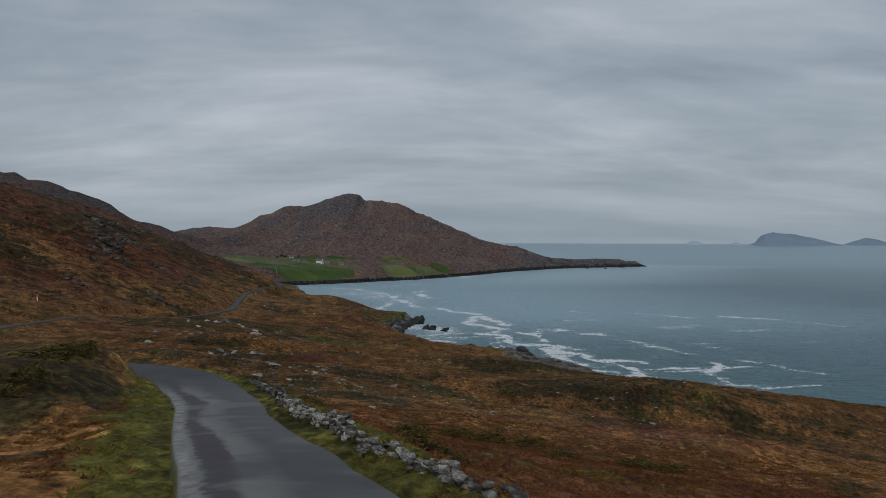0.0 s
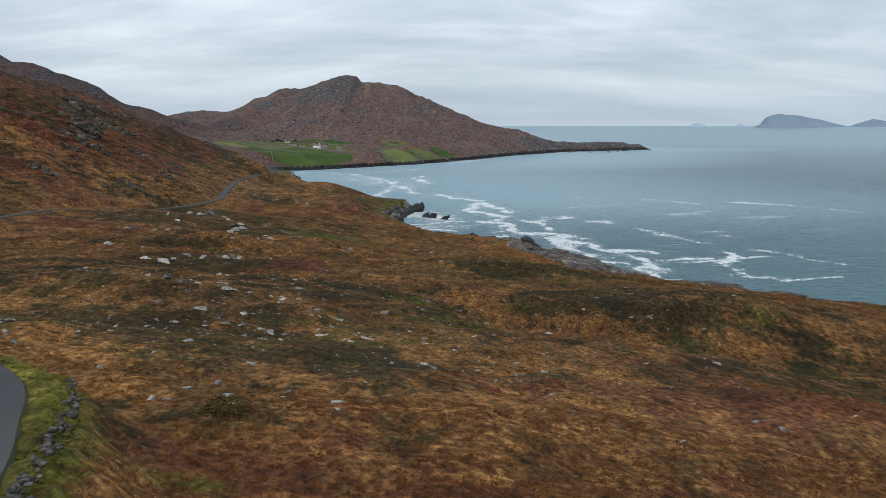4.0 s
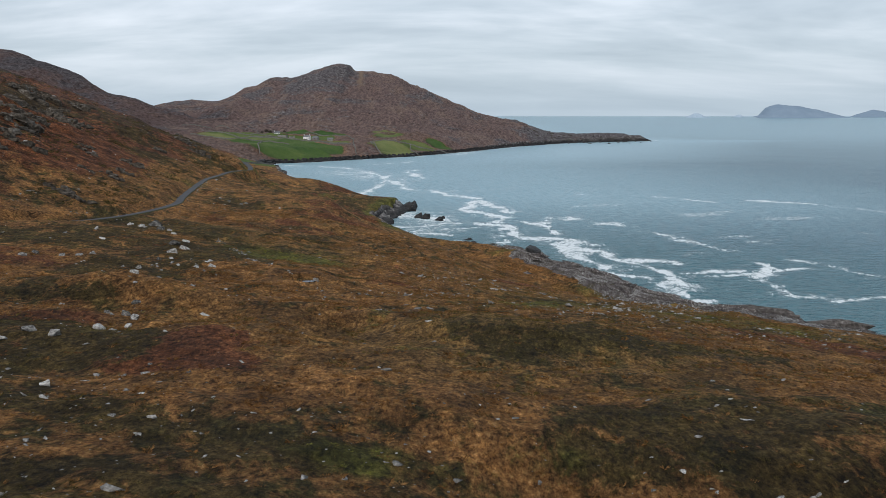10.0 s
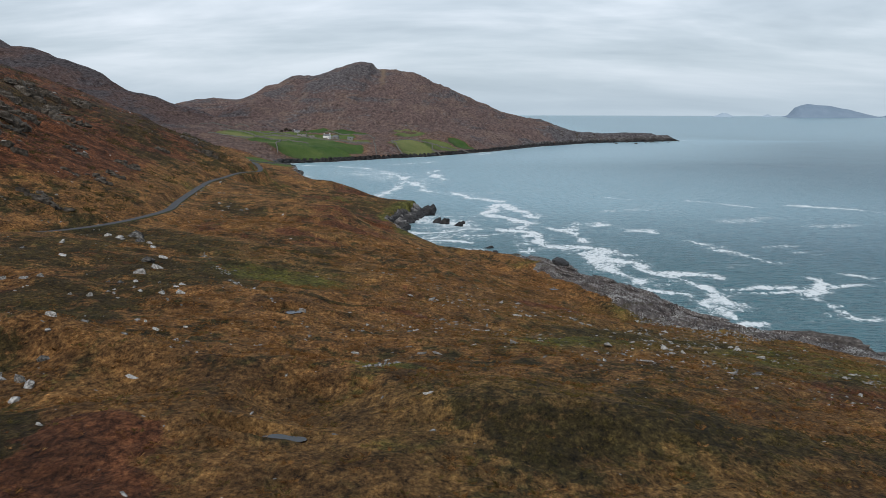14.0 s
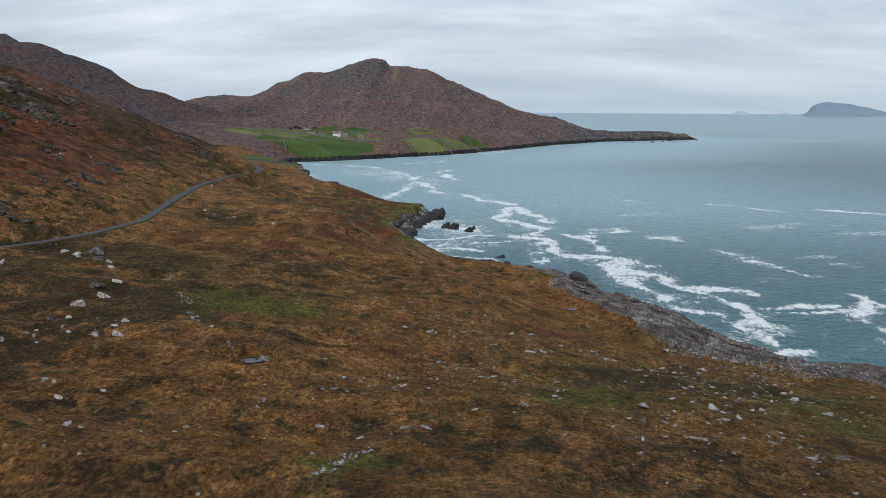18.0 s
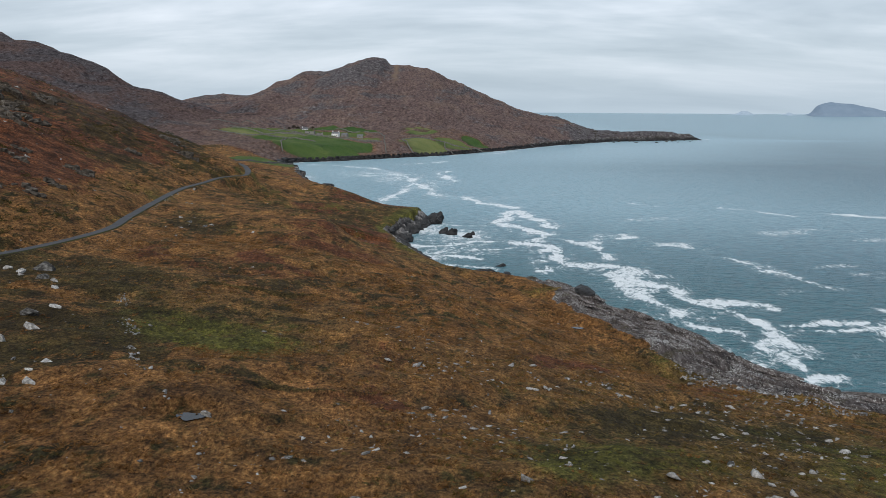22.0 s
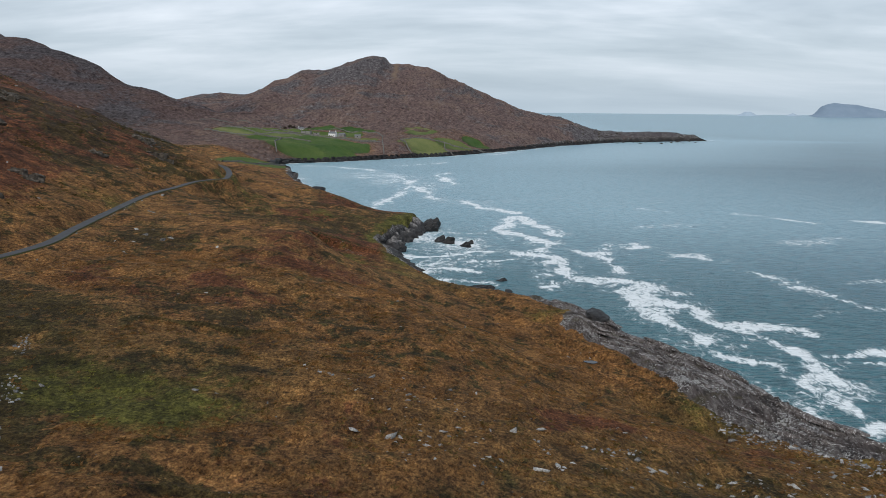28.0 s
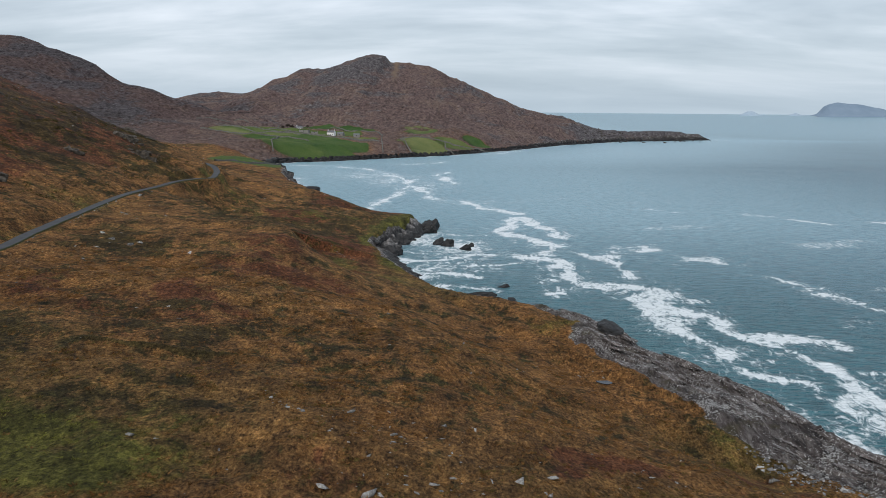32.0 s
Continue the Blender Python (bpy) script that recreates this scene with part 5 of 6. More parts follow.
# ---- boulders ----
def make_boulder(mesh, x, y, s, rng, label, tilt=0.25, sink=0.08, name="boulder", group="boulders on the slope"):
    ob = new(name, mesh)
    ob.matrix_world = (Matrix.Translation((x, y, on_ground(x, y) - sink * s)) @ Euler((rng.normal(0, tilt * (1.7 if x < -25 else 1.0)), rng.normal(0, tilt * (1.7 if x < -25 else 1.0)), rng.normal(0, 0.7))).to_matrix().to_4x4()
                       @ Matrix.Diagonal((s * rng.uniform(1.0, 1.4), s * rng.uniform(0.6, 0.9), s * rng.uniform(0.38, 0.62) * (1.7 if x < -32 and y < 300 else 1.0), 1)))
    return tagged(ob, label, "boulder", group)


BOULDERS = stone_meshes(21, 16, 0.5)
STONE_PLACES = {}
STONE_PLACES["near"] = [(-11.1, 67.8, 0.6), (-15.4, 68.8, 0.9), (-10.3, 69.2, 0.5), (-7.1, 70.9, 1.0), (-11.3, 71.1, 0.8), (-16.1, 71.4, 0.4), (-15.6, 71.6, 0.6), (-6.2, 71.6, 0.7), (-17.9, 72.4, 0.6), (-10.1, 72.4, 0.3), (-12.4, 73.4, 0.8), (-16.4, 73.7, 0.5), (-14.0, 74.0, 1.0), (-15.2, 74.1, 0.9), (-8.7, 74.3, 0.7), (-15.6, 74.6, 0.7), (-5.5, 74.8, 1.0), (-1.7, 75.0, 0.5), (-15.6, 75.2, 0.8), (-18.6, 75.6, 0.7), (-6.4, 75.7, 0.6), (-9.1, 75.8, 0.5), (-17.4, 76.2, 1.5), (-14.4, 76.7, 0.9), (-13.9, 77.4, 0.6), (-8.2, 77.6, 0.5), (-6.3, 77.8, 0.5), (-3.7, 79.0, 0.6), (-8.1, 80.3, 0.6), (-10.3, 80.6, 0.6)]
STONE_PLACES["brow"] = [(-2.8, 80.7, 0.4), (-19.7, 81.0, 0.9), (-20.4, 81.3, 0.5), (20.9, 81.5, 0.7), (-19.5, 83.4, 1.0), (19.9, 83.7, 0.4), (18.5, 83.8, 0.6), (-17.6, 84.0, 1.1), (-16.9, 84.3, 0.5), (-13.3, 84.7, 0.7), (-22.7, 84.8, 1.6), (-14.3, 85.0, 0.7), (-13.7, 86.2, 0.6), (-20.5, 86.2, 0.8), (20.6, 92.0, 1.1), (-21.9, 86.8, 1.4), (8.2, 88.2, 0.3), (21.4, 93.4, 2.5), (6.9, 89.5, 0.4), (24.6, 95.2, 0.9), (4.4, 94.1, 0.4), (5.8, 96.0, 0.5), (-8.2, 96.2, 0.5), (-10.1, 96.6, 0.7), (4.5, 100.2, 0.3), (22.3, 102.4, 0.3), (12.3, 105.8, 0.5), (-16.6, 106.5, 0.4), (22.3, 106.6, 0.5), (20.2, 106.7, 0.7)]
STONE_PLACES["knoll"] = [(16.7, 107.3, 0.5), (13.3, 108.3, 0.4), (15.5, 109.8, 0.6), (31.9, 110.6, 1.1), (-19.4, 110.6, 0.6), (22.6, 118.4, 1.0), (-28.6, 120.8, 1.7), (21.5, 121.8, 0.9), (-26.2, 123.1, 1.4), (-22.8, 127.3, 1.0), (-38.1, 129.2, 2.0), (30.7, 131.6, 0.6), (-41.5, 132.2, 1.3), (24.9, 132.7, 0.6), (-37.9, 133.1, 1.0), (-34.4, 135.5, 1.3), (-37.0, 135.7, 1.5), (-32.8, 140.8, 1.2), (-53.9, 150.9, 2.2), (-26.3, 165.3, 0.6), (-28.6, 172.9, 1.1), (-31.7, 174.6, 0.6), (-34.6, 182.9, 0.8), (-6.9, 184.9, 0.9), (-4.0, 185.5, 0.6), (17.5, 185.7, 0.6), (-11.1, 187.0, 1.1)]
STONE_PLACES["flank"] = [(-32.7, 187.8, 0.8), (19.3, 187.8, 0.5), (39.5, 188.0, 2.2), (-39.3, 189.1, 0.6), (-38.2, 189.1, 0.7), (-17.8, 192.3, 0.8), (-13.3, 194.8, 0.5), (36.5, 196.7, 0.6), (-11.8, 198.8, 1.1), (-37.5, 200.4, 0.7), (-70.3, 200.5, 2.0), (27.6, 200.8, 0.7), (-70.7, 205.7, 1.3), (-49.4, 205.8, 0.9), (-21.3, 205.9, 1.2), (13.9, 206.1, 0.8), (-63.8, 207.8, 1.3), (-50.1, 207.9, 1.0), (-43.0, 208.6, 1.7), (-46.5, 208.6, 1.0), (-48.5, 211.0, 1.0), (31.2, 211.3, 1.6), (-42.2, 211.9, 0.8), (-52.0, 214.4, 1.2), (-53.9, 214.7, 1.2), (-46.6, 216.6, 0.8), (-43.3, 217.0, 2.0), (50.9, 218.4, 1.5), (14.1, 219.7, 1.5), (10.8, 220.5, 0.8)]
STONE_PLACES["shore"] = [(22.9, 222.3, 0.9), (-52.0, 222.6, 1.9), (52.9, 228.0, 1.2), (50.9, 229.3, 1.9), (-52.1, 230.0, 1.9), (-56.5, 238.0, 2.5), (40.9, 238.1, 0.8), (-55.8, 243.4, 1.6), (23.2, 244.0, 0.7), (15.0, 245.9, 1.4), (-65.0, 261.0, 1.7), (-77.5, 269.0, 2.2), (-71.8, 270.1, 3.6), (50.7, 280.7, 0.8), (48.4, 281.9, 0.9), (47.5, 283.3, 1.3), (-75.5, 349.0, 1.7), (-71.9, 344.3, 1.7), (-67.2, 342.7, 2.1), (-66.2, 345.5, 1.6), (-71.1, 335.7, 1.3), (-53.6, 339.7, 1.4), (-55.4, 340.4, 1.0)]
STONE_PLACES["hump"] = [(-36.9, 154.4, 1.3), (-34.9, 153.5, 1.5), (-33.8, 152.6, 1.3), (-33.1, 149.1, 1.4), (-38.6, 166.6, 1.2), (-37.4, 163.4, 1.2), (-36.0, 167.9, 1.0), (-35.9, 159.3, 1.2), (-27.5, 158.4, 1.3), (-38.0, 155.5, 0.9), (-62.1, 209.3, 1.5), (-53.3, 200.4, 0.8), (-51.2, 201.8, 1.2), (-62.5, 256.4, 1.4), (-39.8, 201.7, 1.3), (-40.3, 208.6, 1.8), (-67.5, 261.8, 2.2), (-74.2, 266.5, 1.8), (-68.9, 229.8, 1.6), (-76.4, 245.9, 1.8), (-78.3, 233.8, 1.2), (-30.9, 165.4, 0.9), (-50.0, 215.7, 0.9), (-19.4, 115.8, 0.9), (-24.3, 125.0, 0.7), (-18.9, 124.2, 0.6), (-26.0, 128.4, 0.5), (-19.9, 120.6, 0.5), (-22.2, 124.0, 0.7), (-16.5, 116.9, 0.5), (-66.7, 206.8, 1.4)]


def build_boulders():
    rng = np.random.default_rng(33)
    for area, places in STONE_PLACES.items():
        for x, y, s in places:
            if s < 0.7:
                label = "small pale grey stone lying in the dead grass"
            elif s < 1.5:
                label = "pale grey angular boulder half sunk in brown grass"
            else:
                label = "large grey boulder with pale lichen on the moor slope"
            make_boulder(BOULDERS[rng.integers(len(BOULDERS))], x, y, s * 0.92, rng, label, sink=0.16)


build_boulders()


def build_loose_stones():
    rng = np.random.default_rng(44)

    def keep(x, y):
        k = 0.10 + 1.0 * np.exp(-((x + 20) / 26) ** 2 - ((y - 80) / 30) ** 2) + 0.9 * np.exp(-((x + 40) / 22) ** 2 - ((y - 145) / 40) ** 2)
        k = k + 0.55 * np.exp(-((x - 40) / 22) ** 2 - ((y - 225) / 45) ** 2) + 0.25 * np.exp(-((x - 28) / 22) ** 2 - ((y - 118) / 18) ** 2) + 0.35 * np.exp(-((x + 50) / 18) ** 2 - ((y - 215) / 25) ** 2)
        k = k + 0.35 * (x < prof(LANE_X, y) - 10)
        clump = smooth(-0.15, 0.35, fbm(x, y, 12, 3, 101))
        return np.clip(k * (0.15 + 1.1 * clump), 0, 1) * (prof(COAST, y) - x > 12)

    x, y = scatter(rng, 12000, -140, 95, 46, 330, keep)
    x3, y3 = scatter(rng, 2600, -34, 30, 48, 125, lambda a, b: 0.75 * smooth(-0.3, 0.3, fbm(a, b, 9, 3, 105)) * (0.35 + 0.65 * smooth(14, -6, a)))
    x4, y4 = scatter(rng, 3000, -12, 85, 170, 268, lambda a, b: 0.8 * smooth(-0.2, 0.35, fbm(a, b, 14, 3, 107)) * (prof(COAST, b) - a > 26))
    x, y = np.concatenate([x, x3, x4]), np.concatenate([y, y3, y4])
    x2, y2 = scatter(rng, 1500, -260, -60, 250, 700, lambda a, b: 0.5 * smooth(-0.1, 0.4, fbm(a, b, 30, 3, 103)))
    x, y = np.concatenate([x, x2]), np.concatenate([y, y2])
    far = np.concatenate([np.zeros(len(x) - len(x2)), np.ones(len(x2))])
    d = sample(lane_d, x, y)
    m = d > 3.0
    x, y, far = x[m], y[m], far[m]
    n = len(x)
    size = rng.gamma(1.7, 0.11, n).clip(0.09, 0.9) * (1 + 1.2 * far) * (1 + 0.35 * smooth(140, 200, y)) * (1 + 0.55 * smooth(165, 200, y) * smooth(-20, 0, x))
    protos = [rock_arrays(hull_rock(rng, 0.42, 10, False)) for _ in range(12)]
    protos = [(v * np.array([1.35, 0.8, 0.75]), f) for v, f in protos]
    ob = stuff_mesh("loose_stones", protos, x, y, sample(Z, x, y) - 0.06 * size, size, rng.normal(0, 0.7, n), rng.normal(0, 0.25, n), rng.uniform(0.6, 1.1, n),
                    island_tint("small_pale_stones", [(0.1, (0.07, 0.066, 0.060)), (0.45, (0.20, 0.19, 0.178)), (0.7, (0.34, 0.328, 0.31)), (0.95, (0.56, 0.545, 0.52))], drift=0.55, grain=5.0))
    tagged(ob, "pale grey stones strewn over the brown slope", "stones", kind="stuff")


build_loose_stones()


# ---- old field walls: broken lines of stones ----
OLD_WALLS = [
    ([(-52.9, 260.3), (-48.2, 249.0), (-41.7, 236.2), (-37.7, 227.2), (-34.3, 220.8)], 0.8),
    ([(-34.3, 220.8), (-25.0, 207.3), (-21.6, 204.1), (-17.8, 191.9), (-18.5, 188.9)], 0.4),
    ([(17.0, 253.5), (21.3, 256.8), (25.0, 258.1), (29.2, 260.7)], 0.8),
    ([(0.6, 236.3), (3.4, 238.4), (7.6, 242.2)], 0.4),
    ([(-17.4, 194.8), (-13.3, 197.5), (-10.9, 202.3)], 0.5),
    ([(-7.0, 163.0), (-6.3, 173.8), (-4.7, 177.9)], 1.6),
    ([(13.2, 252.7), (14.6, 249.8), (15.7, 244.4)], 0.9),
    ([(1.8, 346.9), (6.5, 347.7), (11.9, 347.8)], 0.4),
    ([(-18.7, 266.9), (-16.3, 263.0), (-14.1, 261.2), (-12.1, 260.4)], 0.5),
    ([(-97, 268), (-88, 284), (-85.5, 300), (-84.5, 320), (-87, 340), (-93, 372), (-100, 408)], 0.45),
    ([(-62, 400), (-52, 415), (-42, 430), (-33, 422)], 0.4),
    ([(-49, 505), (-44, 515), (-38, 524)], 0.5),
]


def build_old_walls():
    rng = np.random.default_rng(55)
    protos = [rock_arrays(hull_rock(rng, 0.5, 12, False)) for _ in range(8)]
    mat = island_tint("old_wall_stones", [(0.1, (0.07, 0.067, 0.062)), (0.5, (0.20, 0.195, 0.188)), (0.75, (0.34, 0.335, 0.325)), (0.95, (0.52, 0.52, 0.50))], drift=0.5, grain=4.0)
    for line, thick in OLD_WALLS:
        pts = spline(line, 0.35)
        pick = rng.uniform(size=len(pts)) < min(1, thick)
        pts = np.concatenate([pts[pick]] * (2 if thick > 0.6 else 1))
        n = len(pts)
        keep_on = fbm(pts[:, 0], pts[:, 1], 5, 2, 58) > -0.12
        pts = pts[keep_on]
        n = len(pts)
        x, y = pts[:, 0] + rng.normal(0, 0.45, n) + fbm(pts[:, 0], pts[:, 1], 9, 2, 57), pts[:, 1] + rng.normal(0, 0.45, n)
        if line[0][0] == -97:
            x = x + 3.4
        size = rng.gamma(3.0, 0.095, n).clip(0.14, 0.6)
        ob = stuff_mesh("old_field_wall", protos, x, y, sample(Z, x, y) - 0.05, size, rng.uniform(0, 6.28, n), rng.normal(0, 0.2, n), rng.uniform(0.6, 1.0, n), mat)
        tagged(ob, "collapsed old field wall of pale stones in the grass", "wall", "old field walls", "stuff")


build_old_walls()


# ---- grass, bracken and heather ----
def blade_proto(rng, blades, spread, lean, wide):
    v, f = [], []
    for _ in range(blades):
        a = rng.uniform(0, 6.28)
        r = rng.uniform(0, spread)
        bx, by = r * math.cos(a), r * math.sin(a)
        h, l, t = rng.uniform(0.55, 1.0), rng.uniform(0.3, 1.0) * lean, rng.uniform(0, 6.28)
        dx, dy = math.cos(a + t * 0.15), math.sin(a + t * 0.15)
        nx, ny = -dy * wide, dx * wide
        i = len(v)
        v += [(bx - nx, by - ny, -0.12), (bx + nx, by + ny, -0.12), (bx + dx * l * 0.45 + nx * 0.7, by + dy * l * 0.45 + ny * 0.7, h * 0.75), (bx + dx * l, by + dy * l, h * (0.92 if l > 0.5 else 1.0))]
        f += [(i, i + 1, i + 2), (i, i + 2, i + 3)]
    return np.array(v), f


def leaf_proto(rng, leaves, size):
    v, f = [], []
    for _ in range(leaves):
        p = rng.normal(size=3)
        p /= np.linalg.norm(p)
        p = p * np.array([0.5, 0.5, 0.62]) * rng.uniform(0.6, 1.05)
        p[2] = abs(p[2])
        q = rng.normal(size=(3, 3)) * size
        i = len(v)
        v += [tuple(p + q[0]), tuple(p + q[1]), tuple(p + q[2])]
        f.append((i, i + 1, i + 2))
    return np.array(v), f


def build_cover():
    rng = np.random.default_rng(66)
    grass = [blade_proto(rng, 18, 0.9, 1.3, 0.016) for _ in range(8)]
    wisps = [blade_proto(rng, 30, 1.1, 1.0, 0.010) for _ in range(8)]
    fern = [blade_proto(rng, 22, 0.9, 1.0, 0.014) for _ in range(6)]
    bush = [leaf_proto(rng, 34, 0.085) for _ in range(5)]
    free = lambda x, y: (sample(lane_d, x, y) > 1.95) * (sample(ROCK, x, y) < 0.5)
    dead = island_tint("dead_grass", [(0.1, (0.046, 0.022, 0.009)), (0.4, (0.132, 0.065, 0.023)), (0.65, (0.215, 0.110, 0.040)), (0.95, (0.33, 0.195, 0.083))], drift=0.6)
    rust = island_tint("dead_bracken", [(0.1, (0.048, 0.020, 0.009)), (0.5, (0.135, 0.056, 0.023)), (0.95, (0.25, 0.125, 0.054))], drift=0.5)
    dark = island_tint("heather", [(0.0, (0.018, 0.016, 0.006)), (0.5, (0.054, 0.044, 0.014)), (1.0, (0.120, 0.092, 0.034))])
    lush = island_tint("green_grass", [(0.0, (0.070, 0.072, 0.014)), (0.5, (0.150, 0.148, 0.030)), (1.0, (0.25, 0.225, 0.066))], drift=0.4)

    def lay(name, protos, mat, label, spots, lo, hi):
        x, y = spots
        m = free(x, y) > 0
        x, y = x[m], y[m]
        n = len(x)
        grow = 0.42 + 0.58 * smooth(20, 180, y)
        ob = stuff_mesh(name, protos, x, y, sample(Z, x, y), rng.uniform(lo, hi, n) * grow, rng.uniform(0, 6.28, n), rng.normal(0, 0.12, n), rng.uniform(0.45, 0.85, n), mat)
        tagged(ob, label, "grass", kind="stuff")

    gr = lambda x, y: sample(green, x, y)
    br = lambda x, y: sample(bracken, x, y)
    he = lambda x, y: sample(heath, x, y)
    clump = lambda x, y: smooth(-0.35, 0.25, fbm(x, y, 3.5, 3, 111))
    tawny = lambda x, y: clump(x, y) * (1 - smooth(0.5, 0.8, gr(x, y))) * (1 - 0.85 * smooth(0.30, 0.50, he(x, y))) * (1 - 0.8 * smooth(0.38, 0.58, br(x, y)))
    a = scatter(rng, 34000, -26, 36, 10, 75, lambda x, y: tawny(x, y) * 0.9 * smooth(75, 30, y))
    b = scatter(rng, 53000, -75, 75, 40, 340, lambda x, y: tawny(x, y) * 0.85)
    wet_ground = rng.uniform(size=len(b[0])) < 0.9 * sample(olive, *b)
    sedge = island_tint("olive_sedge", [(0.1, (0.030, 0.022, 0.007)), (0.4, (0.080, 0.058, 0.018)), (0.65, (0.130, 0.094, 0.032)), (0.95, (0.21, 0.155, 0.065))], drift=0.6)
    lay("sedge", grass, sedge, "olive-brown sedge on the wet slope above the shore", (b[0][wet_ground], b[1][wet_ground]), 0.18, 0.40)
    b = (b[0][~wet_ground], b[1][~wet_ground])
    lay("dead_grass", grass, dead, "tawny tufts of dead moor grass", b, 0.18, 0.42)
    lay("fine_dead_grass", wisps, dead, "fine tawny wisps of dead grass beside the lane", a, 0.16, 0.34)
    a = scatter(rng, 24000, -30, 45, 10, 110, lambda x, y: 0.7 * smooth(0.35, 0.7, br(x, y)) * clump(x, y))
    b = scatter(rng, 22000, -110, 60, 110, 400, lambda x, y: 0.7 * smooth(0.35, 0.7, br(x, y)) * clump(x, y))
    fronds = [blade_proto(rng, 16, 1.2, 1.1, 0.011) for _ in range(8)]
    lane_side = scatter(rng, 15000, -8, 26, 12, 52, lambda x, y: 0.85 * smooth(0.24, 0.50, br(x, y)) * (1 - 0.8 * smooth(0.5, 0.8, gr(x, y))))
    lay("fine_bracken", fronds, rust, "fine russet bracken litter beside the lane", lane_side, 0.16, 0.36)
    lay("bracken", fern, rust, "russet dead bracken", (np.concatenate([a[0], b[0]]), np.concatenate([a[1], b[1]])), 0.16, 0.36)
    a = scatter(rng, 24000, -45, 50, 45, 170, lambda x, y: smooth(0.32, 0.56, he(x, y)) * clump(x, y))
    b = scatter(rng, 12000, -75, 75, 140, 300, lambda x, y: smooth(0.35, 0.65, he(x, y)) * clump(x, y))
    hillside = scatter(rng, 16000, -230, -84, 140, 640, lambda x, y: 0.8 * (prof(LANE_X, y) - x > 5) * smooth(0.0, 0.25, fbm(x, y, 13, 3, 113)))
    line = np.concatenate([spline(q, 0.35) for q in BANKS])
    line = line + rng.normal(0, 0.35, line.shape)
    lay("heather", bush, dark, "dark low heather", (np.concatenate([a[0], b[0], line[:, 0]]), np.concatenate([a[1], b[1], line[:, 1]])), 0.20, 0.50)
    lay("hillside_heather", bush, dark, "dark heather clumps among the hillside rocks", hillside, 0.7, 2.0)
    a = scatter(rng, 15000, -22, 20, 8, 60, lambda x, y: smooth(0.35, 0.6, gr(x, y)))
    b = scatter(rng, 16000, -70, 90, 60, 330, lambda x, y: smooth(0.45, 0.8, gr(x, y)) * 0.7)
    lay("green_grass", wisps, lush, "green grass along the lane and in wet hollows", (np.concatenate([a[0], b[0]]), np.concatenate([a[1], b[1]])), 0.14, 0.30)


build_cover()


# ---- gorse and heather bushes near the lane ----
GORSE = [(-0.8, 18.3, 0.8), (0.1, 17.9, 0.7), (-0.3, 18.9, 0.6), (5.2, 35.5, 0.9), (8.1, 33.7, 1.2), (9.4, 33.4, 0.9), (-1.5, 37, 1.2), (0.5, 37.2, 1.1), (2.2, 38.2, 1.2), (3.9, 38.8, 1.3), (-7.6, 46, 1.2), (-13.2, 26, 1.2), (-14.6, 30, 1.4), (-13.2, 21.5, 1.0), (-15, 33.5, 1.3), (-16.5, 27.5, 1.5), (-12.6, 23.5, 0.9)]


def build_gorse():
    rng = np.random.default_rng(71)
    leaf = island_tint("gorse_leaves", [(0.0, (0.024, 0.022, 0.008)), (0.6, (0.070, 0.058, 0.018)), (1.0, (0.140, 0.108, 0.036))])
    stem = plain("woody_stem", [(0.3, (0.05, 0.035, 0.025)), (0.7, (0.12, 0.09, 0.06))], 8)
    for x, y, s in GORSE:
        z = on_ground(x, y)
        bushy = empty("heather_bush", pose(x, y, z), "dark green and brown heather bush beside the lane", "bush", "bushes by the lane")
        v, f = leaf_proto(rng, 1100, 0.03)
        lump = 1 + 0.35 * np.sin(v[:, :1] * 9 + rng.uniform(0, 6)) * np.cos(v[:, 1:2] * 8)
        me = mesh_from("foliage", v * lump * np.array([s * 1.5, s * 1.2, s * 0.6]), f, leaf)
        ob = new("foliage", me)
        ob.parent = bushy
        for k in range(3):
            bm = bmesh.new()
            bmesh.ops.create_cone(bm, segments=5, radius1=0.03, radius2=0.012, depth=s * 0.5, matrix=Matrix.Rotation(rng.uniform(-0.5, 0.5), 4, "X") @ Matrix.Rotation(rng.uniform(-0.5, 0.5), 4, "Y") @ Matrix.Translation((0, 0, s * 0.2)))
            part("stem", bm, stem, bushy)


build_gorse()


# ---- crags, sea rocks and ledges ----
def jagged(name, at, size, turn, seed, mat, rough=0.35, grain=1.6, sub=3):
    """A craggy mass of tilted rock."""
    bm = bmesh.new()
    bmesh.ops.create_icosphere(bm, subdivisions=sub, radius=1.0)
    rot = Matrix.Rotation(radians(turn), 3, "Z")
    for v in bm.verts:
        p = v.co.copy()
        q = p * grain + Vector((seed * 3.1, seed * 1.7, seed * 2.3))
        step = abs(noise.noise(Vector((q.x * 0.6 + q.z * 1.4, q.y * 2.2, q.z * 0.8)))) * 0.55
        d = 1 + rough * 0.75 * (noise.fractal(q, 0.9, 2.1, 4) + step - 0.2)
        p = p * d
        p.z = p.z * (0.72 + 0.42 * max(-1, min(1, p.x)))
        p.x += 0.3 * p.z
        v.co = rot @ Vector((p.x * size[0] / 2, p.y * size[1] / 2, p.z * size[2]))
    me = bpy.data.meshes.new(name)
    bm.to_mesh(me)
    bm.free()
    me.materials.append(mat)
    ob = new(name, me)
    ob.location = at
    return ob


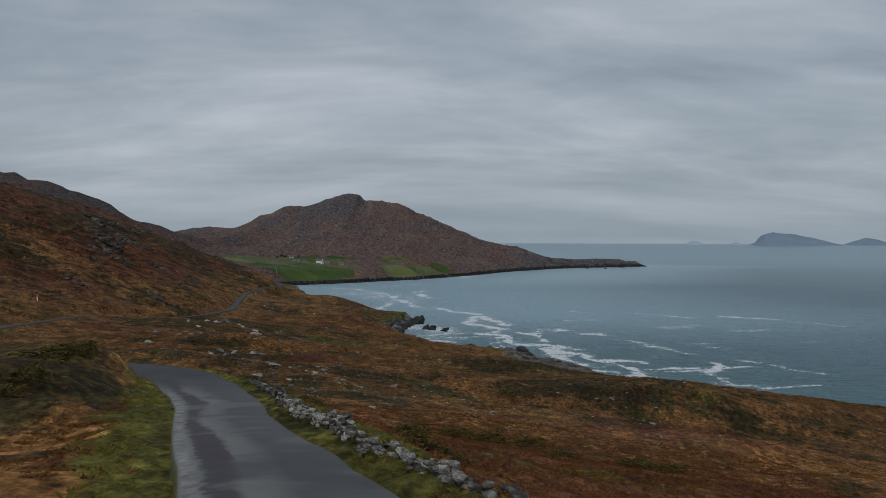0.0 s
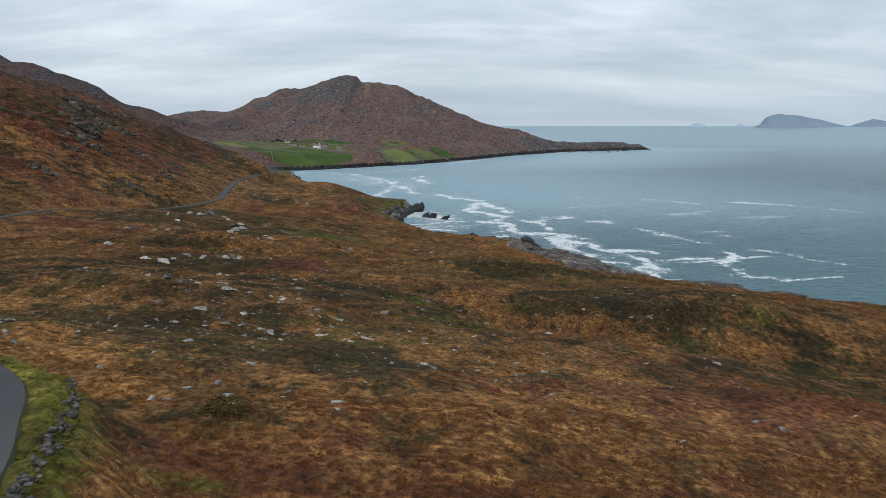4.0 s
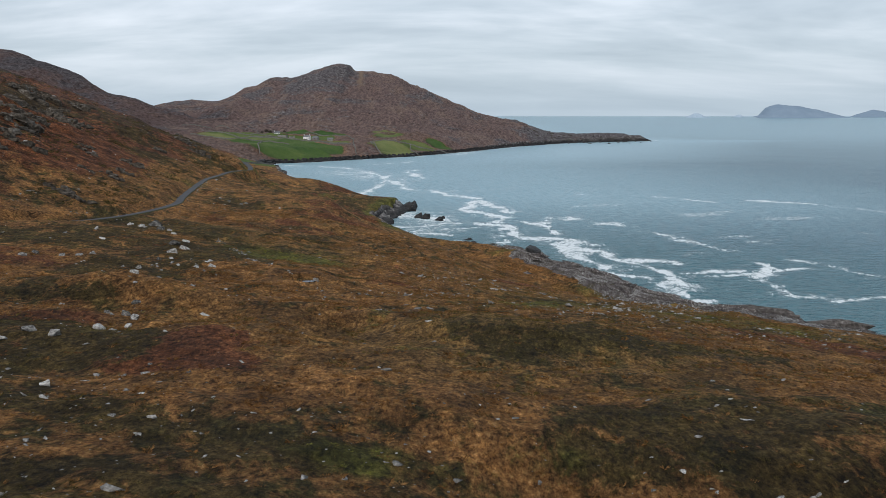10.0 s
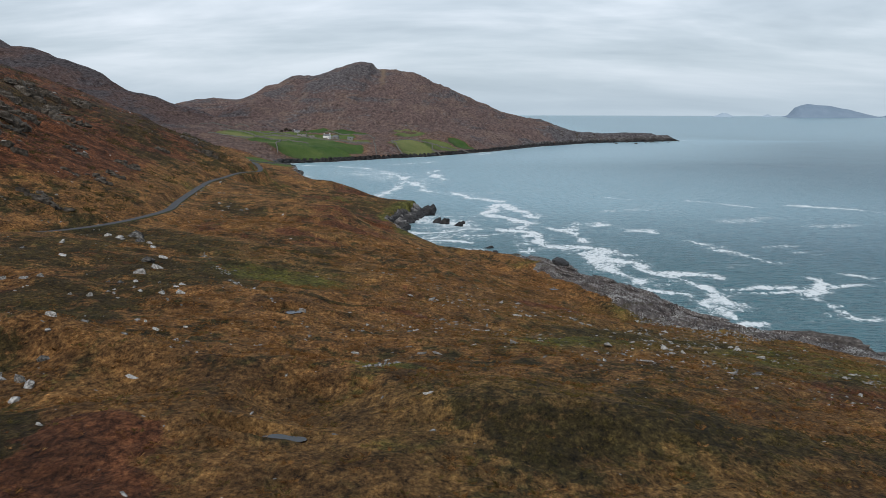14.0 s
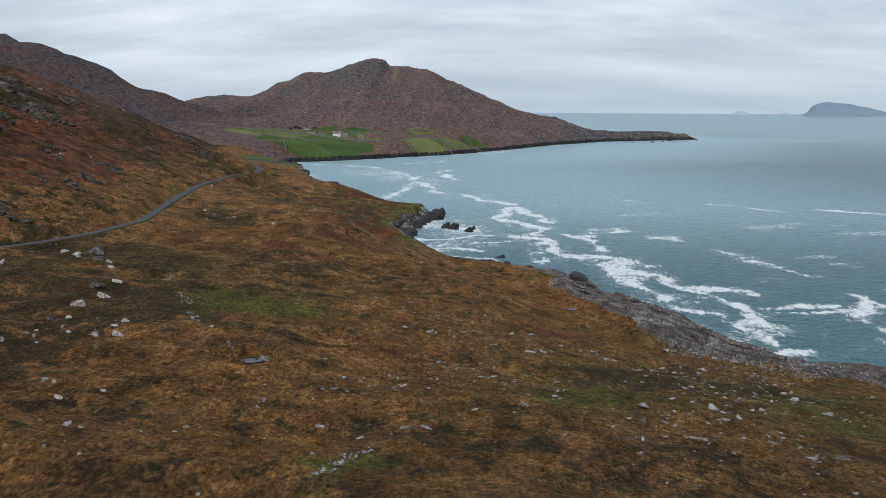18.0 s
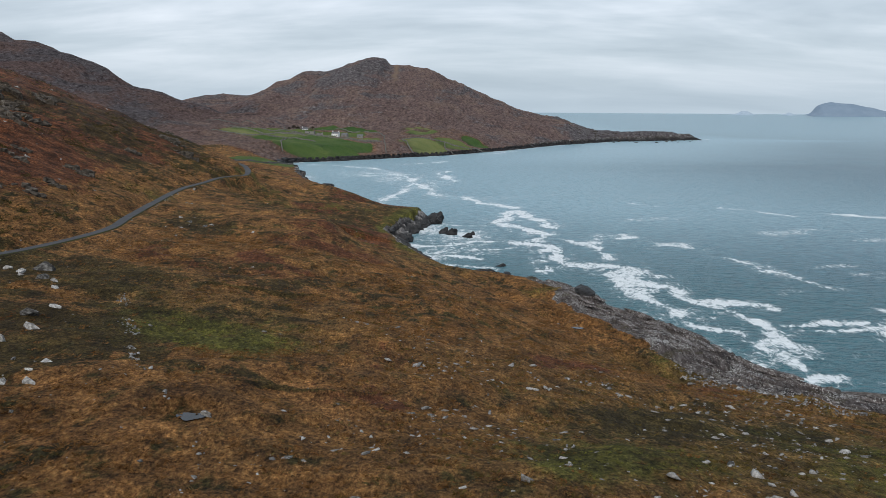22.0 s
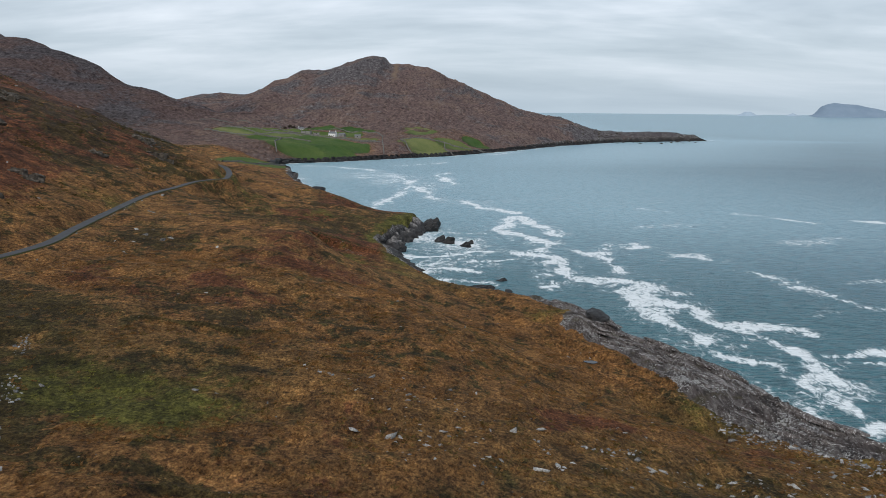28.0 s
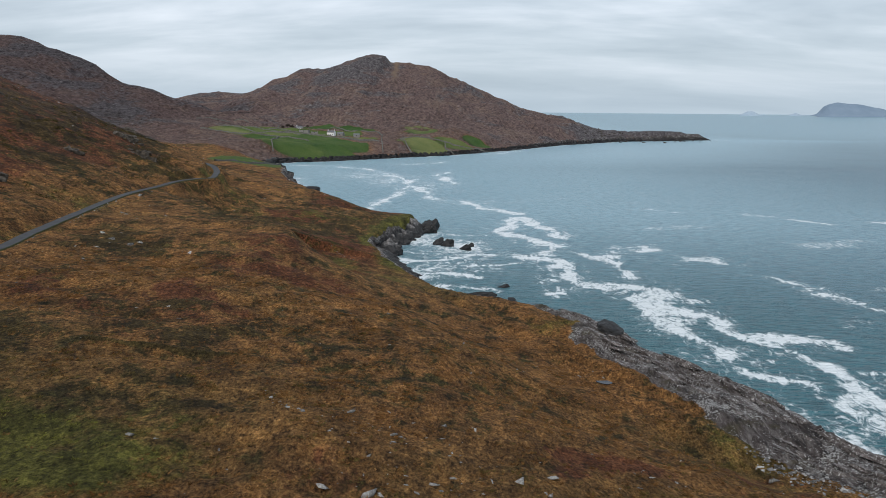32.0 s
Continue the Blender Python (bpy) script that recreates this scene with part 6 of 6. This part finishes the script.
SEA_ROCKS = [(-18.5, 532, -1, 9, 8, 5.0, 30), (-16, 525, -1, 6, 5, 3.6, -20), (-20.5, 517, -1, 6, 4.5, 3.6, 70), (-10.5, 494, -0.6, 5, 3, 3.0, 40), (-6.8, 491, -0.7, 5, 3, 3.6, -30), (13, 418, -0.4, 3.4, 1.8, 1.2, 10),
             (3, 403, -0.8, 11, 5, 2.2, -12), (0.4, 484, -0.7, 6, 2.6, 2.4, -50), (1.8, 490, -0.6, 3, 2, 1.7, 0), (80, 279, -0.5, 34, 8, 5.6, -38), (96, 265, -0.5, 30, 8, 5.0, -41), (70, 286, -0.4, 10, 5, 3.8, -30), (-136, 757, -1, 17, 13, 9, 60), (-129, 750, -0.8, 9, 8, 4.5, 20)]


def build_sea_rocks():
    for i, (x, y, z, a, b, c, turn) in enumerate(SEA_ROCKS):
        pale = i > 8
        ob = jagged("ledge_rock" if pale else "sea_rock", (x, y, z), (a, b, c) if pale else (a * 1.25, b * 1.3, c * 1.35), turn, i + 2, MAT_LEDGE if pale else MAT_WET, 0.45, 1.7, 4 if a > 6 else 3)
        tagged(ob, "long grey ledge of bare layered rock at the waterline" if pale else "jagged black wet rock standing in white surf", "rock", "rocks along the shore")
    ob = jagged("shore_boulder", (33.4, 343, on_ground(33.4, 343) - 0.3), (6.5, 4.6, 2.0), 110, 31, MAT_WET, 0.25, 1.2, 4)
    tagged(ob, "rounded black boulder at the top of the rock slab", "rock", "rocks along the shore")
    # bare rock of the cliffs round the small headland
    for i, (x, y, z, a, b, c) in enumerate([(-26, 468, 0.5, 9, 9, 5.6), (-27.5, 477, 0, 7, 8, 5.4), (-27, 484, 0, 6, 9, 6.0), (-25, 493, 0, 6, 9, 6.2), (-23.5, 502, 0, 6, 9, 6.4), (-22, 511, 0, 6, 9, 6.6), (-20.5, 519, 0.3, 7, 8, 7.0), (-21, 527, 0.5, 8, 8, 7.4),
                                            (-26, 459, 0.3, 10, 9, 5.2), (-22.5, 449, 0, 9, 9, 4.6), (-19, 440, 0, 8, 9, 4.2), (-15, 431, 0, 7, 8, 3.6), (-24, 537, 0, 9, 6, 6.2)]):
        ob = jagged("cliff_rock", (x - 1.2, y, z), (a, b, c * 0.86), 60 + 11 * i, 40 + i, MAT_CLIFF, 0.45, 1.8, 4)
        tagged(ob, "grey cliff rock below the grassy headland edge", "rock", "cliff rocks")


build_sea_rocks()



def build_slab():
    """Long thin beds of rock standing proud of the shore slab."""
    rng = np.random.default_rng(83)
    slab_rock = empty("shore_rock_slab", pose(50, 315, on_ground(50, 315)), "tilted grey rock slab with long ledges above the sea", "rock")
    inv = slab_rock.matrix_world.inverted()
    beds = []
    for _ in range(10):
        bm = bmesh.new()
        bmesh.ops.create_cube(bm, size=1.0)
        bmesh.ops.subdivide_edges(bm, edges=[e for e in bm.edges if abs(e.verts[0].co.x - e.verts[1].co.x) > 0.5], cuts=4)
        for v in bm.verts:
            end = 1 - 0.55 * (abs(v.co.x) * 2) ** 3
            v.co = Vector((v.co.x + rng.normal(0, 0.05), v.co.y * end + rng.normal(0, 0.10), v.co.z * end + rng.normal(0, 0.08)))
        me = bpy.data.meshes.new("ledge")
        bm.to_mesh(me)
        bm.free()
        me.materials.append(MAT_SLAB)
        beds.append(me)
    for k in range(190):
        y = rng.uniform(268, 372)
        back = rng.uniform(1.0, float(prof([(262, 16), (325, 14), (360, 8), (376, 4)], y))) if k % 3 else rng.uniform(1.0, 5.0)
        x = float(prof(COAST, np.array([y]), 6)[0]) - back
        z = float(sample(Z, np.array([x]), np.array([y]))[0])
        long, wide, high = rng.uniform(3, 10), rng.uniform(0.5, 1.5), rng.uniform(0.35, 0.8)
        slope = math.atan2(float(prof(COAST, np.array([y + 6]), 6)[0]) - float(prof(COAST, np.array([y - 6]), 6)[0]), 12)
        ob = new("ledge", beds[rng.integers(len(beds))])
        ob.parent = slab_rock
        ob.matrix_local = inv @ Matrix.Translation((x, y, z - 0.1 * high)) @ Euler((rng.normal(0.2, 0.1), rng.normal(0, 0.03), math.pi / 2 - slope + rng.normal(0, 0.07))).to_matrix().to_4x4() @ Matrix.Diagonal((long, wide, high, 1))


def slab_material():
    m, add, link, bsdf = material("lichened_slab_rock")
    geo = add("ShaderNodeNewGeometry").outputs["Position"]
    bed = noise_node(add, link, geo, 0.8, 8, 0.72, 0.4)
    spots = ramp_node(add, link, noise_node(add, link, geo, 2.6, 5, 0.75), [(0.55, (0, 0, 0)), (0.61, (0.85, 0.85, 0.85))])
    tone = ramp_node(add, link, bed, [(0.36, (0.022, 0.018, 0.017)), (0.46, (0.066, 0.055, 0.052)), (0.55, (0.115, 0.098, 0.093)), (0.67, (0.22, 0.198, 0.188))])
    link(blend(add, link, spots, tone, (0.55, 0.54, 0.525)), bsdf.inputs["Base Color"])
    bsdf.inputs["Roughness"].default_value = 0.9
    bump(add, link, bsdf, bed, 0.9, 0.3)
    return m


MAT_SLAB = slab_material()
build_slab()


def build_shore_rocks():
    rng = np.random.default_rng(84)
    y = np.concatenate([rng.uniform(560, 900, 160), rng.uniform(900, 1000, 160), rng.uniform(1000, 1690, 420), rng.uniform(372, 470, 70)])
    n = len(y)
    x = prof(COAST, y, 6) - np.abs(rng.normal(0, 2.2, n)) + 1.2
    size = rng.gamma(1.5, 1.9, n).clip(0.8, 9.0) * np.where(y < 480, 0.5, 1.0)
    protos = [rock_arrays(hull_rock(rng, 0.5, 16, True)) for _ in range(8)]
    ob = stuff_mesh("shore_rocks", protos, x, y, np.maximum(sample(Z, x, y), -0.2) - 0.1 * size, size, rng.uniform(0, 6.28, n), rng.normal(0, 0.2, n), rng.uniform(0.35, 0.75, n), MAT_WET)
    tagged(ob, "dark wet rocks lining the bay shore", "rocks", kind="stuff")
    n = 260
    x = rng.uniform(150, 425, n)
    y = 1500 + 0.48 * (x - 60) + rng.normal(0, 34, n)
    ob = stuff_mesh("headland_rocks", protos, x, y, np.maximum(sample(Z, x, y), -0.5) - 0.4, rng.gamma(2.2, 1.2, n).clip(1.2, 6), rng.uniform(0, 6.28, n), rng.normal(0, 0.2, n), rng.uniform(0.4, 0.8, n), MAT_CRAG)
    tagged(ob, "dark bare rocks along the headland's low nose", "rocks", kind="stuff")
    for x, y, s in [(48.3, 285.6, 1.5), (49.3, 284.1, 1.1), (50.9, 281.2, 1.0), (52.6, 280.0, 0.7), (47.2, 287.5, 0.8), (53.5, 278.0, 1.2)]:
        make_boulder(BOULDERS[rng.integers(len(BOULDERS))], x, y, s, rng, "pale boulder at the foot of the rock slab", group="boulders on the shore")
    n = 900
    y = rng.uniform(262, 290, n)
    x = prof(COAST, y, 6) - 21 - rng.normal(0, 2.2, n) + (y - 276) * 0.25
    ob = stuff_mesh("shingle", protos, x, y, sample(Z, x, y) - 0.03, rng.gamma(2, 0.12, n).clip(0.1, 0.9), rng.uniform(0, 6.28, n), rng.normal(0, 0.2, n), rng.uniform(0.5, 0.9, n), island_tint("grey_shingle", [(0.0, (0.09, 0.087, 0.086)), (0.6, (0.21, 0.205, 0.20)), (1.0, (0.40, 0.39, 0.38))]))
    tagged(ob, "grey shingle in the gully behind the rock slab", "stones", kind="stuff")


build_shore_rocks()

CRAGS = [(-177, 411, 13, 6), (-190, 449, 16, 8), (-169, 422, 12, 7), (-155, 422, 9, 3.5), (-144, 354, 11, 5), (-172, 438, 12, 6), (-102, 286, 7, 2.4), (-96, 283, 6, 2.0), (-104, 339, 6, 3.4), (-143, 345, 12, 5), (-186, 455, 14, 7),
         (-157, 412, 10, 3), (-164, 432, 9, 3), (-130, 492, 11, 4), (-103, 323, 6, 2), (-149, 399, 8, 3), (-125, 300, 8, 3), (-135, 320, 10, 4), (-118, 262, 8, 3), (-150, 372, 12, 6), (-140, 520, 12, 5), (-165, 560, 14, 6), (-128, 440, 8, 3), (-156, 371, 14, 6), (-154, 423, 9, 4), (-100, 283, 7, 3), (-108, 318, 5, 2), (-123, 353, 7, 3), (-118, 474, 9, 3), (-172, 464, 14, 6), (-187, 443, 16, 7)]


def crag_meshes():
    rng = np.random.default_rng(82)
    out = []
    for _ in range(10):
        bm = hull_rock(rng, 0.6, 20, True)
        me = bpy.data.meshes.new("block")
        bm.to_mesh(me)
        bm.free()
        me.materials.append(MAT_CRAG)
        out.append(me)
    return out


def build_crags():
    rng = np.random.default_rng(81)
    blocks = crag_meshes()
    extra = scatter(rng, 26, -250, -112, 260, 620, lambda x, y: 0.75 * (prof(LANE_X, y) - x > 16))
    for x, y, a, c in CRAGS + [(float(p), float(q), float(rng.uniform(5, 12)), 3) for p, q in zip(*extra)]:
        base = on_ground(x, y)
        crag = empty("crag", pose(x, y, base), "broken crag of grey rock blocks on the bracken hillside", "crag", "crags on the hillside")
        for k in range(11):
            r, t = a * 0.55 * math.sqrt(rng.uniform()), rng.uniform(0, 6.28)
            bx, by = x + r * math.cos(t), y + 0.6 * r * math.sin(t)
            s = a * rng.uniform(0.16, 0.42)
            ob = new("block", blocks[rng.integers(len(blocks))])
            ob.parent = crag
            ob.matrix_local = (Matrix.Translation((bx - x, by - y, float(sample(Z, np.array([bx]), np.array([by]))[0]) - base - 0.12 * s)) @ Euler((rng.normal(0, 0.2), rng.normal(0.25, 0.2), rng.normal(0.6, 0.6))).to_matrix().to_4x4()
                               @ Matrix.Diagonal((s * 1.3, s * 0.8, s * rng.uniform(0.5, 0.9), 1)))


build_crags()


# ---- islands on the horizon ----
def build_island(at_x, at_y, base, profile, depth, label, tone):
    """A long hill rising from the sea; profile: shares of its length with heights."""
    n, m = 60, 12
    length = profile[-1][0]
    v = []
    for j in range(m + 1):
        t = j / m
        for i in range(n + 1):
            x = length * i / n
            h = float(prof(profile, np.array([x]), length * 0.01)[0])
            up = math.sin(math.pi * min(1, t * 0.5 + 0.0)) if t < 1 else 1.0
            v.append((at_x + x, at_y - depth * (1 - t), base - 6 + (h + 6) * up * (1 + 0.05 * float(fbm(np.array([x * 1.0]), np.array([t * 300.0]), 40, 3, 5)[0]))))
    f = [(j * (n + 1) + i, j * (n + 1) + i + 1, (j + 1) * (n + 1) + i + 1, (j + 1) * (n + 1) + i) for j in range(m) for i in range(n)]
    tagged(new("island", mesh_from("island", v, f, tone)), label, "island", "islands on the horizon")


# distance haze is painted into the islands' base colours
HAZED = plain("haze_tinted_far_land", [(0.3, (0.165, 0.225, 0.295)), (0.7, (0.215, 0.280, 0.355))], 0.02, 1.0)
HAZED_PALE = plain("haze_paled_far_land", [(0.3, (0.32, 0.40, 0.48)), (0.7, (0.36, 0.44, 0.52))], 0.02, 1.0)
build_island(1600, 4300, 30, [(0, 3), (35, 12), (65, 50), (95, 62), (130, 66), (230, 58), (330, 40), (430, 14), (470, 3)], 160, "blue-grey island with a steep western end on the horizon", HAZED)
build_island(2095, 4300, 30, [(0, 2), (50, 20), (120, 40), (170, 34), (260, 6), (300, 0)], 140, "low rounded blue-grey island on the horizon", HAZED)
build_island(1300, 4450, 32, [(0, 1), (30, 9), (50, 20), (75, 20), (105, 5), (130, 0)], 60, "tiny pale island far off in the haze", HAZED_PALE)
build_island(1548, 4450, 32, [(0, 1), (25, 8), (40, 14), (60, 5), (90, 3), (120, 0)], 60, "tiny pale island far off in the haze", HAZED_PALE)


# ---- the farm across the bay ----
MAT_WHITE = plain("white_limewash", [(0.3, (0.72, 0.72, 0.70)), (0.7, (0.84, 0.84, 0.83))], 1.5, 0.9)
MAT_SLATE = plain("grey_slate", [(0.3, (0.10, 0.105, 0.115)), (0.7, (0.18, 0.185, 0.195))], 2.0, 0.7)
MAT_RUBBLE = plain("grey_rubble_wall", [(0.3, (0.12, 0.115, 0.11)), (0.7, (0.30, 0.29, 0.28))], 1.2, 0.95, 0.1)
MAT_GLASS = plain("dark_window_glass", [(0.3, (0.02, 0.022, 0.025)), (0.7, (0.03, 0.033, 0.036))], 1.0, 0.15)
MAT_DOOR = plain("dark_painted_door", [(0.3, (0.05, 0.03, 0.025)), (0.7, (0.08, 0.05, 0.04))], 3.0, 0.6)


def gabled(bm, l, w, eave, ridge):
    c = [(-l / 2, -w / 2, -1.5), (l / 2, -w / 2, -1.5), (l / 2, w / 2, -1.5), (-l / 2, w / 2, -1.5), (-l / 2, -w / 2, eave), (l / 2, -w / 2, eave), (l / 2, w / 2, eave), (-l / 2, w / 2, eave), (-l / 2, 0, ridge), (l / 2, 0, ridge)]
    v = [bm.verts.new(q) for q in c]
    for q in ((0, 1, 5, 4), (2, 3, 7, 6), (1, 2, 6, 9, 5), (3, 0, 4, 8, 7), (0, 3, 2, 1)):
        bm.faces.new([v[i] for i in q])


def build_house(x, y, l, w, eave, ridge, turn, wall_mat, label, roofed=True, chimneys=2, windows=3, z=None):
    house = empty("farmhouse" if wall_mat is MAT_WHITE else "stone_barn", pose(x, y, on_ground(x, y) + 0.2, 0, 0, turn), label, "house" if wall_mat is MAT_WHITE else "barn")
    bm = bmesh.new()
    gabled(bm, l, w, eave, ridge)
    part("wall", bm, wall_mat, house)
    if roofed:
        slope = math.atan2(ridge - eave, w / 2)
        run = math.hypot(ridge - eave, w / 2) + 0.35
        for side in (-1, 1):
            bm = bmesh.new()
            vs = box(bm, (l + 0.3, run, 0.14))
            bmesh.ops.transform(bm, matrix=Matrix.Translation((0, side * (w / 4 + 0.12), (eave + ridge) / 2 + 0.02)) @ Matrix.Rotation(-side * slope, 4, "X"), verts=vs)
            part("roof", bm, MAT_SLATE, house)
    for k in range(chimneys):
        bm = bmesh.new()
        box(bm, (0.7, 1.0, 1.5), ((l / 2 - 0.5) * (1 if k else -1), 0, ridge + 0.4))
        box(bm, (0.85, 1.15, 0.15), ((l / 2 - 0.5) * (1 if k else -1), 0, ridge + 1.2))
        part("chimney", bm, wall_mat, house)
    for k in range(windows):
        wx = (k - (windows - 1) / 2) * l / (windows + 0.3)
        bm = bmesh.new()
        if k == windows // 2 and windows > 1:
            box(bm, (1.0, 0.12, 2.0), (wx, -w / 2 - 0.02, 1.0))
            part("door", bm, MAT_DOOR, house)
        else:
            box(bm, (0.95, 0.08, 1.2), (wx, -w / 2 - 0.02, 1.6))
            win = part("window", bm, MAT_GLASS, house)
            bm = bmesh.new()
            box(bm, (1.15, 0.2, 0.1), (wx, -w / 2 - 0.06, 0.95))
            part("sill", bm, wall_mat, win)
    return house


build_house(-178, 1184, 9.5, 5.5, 4.2, 6.3, -18, MAT_WHITE, "white two-storey farmhouse with a grey slate roof in green fields", windows=3)
build_house(-167, 1187, 8, 5, 2.9, 4.7, -18, MAT_RUBBLE, "grey stone barn with a slate roof beside the white farmhouse", chimneys=0, windows=1)
build_house(-148, 1192, 7.5, 5, 2.6, 4.2, 5, MAT_RUBBLE, "grey stone barn standing apart in the green field", chimneys=0, windows=1)
build_house(-228, 1232, 7.5, 4.8, 2.8, 4.6, 12, MAT_WHITE, "small white cottage with a grey roof above the farm", chimneys=1, windows=3)
build_house(-210, 1178, 12, 6, 2.4, 4.0, -6, MAT_RUBBLE, "roofless grey stone ruin near the farm", roofed=False, chimneys=0, windows=1)
build_house(-198, 1180, 7, 5, 2.2, 3.6, 20, MAT_RUBBLE, "roofless grey stone ruin near the farm", roofed=False, chimneys=0, windows=1)

# ---- field walls and bare trees of the farm ----
FIELD_WALLS = [[(-360, 1225), (-300, 1262), (-240, 1262), (-190, 1255), (-130, 1250)], [(-330, 1180), (-270, 1170), (-225, 1165), (-180, 1160), (-120, 1150)], [(-262, 1258), (-250, 1210), (-240, 1165)], [(-130, 1250), (-118, 1205), (-112, 1150), (-104, 1090), (-98, 1050)],
               [(-250, 1130), (-200, 1120), (-150, 1118), (-112, 1125)], [(-90, 1150), (-50, 1170), (-5, 1175), (30, 1205)], [(-90, 1150), (-78, 1110), (-70, 1075)], [(-38, 1172), (-34, 1135), (-22, 1118)], [(-300, 1065), (-255, 1058), (-215, 1070), (-180, 1060)], [(-215, 1070), (-205, 1000), (-195, 965)], [(-300, 1120), (-250, 1125), (-205, 1150)], [(-172, 720), (-160, 760), (-150, 810), (-158, 830)]]


def build_field_walls():
    rng = np.random.default_rng(91)
    mat = plain("field_wall_stone", [(0.3, (0.06, 0.058, 0.05)), (0.7, (0.20, 0.19, 0.175))], 0.8, 0.95, 0.1)
    for line in FIELD_WALLS:
        pts = spline(line, 3.0)
        d = np.gradient(pts, axis=0)
        d /= np.linalg.norm(d, axis=1)[:, None]
        z = sample(Z, pts[:, 0], pts[:, 1])
        v = []
        for p, t, h in zip(pts, d, z):
            s = np.array([t[1], -t[0]])
            top = rng.uniform(0.9, 1.7)
            for o, up in ((-0.7, -0.6), (-0.45, top), (0.45, top * rng.uniform(0.85, 1.1)), (0.7, -0.6)):
                v.append((p[0] + s[0] * o, p[1] + s[1] * o, h + up))
        f = [(i * 4 + j, i * 4 + j + 1, i * 4 + j + 5, i * 4 + j + 4) for i in range(len(pts) - 1) for j in range(3)]
        tagged(new("field_wall", mesh_from("field_wall", v, f, mat)), "grey stone field wall between green pastures", "wall", "field walls of the farm")


build_field_walls()


def build_trees():
    rng = np.random.default_rng(95)
    bark = plain("dark_bark", [(0.3, (0.03, 0.025, 0.02)), (0.7, (0.08, 0.065, 0.055))], 6)
    twig = island_tint("bare_twigs", [(0.0, (0.03, 0.024, 0.02)), (1.0, (0.09, 0.07, 0.055))])
    for x, y, s in [(-236, 1222, 6.5), (-242, 1226, 7.5), (-247, 1220, 5.5), (-219, 1238, 5.0)]:
        tree = empty("windswept_tree", pose(x, y, on_ground(x, y)), "dark bare windswept tree beside the cottage", "tree", "trees by the cottage")
        bm = bmesh.new()
        bmesh.ops.create_cone(bm, segments=7, radius1=0.28, radius2=0.12, depth=s * 0.6, matrix=Matrix.Translation((0, 0, s * 0.28)))
        part("trunk", bm, bark, tree)
        for k in range(5):
            bm = bmesh.new()
            m = Matrix.Translation((0, 0, s * 0.45)) @ Matrix.Rotation(k * 1.3, 4, "Z") @ Matrix.Rotation(rng.uniform(0.4, 0.9), 4, "X") @ Matrix.Translation((0, 0, s * 0.2))
            bmesh.ops.create_cone(bm, segments=5, radius1=0.10, radius2=0.03, depth=s * 0.45, matrix=m)
            part("limb", bm, bark, tree)
        v, f = leaf_proto(rng, 420, 0.075)
        v = v * np.array([s * 0.8, s * 0.8, s * 0.7]) + np.array([s * 0.1, 0, s * 0.42])
        ob = new("crown", mesh_from("crown", v, f, twig))
        ob.parent = tree


build_trees()


# ---- dark bog pools ----
def build_pools():
    m, add, link, bsdf = material("peaty_water")
    link(ramp_node(add, link, noise_node(add, link, add("ShaderNodeNewGeometry").outputs["Position"], 0.8, 3, 0.5), [(0.3, (0.006, 0.005, 0.004)), (0.7, (0.016, 0.013, 0.010))]), bsdf.inputs["Base Color"])
    bsdf.inputs["Roughness"].default_value = 0.14
    bsdf.inputs["Specular IOR Level"].default_value = 0.4
    for (x, y, a, b), level in zip(POOLS, POOL_Z):
        bm = bmesh.new()
        ring = [bm.verts.new((0.6 * a * math.cos(k * 0.2618) * (1 + 0.2 * math.sin(k * 0.5236 + x)), b * math.sin(k * 0.2618) * (1 + 0.25 * math.cos(k * 0.7854 + y)), 0)) for k in range(24)]
        bm.faces.new(ring)
        r = bmesh.ops.extrude_face_region(bm, geom=bm.faces[:])
        bmesh.ops.translate(bm, vec=(0, 0, -0.5), verts=[v for v in r["geom"] if isinstance(v, bmesh.types.BMVert)])
        ob = part("bog_pool", bm, m)
        ob.location = (x, y, level - 0.03)
        tagged(ob, "small dark peaty pool in the moor grass", "pool", "bog pools")


build_pools()


# ---- roadside marker ----
def build_marker():
    x, y = -108.5, 219
    post = empty("roadside_marker", pose(x, y, on_ground(x, y)), "short white roadside marker post with a red top", "post")
    bm = bmesh.new()
    box(bm, (0.22, 0.22, 1.1), (0, 0, 0.5))
    bmesh.ops.bevel(bm, geom=bm.edges[:], offset=0.02, segments=1, affect="EDGES")
    part("shaft", bm, MAT_WHITE, post)
    bm = bmesh.new()
    box(bm, (0.5, 0.26, 0.5), (0, 0, 1.28))
    bmesh.ops.bevel(bm, geom=bm.edges[:], offset=0.03, segments=1, affect="EDGES")
    part("plate", bm, plain("faded_red_paint", [(0.3, (0.42, 0.10, 0.08)), (0.7, (0.55, 0.17, 0.13))], 4, 0.5), post, "faded red plate")


build_marker()
